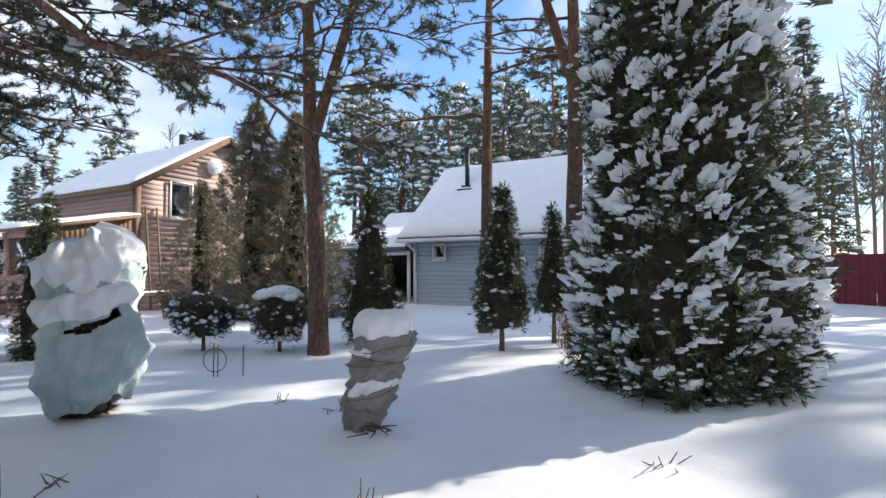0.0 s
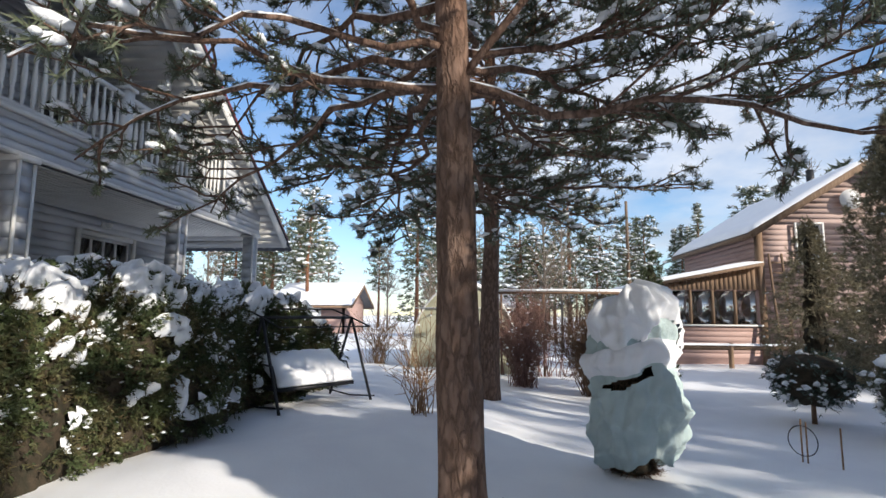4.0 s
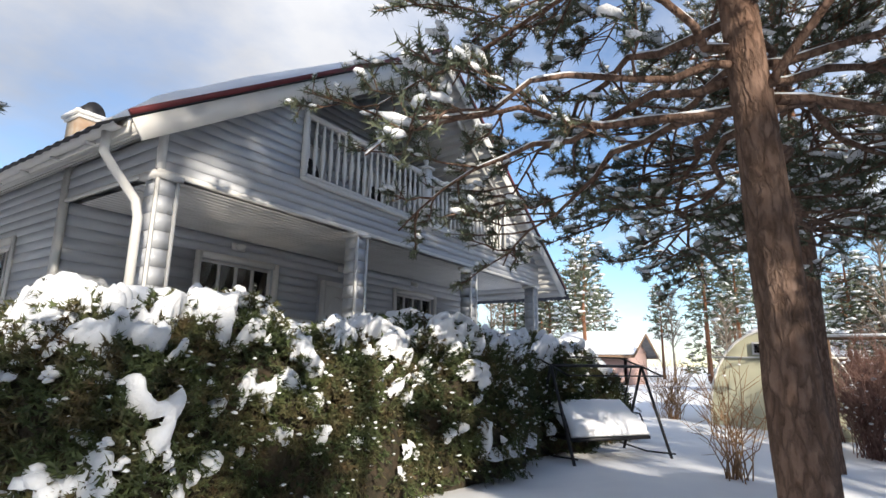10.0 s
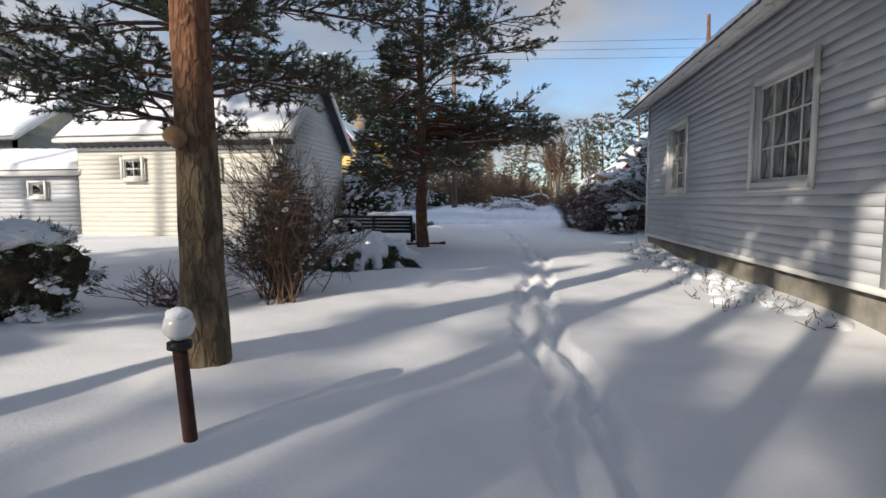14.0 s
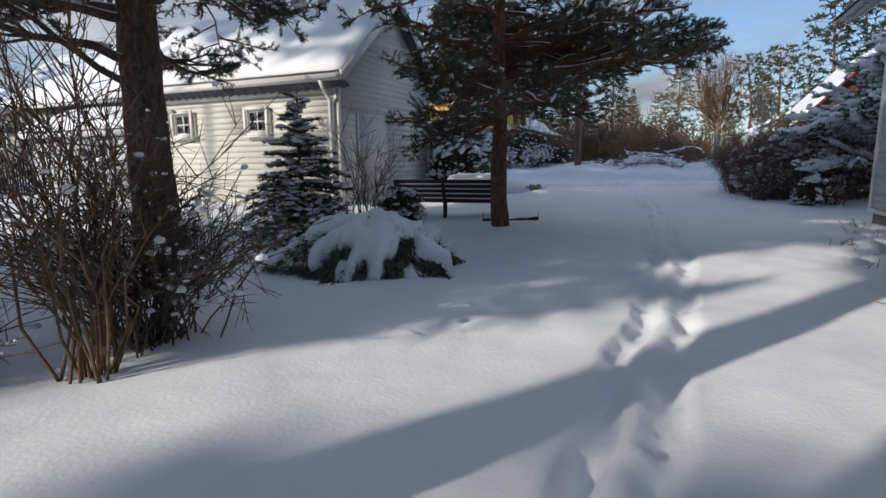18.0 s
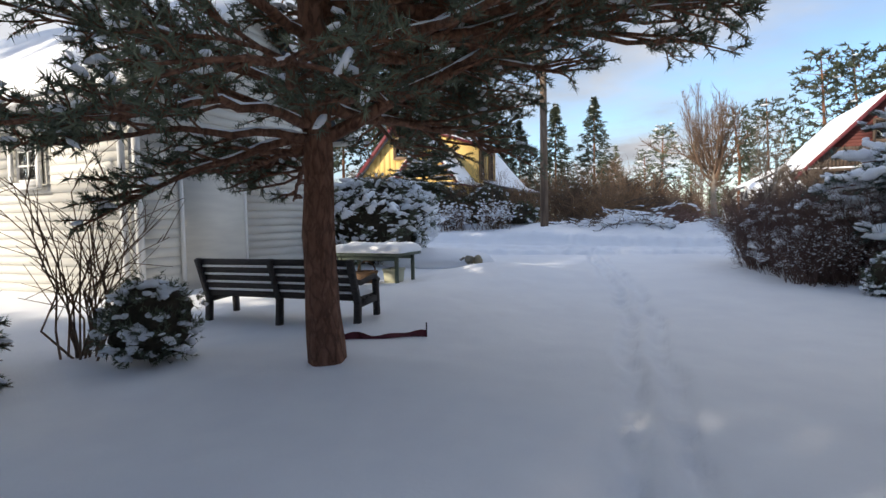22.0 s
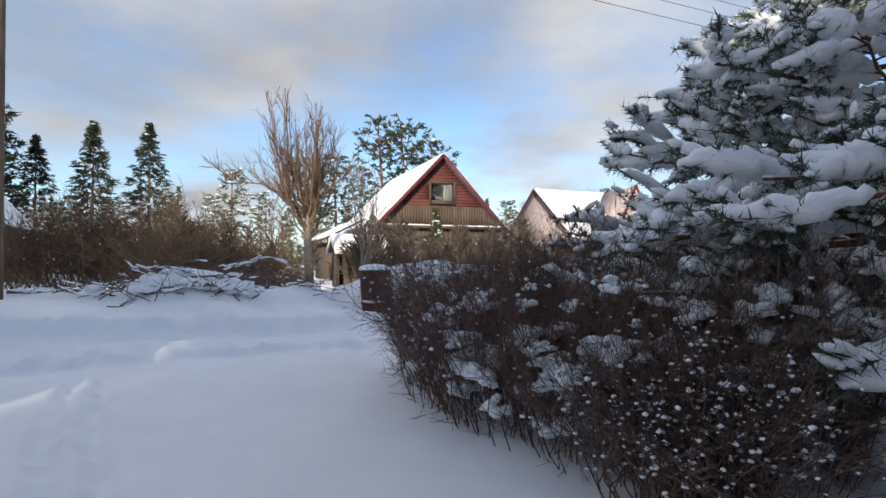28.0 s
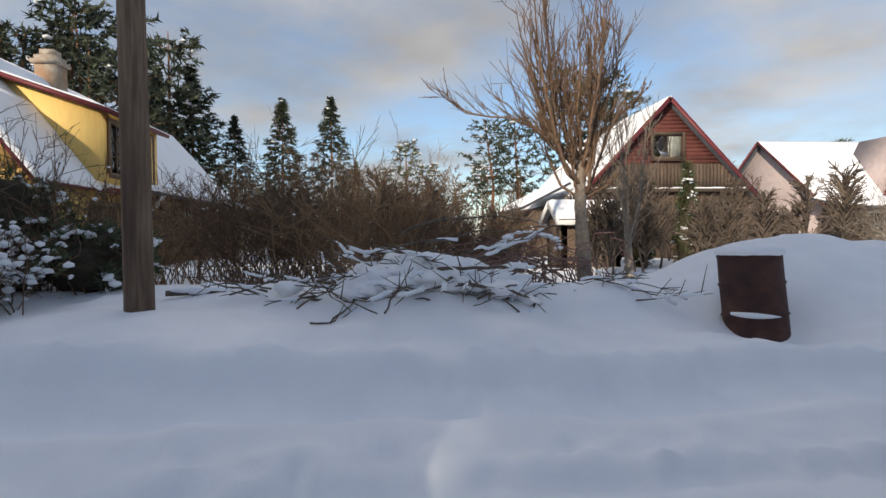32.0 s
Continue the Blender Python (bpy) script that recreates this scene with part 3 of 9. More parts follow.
_i, _j = np.meshgrid(np.arange(_nx - 1), np.arange(_ny - 1), indexing="ij")
_f = np.stack([_i * _ny + _j, (_i + 1) * _ny + _j, (_i + 1) * _ny + _j + 1, _i * _ny + _j + 1], -1).reshape(-1, 4)
ground = new("ground", mesh_of("ground", (np.stack([GX, GY, GZ], -1).reshape(-1, 3), _f), SNOW, True))
tagged(ground, "deep snow cover with footprints and tree shadows", "snow ground", kind="structure")


def gz(x, y):
    return float(ground_z(x, y))


# ---------------------------------------------------------------- building helpers
def uv_box(face, plane, u0, u1, z0, z1, d0, d1):
    """A block on a wall. face: 'x+', 'x-', 'y+' or 'y-', the way the wall looks; d: from the wall's plane outwards."""
    s = 1 if face[1] == "+" else -1
    a, b = sorted((plane + s * d0, plane + s * d1))
    u0, u1 = sorted((u0, u1))
    return box(a, b, u0, u1, z0, z1) if face[0] == "x" else box(u0, u1, a, b, z0, z1)


def wall_with_openings(face, plane, u0, u1, z0, z1, openings, thick=0.14):
    """A wall's core as blocks round its openings, joined; its outer face lies in the plane."""
    us = sorted({u0, u1, *[o for op in openings for o in op[:2]]})
    out = []
    for a, b in zip(us, us[1:]):
        cuts = sorted([(o[2], o[3]) for o in openings if o[0] <= a and o[1] >= b])
        z = z0
        for c0, c1 in cuts:
            if c0 > z:
                out.append(uv_box(face, plane, a, b, z, c0, -thick, 0))
            z = c1
        if z < z1:
            out.append(uv_box(face, plane, a, b, z, z1, -thick, 0))
    return join(out)


def siding(parent, mat, face, plane, u0, u1, z0, z1, pitch, openings=(), limits=None, proud=0.012, name="plank"):
    """Lapped boards, each its own piece. limits(z): how far a course reaches on a gable."""
    s = 1 if face[1] == "+" else -1
    n = max(1, round((z1 - z0) / pitch))
    p = (z1 - z0) / n
    for k in range(n):
        a, b = z0 + k * p, z0 + (k + 1) * p
        lo = limits(a) if limits else (u0, u1)
        hi = limits(b) if limits else (u0, u1)
        segs = [(lo[0], lo[1], hi[0], hi[1])]
        if lo[1] - lo[0] < 0.02:
            continue
        for o0, o1, c0, c1 in openings:
            if c0 < (a + b) / 2 < c1:
                nxt = []
                for q in segs:
                    if max(q[0], q[2]) < o0 and min(q[1], q[3]) > o1:
                        nxt += [(q[0], o0, q[2], o0), (o1, q[1], o1, q[3])]
                    elif o0 <= min(q[0], q[2]) and o1 >= max(q[1], q[3]):
                        pass
                    elif o0 <= min(q[0], q[2]) + 1e-6 and o1 > q[0]:
                        nxt.append((max(q[0], o1), q[1], max(q[2], o1), q[3]))
                    elif o1 >= max(q[1], q[3]) - 1e-6 and o0 < q[1]:
                        nxt.append((q[0], min(q[1], o0), q[2], min(q[3], o0)))
                    else:
                        nxt.append(q)
                segs = nxt
        for q in segs:
            if q[1] - q[0] < 0.01:
                continue
            h0, h1 = q[2], max(q[3], q[2] + 0.005)
            d0, d1, dt = 0.002, proud, 0.004

            def pt(u, d, z):
                return (plane + s * d, u, z) if face[0] == "x" else (u, plane + s * d, z)
            v = [pt(q[0], d0, a), pt(q[1], d0, a), pt(q[1], d1, a), pt(q[0], d1, a), pt(h0, d0, b), pt(h1, d0, b), pt(h1, dt, b), pt(h0, dt, b)]
            part(name, (A(v), BOXF), mat, parent)


def upright_boards(parent, mat, face, plane, u0, u1, z0, z1, pitch, limit=None, proud=0.02, name="board"):
    n = max(1, round((u1 - u0) / pitch))
    p = (u1 - u0) / n
    for k in range(n):
        a, b = u0 + k * p + 0.004, u0 + (k + 1) * p - 0.004
        top = limit((a + b) / 2) if limit else z1
        bot = z0
        if top - bot > 0.03:
            part(name, uv_box(face, plane, a, b, bot, top, 0.002, proud), mat, parent)


def window_unit(parent, face, plane, u0, u1, z0, z1, nx, ny, mat=None, casing=0.09, sash=0.045, mullion=0.024, inset=0.05, curtain=False, sill=True):
    """Casing, sash bars, sill and single panes in an opening."""
    mat = mat or WHITE
    s = 1
    w = part("window", join([uv_box(face, plane, u0 - casing, u0, z0 - casing, z1 + casing, 0.0, 0.035), uv_box(face, plane, u1, u1 + casing, z0 - casing, z1 + casing, 0.0, 0.035),
                             uv_box(face, plane, u0, u1, z1, z1 + casing, 0.0, 0.035), uv_box(face, plane, u0, u1, z0 - casing, z0, 0.0, 0.035)]), mat, parent, "white painted window casing" if mat is WHITE else "")
    fr = [uv_box(face, plane, u0, u0 + sash, z0, z1, -inset - 0.04, -inset), uv_box(face, plane, u1 - sash, u1, z0, z1, -inset - 0.04, -inset),
          uv_box(face, plane, u0 + sash, u1 - sash, z0, z0 + sash, -inset - 0.04, -inset), uv_box(face, plane, u0 + sash, u1 - sash, z1 - sash, z1, -inset - 0.04, -inset)]
    part("sash", join(fr), mat, w)
    du, dz = (u1 - u0 - 2 * sash) / nx, (z1 - z0 - 2 * sash) / ny
    for i in range(1, nx):
        u = u0 + sash + i * du
        part("glazing_bar", uv_box(face, plane, u - mullion / 2, u + mullion / 2, z0 + sash, z1 - sash, -inset - 0.03, -inset - 0.002), mat, w)
    for j in range(1, ny):
        z = z0 + sash + j * dz
        part("glazing_bar", uv_box(face, plane, u0 + sash, u1 - sash, z - mullion / 2, z + mullion / 2, -inset - 0.028, -inset - 0.004), mat, w)
    for i in range(nx):
        for j in range(ny):
            part("pane", uv_box(face, plane, u0 + sash + i * du + 0.004, u0 + sash + (i + 1) * du - 0.004, z0 + sash + j * dz + 0.004, z0 + sash + (j + 1) * dz - 0.004, -inset - 0.021, -inset - 0.016), GLASS, w)
    if sill:
        part("window_sill", uv_box(face, plane, u0 - casing, u1 + casing, z0 - casing - 0.03, z0 - casing, 0.0, 0.08), mat, w)
    if curtain:
        for a, b in ((u0, u0 + (u1 - u0) * 0.28), (u1 - (u1 - u0) * 0.28, u1)):
            us = np.linspace(a, b, 15)
            d = -inset - 0.12 + 0.02 * np.sin(np.arange(15) * 2.1)
            sg = 1 if face[1] == "+" else -1
            v = [((plane + sg * q, u, z) if face[0] == "x" else (u, plane + sg * q, z)) for z in (z0, z1) for u, q in zip(us, d)]
            f = np.array([(i, i + 1, 15 + i + 1, 15 + i) for i in range(14)])
            part("curtain", (A(v), f), CLOTH, w)
    return w


def snow_slab(corners, thick, rng, nu=24, nv=14, over=0.06):
    """A rounded, uneven layer of snow on a sloped four-cornered plane. corners: lower left, lower right, upper right, upper left."""
    c = A(corners)
    u, v = np.linspace(0, 1, nu), np.linspace(0, 1, nv)
    U, V = np.meshgrid(u, v, indexing="ij")
    P = ((1 - U) * (1 - V))[..., None] * c[0] + (U * (1 - V))[..., None] * c[1] + (U * V)[..., None] * c[2] + ((1 - U) * V)[..., None] * c[3]
    n = np.cross(c[1] - c[0], c[3] - c[0])
    n /= np.linalg.norm(n)
    if n[2] < 0:
        n = -n
    e = np.minimum(np.minimum(U, 1 - U) * np.linalg.norm(c[1] - c[0]), np.minimum(V, 1 - V) * np.linalg.norm(c[3] - c[0]))
    rim = np.sqrt(np.clip(1 - (1 - np.clip(e / (thick * 1.1), 0, 1)) ** 2, 0, 1))
    h = thick * (0.25 + 0.75 * rim) * (1 + 0.12 * np.sin(5 * U + 3 * V + rng.uniform(0, 6)) * np.cos(7 * V - 2 * U)) + rng.normal(size=U.shape) * 0.006
    top = P + n * h[..., None]
    bot = P + n * 0.004
    v3 = np.concatenate([top.reshape(-1, 3), bot.reshape(-1, 3)])
    i, j = np.meshgrid(np.arange(nu - 1), np.arange(nv - 1), indexing="ij")
    f = np.stack([i * nv + j, (i + 1) * nv + j, (i + 1) * nv + j + 1, i * nv + j + 1], -1).reshape(-1, 4)
    o = nu * nv
    ring = [(k, 0) for k in range(nu)] + [(nu - 1, k) for k in range(1, nv)] + [(k, nv - 1) for k in range(nu - 2, -1, -1)] + [(0, k) for k in range(nv - 2, 0, -1)]
    r = np.array([a * nv + b for a, b in ring])
    q = np.roll(r, -1)
    return v3, np.concatenate([f, f[:, ::-1] + o, np.stack([r + o, q + o, q, r], -1)])


def slab(corners, thick):
    c = A(corners)
    n = np.cross(c[1] - c[0], c[3] - c[0])
    n /= np.linalg.norm(n)
    if n[2] < 0:
        n = -n
    return np.concatenate([c - n * thick, c]), BOXF


# ---------------------------------------------------------------- main house
def main_house():
    rng = np.random.default_rng(21)
    h = thing("house", (-6.87, -9.0, 0.0), "pale grey sided house with snowy gable roof, porch and balcony", "house")
    xe, xw, yf, yp, yb = -2.5, -11.2, -3.84, -5.7, -14.1
    zc, zw, ax, az = 2.84, 3.24, -6.87, 6.25
    slope = 0.66
    # z of the roof's underside at a place across the gable
    def roof_z(x):
        return az - abs(x - ax) * slope

    def span(z):
        d = (az - 0.1 - z) / slope
        return (max(xw, ax - d), min(xe, ax + d))
    found = part("foundation", join([box(xw - 0.0, xe - 0.03, yb, yf + 0.1, -0.8, 0.34)]), CONCRETE, h, "stained rough concrete plinth")
    ops = [(-8.4, -7.0, 1.3, 2.5), (-12.36, -11.2, 1.3, 2.48)]
    east = part("wall_east", wall_with_openings("x+", xe, yb, yp, 0.34, zw, ops), SIDING, h)
    siding(east, SIDING, "x+", xe, yb, yp, 0.36, zw, 0.112, [(a - 0.09, b + 0.09, c - 0.09, d + 0.09) for a, b, c, d in ops])
    part("drip_board", uv_box("x+", xe, yb, yp, 0.3, 0.36, 0, 0.04), WHITE, h)
    window_unit(east, "x+", xe, *ops[0], 4, 3, curtain=True)
    window_unit(east, "x+", xe, *ops[1], 3, 4, curtain=True)
    part("corner_trim", box(xe - 0.02, xe + 0.035, yp - 0.1, yp + 0.025, 0.3, zw), WHITE, h)
    part("corner_trim", box(xe - 0.02, xe + 0.03, yb - 0.03, yb + 0.08, 0.3, zw), WHITE, h)
    part("wall_west", box(xw, xw + 0.14, yb, yp, 0.34, zw), SIDING, h)
    part("wall_south", hexa([(xw, yb - 0.0, 0.34), (xe, yb, 0.34), (xe, yb + 0.14, 0.34), (xw, yb + 0.14, 0.34)], [(xw, yb, zw), (xe, yb, zw), (xe, yb + 0.14, zw), (xw, yb + 0.14, zw)]), SIDING, h)
    v = A([(xw, yb, zw), (xe, yb, zw), (ax, yb, az - 0.1), (xw, yb + 0.14, zw), (xe, yb + 0.14, zw), (ax, yb + 0.14, az - 0.1)])
    tri = np.array([(0, 1, 2, 2), (5, 4, 3, 3), (0, 3, 4, 1), (1, 4, 5, 2), (2, 5, 3, 0)])
    part("gable_south", (v, tri), SIDING, h)
    # porch back wall, with windows and a door
    pops = [(-5.38, -4.17, 1.2, 2.5), (-7.06, -6.4, 0.5, 2.46), (-9.74, -8.42, 1.2, 2.5)]
    pw = part("porch_wall", wall_with_openings("y+", yp, xw, xe, 0.34, zc, [pops[0], pops[2]]), SIDING, h)
    siding(pw, SIDING, "y+", yp, xw, xe, 0.5, zc, 0.13, [(a - 0.09, b + 0.09, c - 0.09, d + 0.09) for a, b, c, d in pops])
    window_unit(pw, "y+", yp, *pops[0], 4, 1, curtain=False, mullion=0.05)
    window_unit(pw, "y+", yp, *pops[2], 4, 1, curtain=False, mullion=0.05)
    door = part("door", uv_box("y+", yp, -7.0, -6.46, 0.5, 2.4, 0.005, 0.045), WHITE, h, "white panelled porch door")
    part("door_casing", join([uv_box("y+", yp, -7.08, -7.0, 0.5, 2.48, 0, 0.06), uv_box("y+", yp, -6.46, -6.38, 0.5, 2.48, 0, 0.06), uv_box("y+", yp, -7.0, -6.46, 2.4, 2.48, 0, 0.06)]), WHITE, door)
    ang = np.linspace(0, np.pi, 13)
    part("arched_panel", tube([(-6.73 + 0.2 * math.cos(a), yp + 0.05, 1.95 + 0.28 * math.sin(a)) for a in ang], 0.012, 5), WHITE, door)
    for x in (-4.72, -6.86, -9.0):
        lamp = thing("porch_lamp", (x, yp + 0.02, 2.68), "white oval bulkhead lamp on the porch wall", "wall lamp", "porch lamps")
        part("base", uv_box("y+", yp, x - 0.11, x + 0.11, 2.68, 2.78, 0.017, 0.04), WHITE, lamp)
        pts = clumps([(x, yp + 0.075, 2.73)], [(0.1, 0.05, 0.05)], rng, 0.0)
        part("cover", pts, GLOBE, lamp, smooth=True)
    # porch floor, ceiling of narrow boards
    part("porch_floor", box(xw, xe, yp, yf, 0.34, 0.45), CONCRETE, h)
    ceil = part("porch_ceiling", box(xw + 0.02, xe - 0.02, yp, yf - 0.02, zc + 0.012, zc + 0.1), SOFFIT, h)
    for k in range(18):
        y0 = yp + 0.02 + k * 0.1
        part("ceiling_board", box(xw + 0.03, xe - 0.03, y0 + 0.005, min(y0 + 0.095, yf - 0.03), zc, zc + 0.012), SOFFIT, ceil)
    # posts clad in short boards
    for x in (-2.6, -5.31, -8.3, -11.0):
        w = 0.085
        post = part("post", box(x - w, x + w, yf - 0.2, yf + 0.0, 0.2, zc - 0.03), SIDING, h)
        for k in range(14):
            z0 = 0.45 + k * 0.168
            z1 = z0 + 0.162
            e, t = 0.011, 0.004
            part("plank", hexa([(x - w - e, yf - 0.2 - e, z0), (x + w + e, yf - 0.2 - e, z0), (x + w + e, yf + e, z0), (x - w - e, yf + e, z0)],
                               [(x - w - t, yf - 0.2 - t, z1), (x + w + t, yf - 0.2 - t, z1), (x + w + t, yf + t, z1), (x - w - t, yf + t, z1)]), SIDING, post)
        for dx in (-w - 0.012, w + 0.012):
            part("corner_strip", box(x + dx - 0.014, x + dx + 0.014, yf - 0.004, yf + 0.028, 0.4, zc - 0.04), WHITE, post)
        part("capital", box(x - 0.14, x + 0.14, yf - 0.24, yf + 0.045, zc - 0.05, zc + 0.0), WHITE, post)
    # gable front with the open balcony
    xl, xr, zr = -9.55, -4.2, 3.28
    def lim_right(z):
        a, b = span(z)
        return (xr, b)

    def lim_left(z):
        a, b = span(z)
        return (a, xl)
    gf = part("gable_front", join([box(xw, xe, yf - 0.12, yf, zc, zr)]), SIDING, h)
    siding(gf, SIDING, "y+", yf, xw, xe, zc + 0.02, zr, 0.11)
    for lim, u0, u1 in ((lim_right, xr, xe), (lim_left, xw, xl)):
        z_top = az - 0.1 - abs((xr if u0 == xr else xl) - ax) * slope
        c0, c1 = lim(zr), lim(z_top - 0.02)
        zk = roof_z(xe) - 0.1
        if u0 == xr:
            vv = A([(xr, yf, zr), (xe, yf, zr), (xe, yf, max(zk, zr)), (xr, yf, z_top)])
        else:
            vv = A([(xw, yf, zr), (xl, yf, zr), (xl, yf, z_top), (xw, yf, max(zk, zr))])
        vb = vv + A((0, -0.12, 0))
        wall = part("gable_side", (np.concatenate([vb, vv]), BOXF), SIDING, h)
        siding(wall, SIDING, "y+", yf, u0, u1, zr, z_top, 0.11, limits=lim)
    part("beam_trim", uv_box("y+", yf, xw - 0.02, xe + 0.02, zc - 0.02, zc + 0.03, 0, 0.035), WHITE, h)
    part("corner_trim", box(xe - 0.05, xe + 0.02, yf - 0.02, yf + 0.03, zc, 3.25), WHITE, h)
    # east side of the porch: a boarded header
    eh = part("porch_header", box(xe - 0.12, xe - 0.0, yp, yf, zc, 3.22), SIDING, h)
    siding(eh, SIDING, "x+", xe, yp, yf, zc + 0.02, 3.22, 0.11)
    part("beam_trim", uv_box("x+", xe, yp, yf, zc - 0.02, zc + 0.02, 0, 0.03), WHITE, h)
    wh = part("porch_header", box(xw, xw + 0.12, yp, yf, zc, 3.1), SIDING, h)
    # balcony
    part("balcony_floor", box(xw + 0.1, xe - 0.1, yp, yf - 0.12, zc + 0.1, zc + 0.2), SOFFIT, h)
    bops = [(-6.3, -5.55, zc + 0.2, 4.75), (-8.0, -7.25, zc + 0.2, 4.75)]
    bw = part("balcony_wall", wall_with_openings("y+", yp, -9.0, -4.74, zc + 0.2, 4.9, []), SIDING, h)
    siding(bw, SIDING, "y+", yp, xw, xe, zc + 0.22, 6.2, 0.13, bops, limits=span)
    vv = A([(xw + 0.2, yp, zc), (xe - 0.2, yp, zc), (ax, yp, az - 0.12)])
    part("balcony_gable", (np.concatenate([vv, vv + A((0, -0.1, 0))]), np.array([(0, 1, 2, 2), (5, 4, 3, 3), (0, 3, 4, 1), (1, 4, 5, 2), (2, 5, 3, 0)])), SIDING, h)
    for a, b, c, d in bops:
        dd = part("balcony_door", uv_box("y+", yp, a + 0.05, b - 0.05, c, d - 0.05, 0.004, 0.04), WHITE, h, "white balcony door with a dark arched pane")
        part("door_casing", join([uv_box("y+", yp, a, a + 0.05, c, d, 0, 0.05), uv_box("y+", yp, b - 0.05, b, c, d, 0, 0.05), uv_box("y+", yp, a + 0.05, b - 0.05, d - 0.05, d, 0, 0.05)]), WHITE, dd)
        m = (a + b) / 2
        aa = np.linspace(0, np.pi, 11)
        out = [(m - 0.22, c + 0.45), (m + 0.22, c + 0.45)] + [(m + 0.22 * math.cos(q), d - 0.55 + 0.3 * math.sin(q)) for q in aa]
        n = len(out)
        vv = A([(x, yp + 0.046, z) for x, z in out] + [(m, yp + 0.046, c + 1.0)])
        # no glass here: the dim room is painted as a flat dark panel
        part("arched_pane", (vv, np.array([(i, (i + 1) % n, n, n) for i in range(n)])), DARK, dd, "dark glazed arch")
    # railing with turned balusters
    rail = part("railing", join([uv_box("y+", yf, xl + 0.02, xr - 0.02, 4.12, 4.18, -0.09, -0.01), uv_box("y+", yf, xl + 0.02, xr - 0.02, 3.33, 3.39, -0.08, -0.02)]), WHITE, h, "white painted railing with turned balusters")
    prof = [(0.018, 3.39), (0.018, 3.46), (0.028, 3.49), (0.02, 3.53), (0.03, 3.62), (0.033, 3.7), (0.022, 3.85), (0.017, 3.94), (0.027, 3.97), (0.018, 4.0), (0.018, 4.12)]
    base = lathe(prof, 8, (0, yf - 0.05))
    shared = mesh_of("baluster", base, WHITE, True)
    n = 40
    for k in range(n):
        x = xl + 0.1 + k * (xr - xl - 0.2) / (n - 1)
        if abs(x + 6.82) < 0.1:
            continue
        ob = new("baluster", shared)
        ob.parent = rail
        ob.location = Vector((x, 0, 0)) - h.location
    newel = part("newel", join([box(-6.9, -6.74, yf - 0.12, yf + 0.03, 3.2, 4.24), box(-6.93, -6.71, yf - 0.15, yf + 0.06, 4.24, 4.28)]), WHITE, rail)
    part("finial", lathe([(0.03, 4.28), (0.02, 4.31), (0.055, 4.36), (0.05, 4.41), (0.0, 4.45)], 12, (-6.82, yf - 0.045)), WHITE, rail, smooth=True)
    part("sill_trim", uv_box("y+", yf, xl - 0.03, xr + 0.03, zr - 0.02, zr + 0.03, 0, 0.05), WHITE, h)
    for x in (xl, xr):
        zt = az - 0.1 - abs(x - ax) * slope
        part("opening_trim", uv_box("y+", yf, x - 0.035, x + 0.035, zr, zt, 0, 0.03), WHITE, h)
    # roof: two boarded slopes, tiles, gutter, rake boards, snow
    y0, y1 = yb - 0.45, yf + 0.27
    for sgn, label in ((1, ""), (-1, "")):
        ex = ax + sgn * (4.76 if sgn > 0 else 5.2)
        ze = az - (4.76 if sgn > 0 else 5.2) * slope
        c = [(ex, y0, ze), (ex, y1, ze), (ax, y1, az), (ax, y0, az)] if sgn > 0 else [(ex, y1, ze), (ex, y0, ze), (ax, y0, az), (ax, y1, az)]
        r = part("roof", slab(c, 0.08), SOFFIT, h, "white boarded soffit under dark tiles")
        # wavy tile sheet
        ny, nk = 361, 9
        yy = np.linspace(y0 - 0.04, y1 + 0.04, ny)
        kk = np.linspace(-0.06, 1, nk)
        YY, KK = np.meshgrid(yy, kk, indexing="ij")
        X = ex + (ax - ex) * KK
        Z = ze + (az - ze) * KK + 0.045 + 0.022 * np.abs(np.sin(YY * math.pi / 0.19))
        i, j = np.meshgrid(np.arange(ny - 1), np.arange(nk - 1), indexing="ij")
        f = np.stack([i * nk + j, (i + 1) * nk + j, (i + 1) * nk + j + 1, i * nk + j + 1], -1).reshape(-1, 4)
        part("tiles", (np.stack([X, YY, Z], -1).reshape(-1, 3), f), ROOF, h, "dark corrugated roof tiles", smooth=True)
        sx = ex - sgn * 0.12
        sz = ze + 0.12 * slope + 0.07
        c2 = [(sx, y0, sz), (sx, y1, sz), (ax, y1, az + 0.07), (ax, y0, az + 0.07)] if sgn > 0 else [(sx, y1, sz), (sx, y0, sz), (ax, y0, az + 0.07), (ax, y1, az + 0.07)]
        part("roof_snow", snow_slab(c2, 0.15, rng, 60, 24), SNOW, h, "blanket of snow", smooth=True)
        # rake board and maroon verge on the gable
        a, b = A((ex, y1, ze)), A((ax, y1, az))
        nrm = A((slope * sgn, 0, 1.0)) / math.hypot(slope, 1)
        part("rake_board", beam(a - nrm * 0.06, b - nrm * 0.06, 0.03, 0.2, nrm), WHITE, h)
        part("verge_trim", beam(a + nrm * 0.085 + A((0, 0.02, 0)), b + nrm * 0.085 + A((0, 0.02, 0)), 0.05, 0.05, nrm), MAROON, h)
        # inner rake along the balcony opening, soffit boards under the overhang
        part("inner_rake", beam(A((ax + sgn * 2.8, yf + 0.01, az - 0.2 - 2.8 * slope)), A((ax, yf + 0.01, az - 0.2)), 0.03, 0.16, nrm), WHITE, h)
        nb = 30
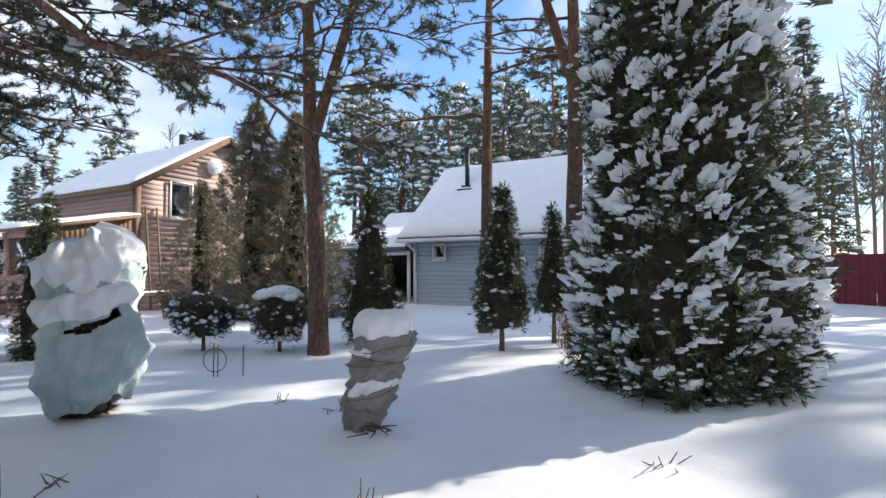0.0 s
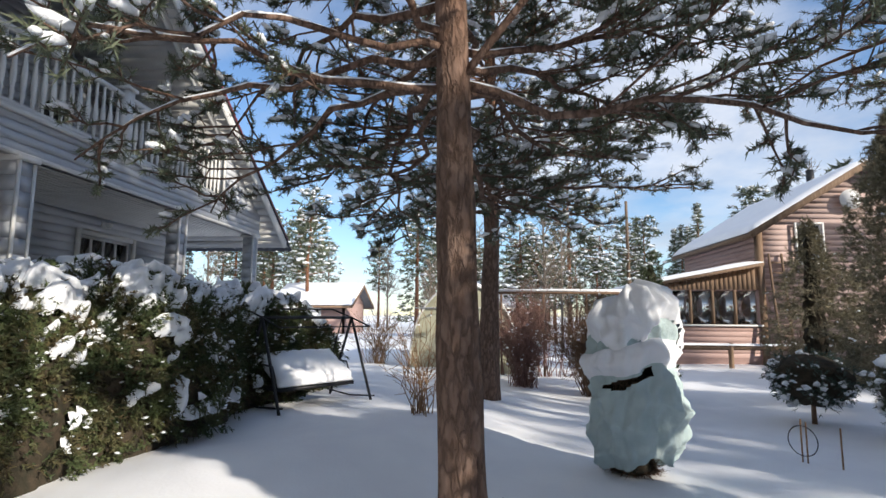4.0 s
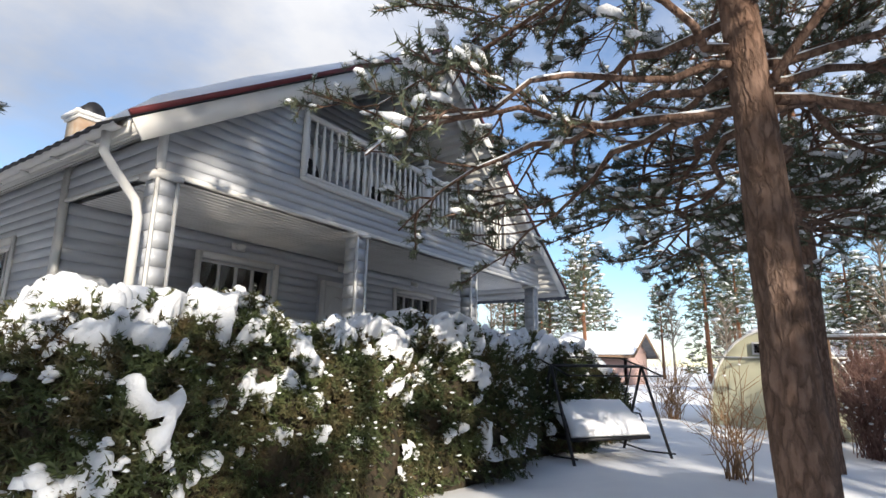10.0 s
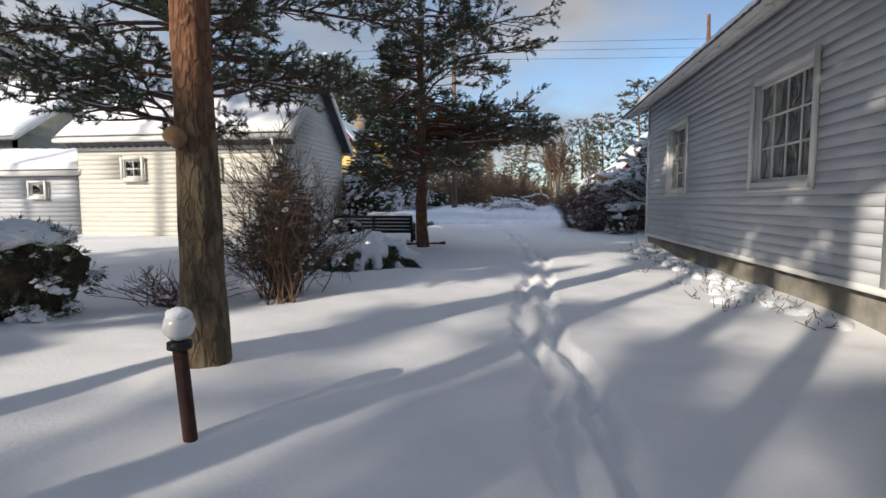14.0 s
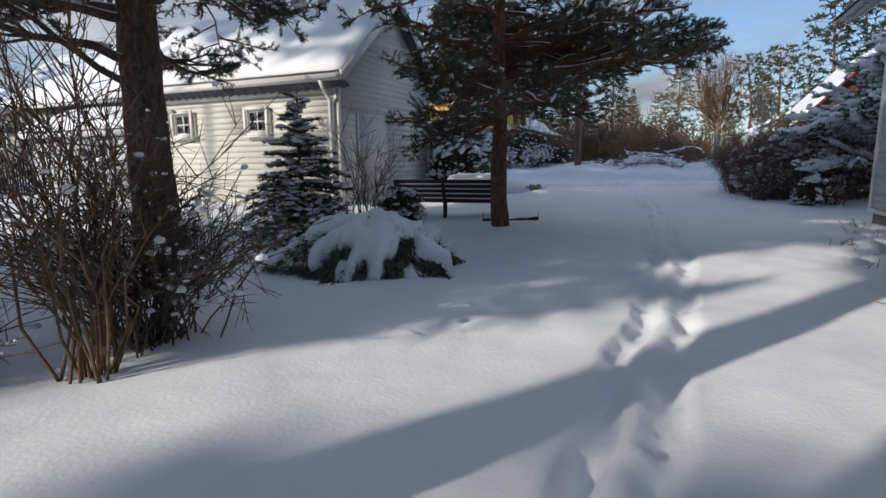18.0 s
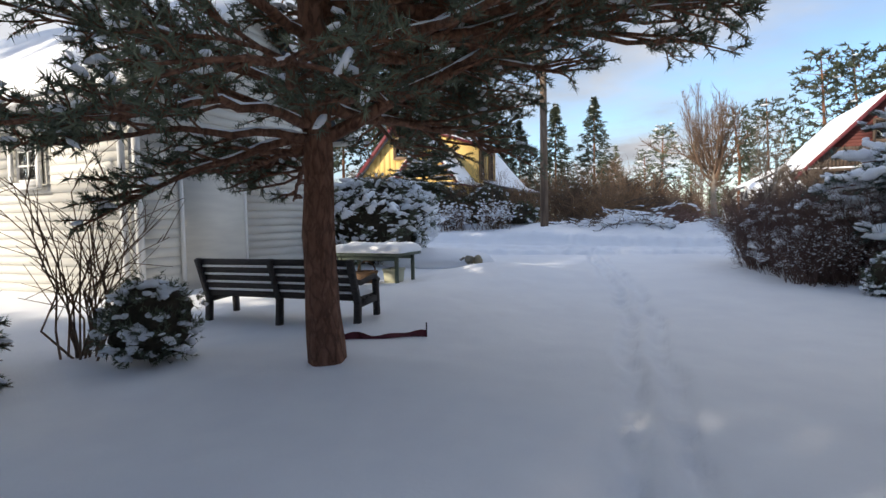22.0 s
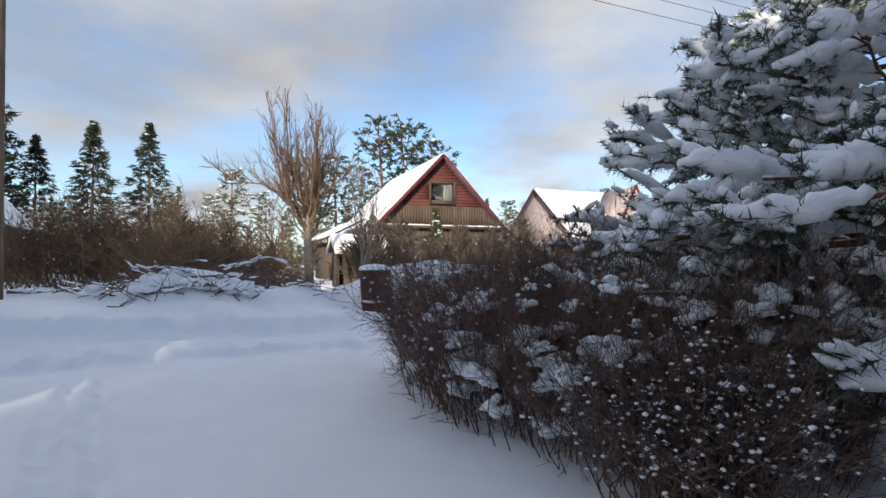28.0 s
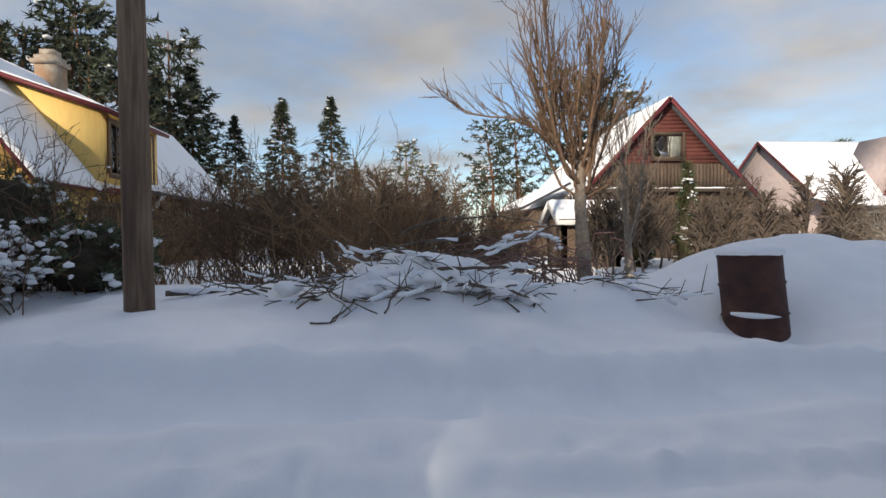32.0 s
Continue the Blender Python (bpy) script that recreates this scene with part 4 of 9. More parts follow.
        for k in range(nb):
            ka, kb = k / nb, (k + 1) / nb - 0.004
            pa, pb = A((ex, 0, ze)) * (1 - ka) + A((ax, 0, az)) * ka, A((ex, 0, ze)) * (1 - kb) + A((ax, 0, az)) * kb
            back = y0 + 0.02 if k < 4 else yp
            lo = [(q[0], yy_, q[2]) for q, yy_ in ((pa, back), (pa, y1 - 0.02), (pb, y1 - 0.02), (pb, back))]
            lo = A(lo) - nrm * 0.094
            part("soffit_board", hexa(lo[::sgn], (lo + nrm * 0.012)[::sgn]), SOFFIT, r)
        fx = ex + sgn * 0.02
        part("fascia", box(min(fx, fx + sgn * 0.025), max(fx, fx + sgn * 0.025), y0, y1, ze - 0.1, ze + 0.03), WHITE, h)
        g = [(fx + sgn * (0.09 + 0.065 * math.cos(q)), ze - 0.02 + 0.065 * math.sin(q)) for q in np.linspace(math.pi, 2 * math.pi, 9)]
        g += [(fx + sgn * (0.09 + 0.055 * math.cos(q)), ze - 0.02 + 0.055 * math.sin(q)) for q in np.linspace(2 * math.pi, math.pi, 9)]
        vv = A([(x, y, z) for y in (y0, y1) for x, z in g])
        ng = len(g)
        ff = [(i, (i + 1) % ng, ng + (i + 1) % ng, ng + i) for i in range(ng)]
        part("gutter", (vv, np.array(ff)), WHITE, h, "white half-round gutter")
        # small gutter brackets
        for y in np.arange(y0 + 0.35, y1 - 0.2, 0.72):
            part("bracket", box(min(fx, fx + sgn * 0.1), max(fx, fx + sgn * 0.1), y - 0.015, y + 0.015, ze - 0.105, ze - 0.085), WHITE, h)
    ze = az - 4.76 * slope
    part("downpipe", tube([(-2.0, y1 - 0.2, ze - 0.08), (-2.0, y1 - 0.2, ze - 0.26), (-2.08, y1 - 0.2, ze - 0.36), (-2.28, yf + 0.12, ze - 0.62), (-2.33, yf + 0.1, ze - 0.76), (-2.33, yf + 0.1, 0.3)], 0.04, 12), WHITE, h, "white downpipe with a swan neck", smooth=True)
    # chimney
    cx, cy = -4.1, -9.7
    ch = part("chimney", box(cx - 0.24, cx + 0.24, cy - 0.24, cy + 0.24, 4.0, 5.44), BRICK, h, "rendered chimney with a domed cowl")
    part("chimney_cap", join([box(cx - 0.32, cx + 0.32, cy - 0.32, cy + 0.32, 5.44, 5.49), box(cx - 0.28, cx + 0.28, cy - 0.28, cy + 0.28, 5.38, 5.44)]), WHITE, ch)
    part("cap_snow", snow_slab([(cx - 0.32, cy - 0.32, 5.49), (cx + 0.32, cy - 0.32, 5.49), (cx + 0.32, cy + 0.32, 5.49), (cx - 0.32, cy + 0.32, 5.49)], 0.04, rng, 10, 10), SNOW, ch, smooth=True)
    aa = np.linspace(0, math.pi, 13)
    v = A([(cx + 0.2 * math.cos(q), y, 5.5 + 0.26 * math.sin(q)) for y in (cy - 0.22, cy + 0.22) for q in aa] + [(cx, cy - 0.22, 5.5), (cx, cy + 0.22, 5.5)])
    f = [(i, i + 1, 13 + i + 1, 13 + i) for i in range(12)] + [(i + 1, i, 26, 26) for i in range(12)] + [(13 + i, 13 + i + 1, 27, 27) for i in range(12)]
    part("cowl", (v, np.array(f)), IRON, ch, smooth=True)
    return h


main_house()


# ---------------------------------------------------------------- a plain gabled house by the numbers
def gabled(name, label, x0, x1, y0, y1, z0, ze, zr, ridge, wall_mat, roof_over=0.35, snow=0.16, rng=None, trim=None, roof_mat=None, side_mat=None):
    """ridge: 'x' or 'y', the way the ridge runs. Returns the house and its four walls by the way they look."""
    rng = rng or np.random.default_rng(5)
    trim, roof_mat = trim or WHITE, roof_mat or ROOF
    h = thing(name, ((x0 + x1) / 2, (y0 + y1) / 2, z0), label, "house" if name != "shed" else "shed")
    t = 0.14
    walls = {}
    walls["x+"] = part("wall", box(x1 - t, x1, y0, y1, z0 - 0.5, ze), wall_mat, h)
    walls["x-"] = part("wall", box(x0, x0 + t, y0, y1, z0 - 0.5, ze), wall_mat, h)
    walls["y+"] = part("wall", box(x0, x1, y1 - t, y1, z0 - 0.5, ze), wall_mat, h)
    walls["y-"] = part("wall", box(x0, x1, y0, y0 + t, z0 - 0.5, ze), wall_mat, h)
    o = roof_over
    if ridge == "y":
        m = (x0 + x1) / 2
        s = (zr - ze) / ((x1 - x0) / 2)
        for y, key in ((y1 - t, "y+"), (y0, "y-")):
            v = A([(x0, y, ze), (x1, y, ze), (m, y, zr), (x0, y + t, ze), (x1, y + t, ze), (m, y + t, zr)])
            walls["g" + key] = part("gable", (v, np.array([(0, 1, 2, 2), (5, 4, 3, 3), (0, 3, 4, 1), (1, 4, 5, 2), (2, 5, 3, 0)])), side_mat or wall_mat, h)
        for sg, xe in ((1, x1 + o), (-1, x0 - o)):
            zl = ze - o * s
            c = [(xe, y0 - o, zl), (xe, y1 + o, zl), (m, y1 + o, zr), (m, y0 - o, zr)]
            c = c if sg > 0 else [c[1], c[0], c[3], c[2]]
            up = A((0, 0, 0.1))
            part("roof", slab(A(c) + up, 0.09), roof_mat, h)
            part("roof_snow", snow_slab(A(c) + up * 1.05, snow, rng, 30, 16), SNOW, h, "blanket of snow", smooth=True)
            for yy in (y1 + o, y0 - o):
                a, b = A((xe, yy, zl + 0.02)), A((m, yy, zr + 0.02))
                part("rake_board", beam(a, b, 0.03, 0.18, (s * sg, 0, 1)), trim, h)
            part("fascia", box(xe - 0.012, xe + 0.012, y0 - o, y1 + o, zl - 0.06, zl + 0.08), trim, h)
    else:
        m = (y0 + y1) / 2
        s = (zr - ze) / ((y1 - y0) / 2)
        for x, key in ((x1 - t, "x+"), (x0, "x-")):
            v = A([(x, y0, ze), (x, y1, ze), (x, m, zr), (x + t, y0, ze), (x + t, y1, ze), (x + t, m, zr)])
            walls["g" + key] = part("gable", (v, np.array([(2, 1, 0, 0), (3, 4, 5, 5), (0, 1, 4, 3), (1, 2, 5, 4), (2, 0, 3, 5)])), side_mat or wall_mat, h)
        for sg, ye in ((1, y1 + o), (-1, y0 - o)):
            zl = ze - o * s
            c = [(x1 + o, ye, zl), (x0 - o, ye, zl), (x0 - o, m, zr), (x1 + o, m, zr)]
            c = c if sg > 0 else [c[1], c[0], c[3], c[2]]
            up = A((0, 0, 0.1))
            part("roof", slab(A(c) + up, 0.09), roof_mat, h)
            part("roof_snow", snow_slab(A(c) + up * 1.05, snow, rng, 30, 16), SNOW, h, "blanket of snow", smooth=True)
            for xx in (x1 + o, x0 - o):
                part("rake_board", beam((xx, ye, zl + 0.02), (xx, m, zr + 0.02), 0.03, 0.18, (0, s * sg, 1)), trim, h)
            part("fascia", box(x0 - o, x1 + o, ye - 0.012, ye + 0.012, zl - 0.06, zl + 0.08), trim, h)
    return h, walls


def wavy_edge(parent, x0, x1, y, z, pitch=0.24, depth=0.35, mat=None):
    """The rippled lower edge of roof sheets that peeps out under the snow."""
    n = int((x1 - x0) / pitch * 6) + 1
    xs = np.linspace(x0, x1, n)
    zz = 0.03 * np.abs(np.sin(xs * math.pi / pitch))
    v = np.concatenate([np.c_[xs, np.full(n, y), z + zz], np.c_[xs, np.full(n, y + depth), z + zz + depth * 0.6], np.c_[xs, np.full(n, y), np.full(n, z - 0.03)]])
    i = np.arange(n - 1)
    f = np.concatenate([np.stack([i, i + 1, n + i + 1, n + i], -1), np.stack([2 * n + i, 2 * n + i + 1, i + 1, i], -1)])
    part("sheet_edge", (v, f), mat or ROOF, parent, "rippled edge of dark roof sheets")


def dark_window(parent, face, plane, u0, u1, z0, z1, nx, ny, mat=None, casing=0.08, curtain=False):
    """A window set on a wall that has no opening: a near-black plate for the unlit room, bars and panes."""
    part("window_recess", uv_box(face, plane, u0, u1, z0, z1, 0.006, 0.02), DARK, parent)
    w = window_unit(parent, face, plane + (0.075 if face[1] == "+" else -0.075), u0, u1, z0, z1, nx, ny, mat, casing, inset=0.03)
    if curtain:
        part("curtain", uv_box(face, plane, u0 + (u1 - u0) * 0.05, u0 + (u1 - u0) * 0.4, z0, z1, 0.021, 0.025), CLOTH, w)
    return w


# guest house beyond the lawn, blue-grey boards
def guest_house():
    h, w = gabled("guest_house", "low blue-grey boarded guest house under thick roof snow", -10.7, -1.2, 15.7, 21.5, -0.2, 2.45, 5.0, "x", SIDING_BLUE, 0.45, 0.22, np.random.default_rng(31))
    ops = [(-9.85, -9.45, 1.45, 1.9), (-5.95, -5.0, 1.1, 2.1)]
    siding(w["y-"], SIDING_BLUE, "y-", 15.7, -10.7, -1.2, -0.2, 2.45, 0.15, ops)
    siding(w["gx-"], SIDING_BLUE, "x-", -10.7, 15.7, 21.5, 2.45, 4.95, 0.2, (), lambda z: (15.7 + (z - 2.45) / 0.88, 21.5 - (z - 2.45) / 0.88))
    dark_window(w["y-"], "y-", 15.7, *ops[0], 1, 1, casing=0.07)
    dark_window(w["y-"], "y-", 15.7, *ops[1], 4, 3, casing=0.09, curtain=True)
    wavy_edge(h, -11.1, -0.8, 15.18, 2.12, 0.26)
    part("gutter", tube([(-11.15, 15.13, 2.06), (-0.8, 15.13, 2.06)], 0.06, 8), WHITE, h)
    part("downpipe", tube([(-10.75, 15.2, 2.04), (-10.72, 15.5, 1.8), (-10.66, 15.6, 1.7), (-10.66, 15.6, -0.2)], 0.045, 8), WHITE, h)
    part("corner_trim", box(-10.74, -10.62, 15.64, 15.72, -0.2, 2.45), WHITE, h)
    st = part("stovepipe_base", hexa([(-9.70, 17.0, 3.0), (-9.15, 17.0, 3.0), (-9.15, 17.5, 3.0), (-9.70, 17.5, 3.0)], [(-9.70, 17.0, 3.95), (-9.15, 17.0, 3.95), (-9.15, 17.5, 3.95), (-9.70, 17.5, 3.95)]), MAROON, h, "maroon sheet-metal pipe box")
    part("pipe_collar", join([box(-9.73, -9.12, 16.97, 17.53, 3.95, 4.0), box(-9.60, -9.25, 17.1, 17.4, 4.1, 4.14)] + [box(x - 0.02, x + 0.02, y - 0.02, y + 0.02, 4.0, 4.1) for x in (-9.57, -9.28) for y in (17.13, 17.37)]), IRON, st)
    part("stovepipe", tube([(-9.43, 17.25, 4.1), (-9.43, 17.25, 5.5)], 0.085, 10), IRON, st)
    part("pipe_cap", lathe([(0.12, 5.5), (0.13, 5.54), (0.0, 5.62)], 12, (-9.43, 17.25)), IRON, st)
    # carport wing and dark passage
    c = thing("lean_to", (-12.6, 16.8, -0.2), "open lean-to with a snowy corrugated roof and a dark passage", "shed")
    cw = part("side_wall", box(-15.5, -12.55, 16.0, 16.1, -0.3, 1.75), SIDING_BLUE, c)
    siding(cw, SIDING_BLUE, "y-", 16.0, -15.5, -12.55, -0.25, 1.75, 0.17)
    # back wall coloured near-black for the shade in the passage
    part("back_wall", box(-15.5, -10.8, 20.0, 20.1, -0.3, 2.4), DARK, c)
    part("end_wall", box(-15.6, -15.5, 16.0, 20.0, -0.3, 1.9), SIDING_BLUE, c)
    part("roof", slab([(-15.8, 15.5, 1.8), (-10.9, 15.5, 1.8), (-10.9, 20.2, 2.9), (-15.8, 20.2, 2.9)], 0.07), ROOF, c)
    wavy_edge(c, -15.8, -10.95, 15.44, 1.76, 0.26)
    part("roof_snow", snow_slab([(-15.8, 15.6, 1.86), (-10.9, 15.6, 1.86), (-10.9, 20.2, 2.92), (-15.8, 20.2, 2.92)], 0.16, np.random.default_rng(2), 24, 16), SNOW, c, smooth=True)
    part("front_beam", box(-15.6, -10.9, 15.62, 15.72, 1.58, 1.74), WHITE, c)
    for x in (-12.5, -10.95):
        part("post", box(x - 0.05, x + 0.05, 15.62, 15.72, -0.3, 1.6), WHITE, c)
    f, _ = gabled("far_cottage", "small white cottage roof behind the lean-to", -21.5, -17.0, 27.0, 31.0, 0.0, 3.2, 4.6, "x", WHITE, 0.3, 0.2, np.random.default_rng(4))
    dark_window(f, "y-", 27.0, -19.2, -18.0, 2.0, 2.9, 3, 2)


guest_house()


# timber cottage with a glazed porch
def timber_cottage():
    x0, x1, y0, y1, ze, zr = -22.0, -16.2, 8.9, 14.9, 3.7, 5.55
    h, w = gabled("timber_cottage", "two-storey varnished timber cottage with snow on a shallow roof", x0, x1, y0, y1, -0.1, ze, zr, "x", PINK_BOARD, 0.35, 0.14, np.random.default_rng(41), BROWN_WOOD, side_mat=BROWN_LOG)
    op = [(9.95, 10.65, 2.75, 3.85)]
    siding(w["x+"], BROWN_LOG, "x+", x1, y0, y1, -0.1, ze, 0.16, op, proud=0.006)
    siding(w["gx+"], BROWN_LOG, "x+", x1, y0, y1, ze, zr, 0.16, op, lambda z: (y0 + (z - ze) / 0.617, y1 - (z - ze) / 0.617), proud=0.006)
    siding(w["y-"], PINK_BOARD, "y-", y0, x0, x1, -0.1, ze, 0.16, proud=0.006)
    dark_window(w["x+"], "x+", x1, *op[0], 1, 1, WHITE, 0.05)
    part("corner_post", box(x1 - 0.1, x1 + 0.05, y0 - 0.05, y0 + 0.12, -0.2, ze), BROWN_WOOD, h)
    dish = thing("satellite_dish", (x1 + 0.3, 11.45, 4.35), "white satellite dish on the cottage gable", "satellite dish")
    part("dish", (lathe([(0.0, 0.0), (0.12, 0.02), (0.22, 0.07), (0.3, 0.14)], 20)[0][:, [2, 0, 1]] * A((-1, 1, 1)) + A((x1 + 0.3, 11.45, 4.55)), lathe([(0.0, 0.0), (0.12, 0.02), (0.22, 0.07), (0.3, 0.14)], 20)[1]), WHITE, dish, smooth=True)
    part("bracket", tube([(x1, 11.45, 4.45), (x1 + 0.3, 11.45, 4.5)], 0.02, 6), IRON, dish)
    part("stovepipe", tube([(-18.6, 11.9, 5.3), (-18.6, 11.9, 6.1)], 0.12, 10), IRON, h)
    # lean-to porch: brown boards above, band of windows, rose boards below
    p0 = 6.2
    end = part("porch_end", wall_with_openings("x+", x1, p0, y0, -0.2, 2.2, [(p0 + 0.12, y0 - 0.1, 0.95, 1.95)]), PINK_BOARD, h)
    siding(end, PINK_BOARD, "x+", x1, p0, y0, 0.0, 0.93, 0.16, proud=0.006)
    upright_boards(end, BROWN_WOOD, "x+", x1, p0, y0, 1.97, 2.6, 0.13, lambda u: 2.12 + (u - p0) * 0.19)
    for k in range(4):
        a = p0 + 0.12 + k * (y0 - p0 - 0.22) / 4
        part("window_post", uv_box("x+", x1, a - 0.03, a + 0.03, 0.95, 1.95, -0.1, 0.03), BROWN_WOOD, end)
        part("pane", uv_box("x+", x1, a + 0.035, a + (y0 - p0 - 0.22) / 4 - 0.035, 0.97, 1.93, -0.06, -0.055), GLASS, end)
    part("sill", uv_box("x+", x1, p0, y0, 0.92, 0.97, 0, 0.07), WHITE, end)
    fr = part("porch_front", wall_with_openings("y-", p0, x0, x1, -0.2, 2.1, [(x0 + 0.3 + k * 1.4, x0 + 1.5 + k * 1.4, 0.95, 1.95) for k in range(4)]), PINK_BOARD, h)
    siding(fr, PINK_BOARD, "y-", p0, x0, x1, 0.0, 0.93, 0.16, proud=0.006)
    for k in range(4):
        part("pane", uv_box("y-", p0, x0 + 0.32 + k * 1.4, x0 + 1.48 + k * 1.4, 0.97, 1.93, -0.06, -0.055), GLASS, fr)
    c = [(x0 - 0.9, p0 - 0.45, 2.12), (x1 + 0.3, p0 - 0.45, 2.12), (x1 + 0.3, y0, 2.72), (x0 - 0.9, y0, 2.72)]
    part("porch_roof", slab(A(c), 0.08), BROWN_WOOD, h)
    part("porch_roof_snow", snow_slab(A(c) + A((0, 0, 0.005)), 0.12, np.random.default_rng(6), 26, 12), SNOW, h, smooth=True)
    # ladder on the wall
    lad = thing("ladder", (x1 + 0.12, 9.3, -0.1), "long wooden ladder leaning on the cottage wall", "ladder")
    for y in (9.15, 9.5):
        part("rail", beam((x1 + 0.45, y, -0.1), (x1 + 0.07, y, 3.0), 0.05, 0.05, (0, 1, 0)), BROWN_WOOD, lad)
    for k in range(10):
        q = (k + 0.6) / 10.5
        x = x1 + 0.45 - 0.38 * q
        part("rung", beam((x, 9.15, -0.1 + 3.1 * q), (x, 9.5, -0.1 + 3.1 * q), 0.035, 0.035), BROWN_WOOD, lad)
    # low rail fence in front
    f = thing("rail_fence", (-15.3, 7.5, -0.2), "low dark rail fence with snow on its top bar", "fence")
    for y in np.arange(4.2, 14.6, 1.7):
        part("post", box(-15.35, -15.25, y - 0.05, y + 0.05, -0.5, 0.5), BROWN_WOOD, f)
    part("rail", box(-15.32, -15.26, 4.0, 14.6, 0.3, 0.42), BROWN_WOOD, f)
    part("snow_cap", snow_slab([(-15.36, 4.0, 0.42), (-15.22, 4.0, 0.42), (-15.22, 14.6, 0.42), (-15.36, 14.6, 0.42)], 0.06, np.random.default_rng(1), 4, 40), SNOW, f, smooth=True)


timber_cottage()


# white shed by the bench
def shed():
    x0, x1, y0, y1, ze, zr = 6.3, 12.1, -18.15, -13.92, 2.95, 4.65
    h, w = gabled("shed", "cream boarded shed with small four-pane windows and roof snow", x0, x1, y0, y1, 0.2, ze, zr, "x", SIDING_CREAM, 0.32, 0.16, np.random.default_rng(51))
    ops = [(8.06, 8.58, 1.73, 2.2), (10.2, 10.72, 1.73, 2.2)]
    siding(w["y+"], SIDING_CREAM, "y+", y1, x0, x1, 0.2, ze, 0.125, [(a - 0.07, b + 0.07, c - 0.07, d + 0.07) for a, b, c, d in ops])
    for o in ops:
        dark_window(w["y+"], "y+", y1, *o, 2, 2, casing=0.07)
    s = (zr - ze) / ((y1 - y0) / 2)
    dop = [(-15.8, -14.55, 0.2, 2.1)]
    siding(w["x-"], SIDING_CREAM, "x-", x0, y0, y1, 0.2, ze, 0.125, dop)
    siding(w["gx-"], SIDING_CREAM, "x-", x0, y0, y1, ze, zr, 0.125, (), lambda z: (y0 + (z - ze) / s, y1 - (z - ze) / s))
    siding(w["y-"], SIDING_CREAM, "y-", y0, x0, x1, 0.2, ze, 0.125)
    d = part("door", uv_box("x-", x0, -15.75, -14.6, 0.25, 2.05, 0.006, 0.03), SIDING_CREAM, h, "plain cream boarded door")
    part("door_casing", join([uv_box("x-", x0, -15.81, -15.75, 0.2, 2.11, 0, 0.035), uv_box("x-", x0, -14.6, -14.54, 0.2, 2.11, 0, 0.035), uv_box("x-", x0, -15.75, -14.6, 2.05, 2.11, 0, 0.035)]), WHITE, d)
    for y in (y0, y1):
        part("corner_trim", box(x0 - 0.03, x0 + 0.08, y - 0.05, y + 0.03, 0.1, ze), WHITE, h)
    wavy_edge(h, x0 - 0.3, x1 + 0.3, y1 + 0.36, 2.72, 0.22, -0.35)
    part("gutter", tube([(x0 - 0.3, y1 + 0.43, 2.68), (x1 + 0.3, y1 + 0.43, 2.68)], 0.055, 8), WHITE, h)
    part("downpipe", tube([(x0 + 0.12, y1 + 0.42, 2.66), (x0 + 0.12, y1 + 0.3, 2.47), (x0 + 0.12, y1 + 0.1, 2.3), (x0 + 0.12, y1 + 0.1, 0.15)], 0.045, 8), WHITE, h)
    # lower wing
    lw, ww = gabled("shed_wing", "low grey boarded wing of the shed with a snowy lean roof", 12.25, 16.4, -16.8, -14.1, 0.2, 1.95, 2.5, "x", SIDING, 0.2, 0.14, np.random.default_rng(52))
    siding(ww["y+"], SIDING, "y+", -14.1, 12.25, 16.4, 0.2, 1.95, 0.125, [(13.2, 13.8, 1.2, 1.7)])
    dark_window(ww["y+"], "y+", -14.1, 13.27, 13.73, 1.27, 1.63, 1, 1, casing=0.06)
    # barn with three windows behind, dark red house further off
    b, bw = gabled("grey_barn", "long grey house with white lattice windows behind the shed", 22.5, 34.0, -32.0, -22.0, 0.2, 4.2, 7.5, "x", GREY_WALL, 0.5, 0.2, np.random.default_rng(53))
    for k in range(5):
        dark_window(bw["y+"], "y+", -22.0, 23.2 + k * 2.2, 24.3 + k * 2.2, 2.0, 3.2, 3, 2, casing=0.1)
    for k in range(3):
        g = thing("garden_gate", (17.6 + k, -14.2, 0.2), "dark iron picket fence panel", "fence", "picket panels")
        part("rail", join([box(17.1 + k, 18.1 + k, -14.22, -14.18, z, z + 0.04) for z in (0.4, 1.0)]), IRON, g)
        for i in range(8):
            part("picket", box(17.12 + k + i * 0.12, 17.15 + k + i * 0.12, -14.215, -14.185, 0.1, 1.3), IRON, g)
    r, _ = gabled("red_cabin", "dark red plank cabin with a patterned roof", 22.0, 29.0, -14.0, -6.0, 0.2, 3.2, 6.0, "y", RED_BOARD, 0.5, 0.08, np.random.default_rng(54))
    dark_window(r, "x-", 22.0, -12.5, -11.5, 1.2, 2.3, 2, 2)


shed()


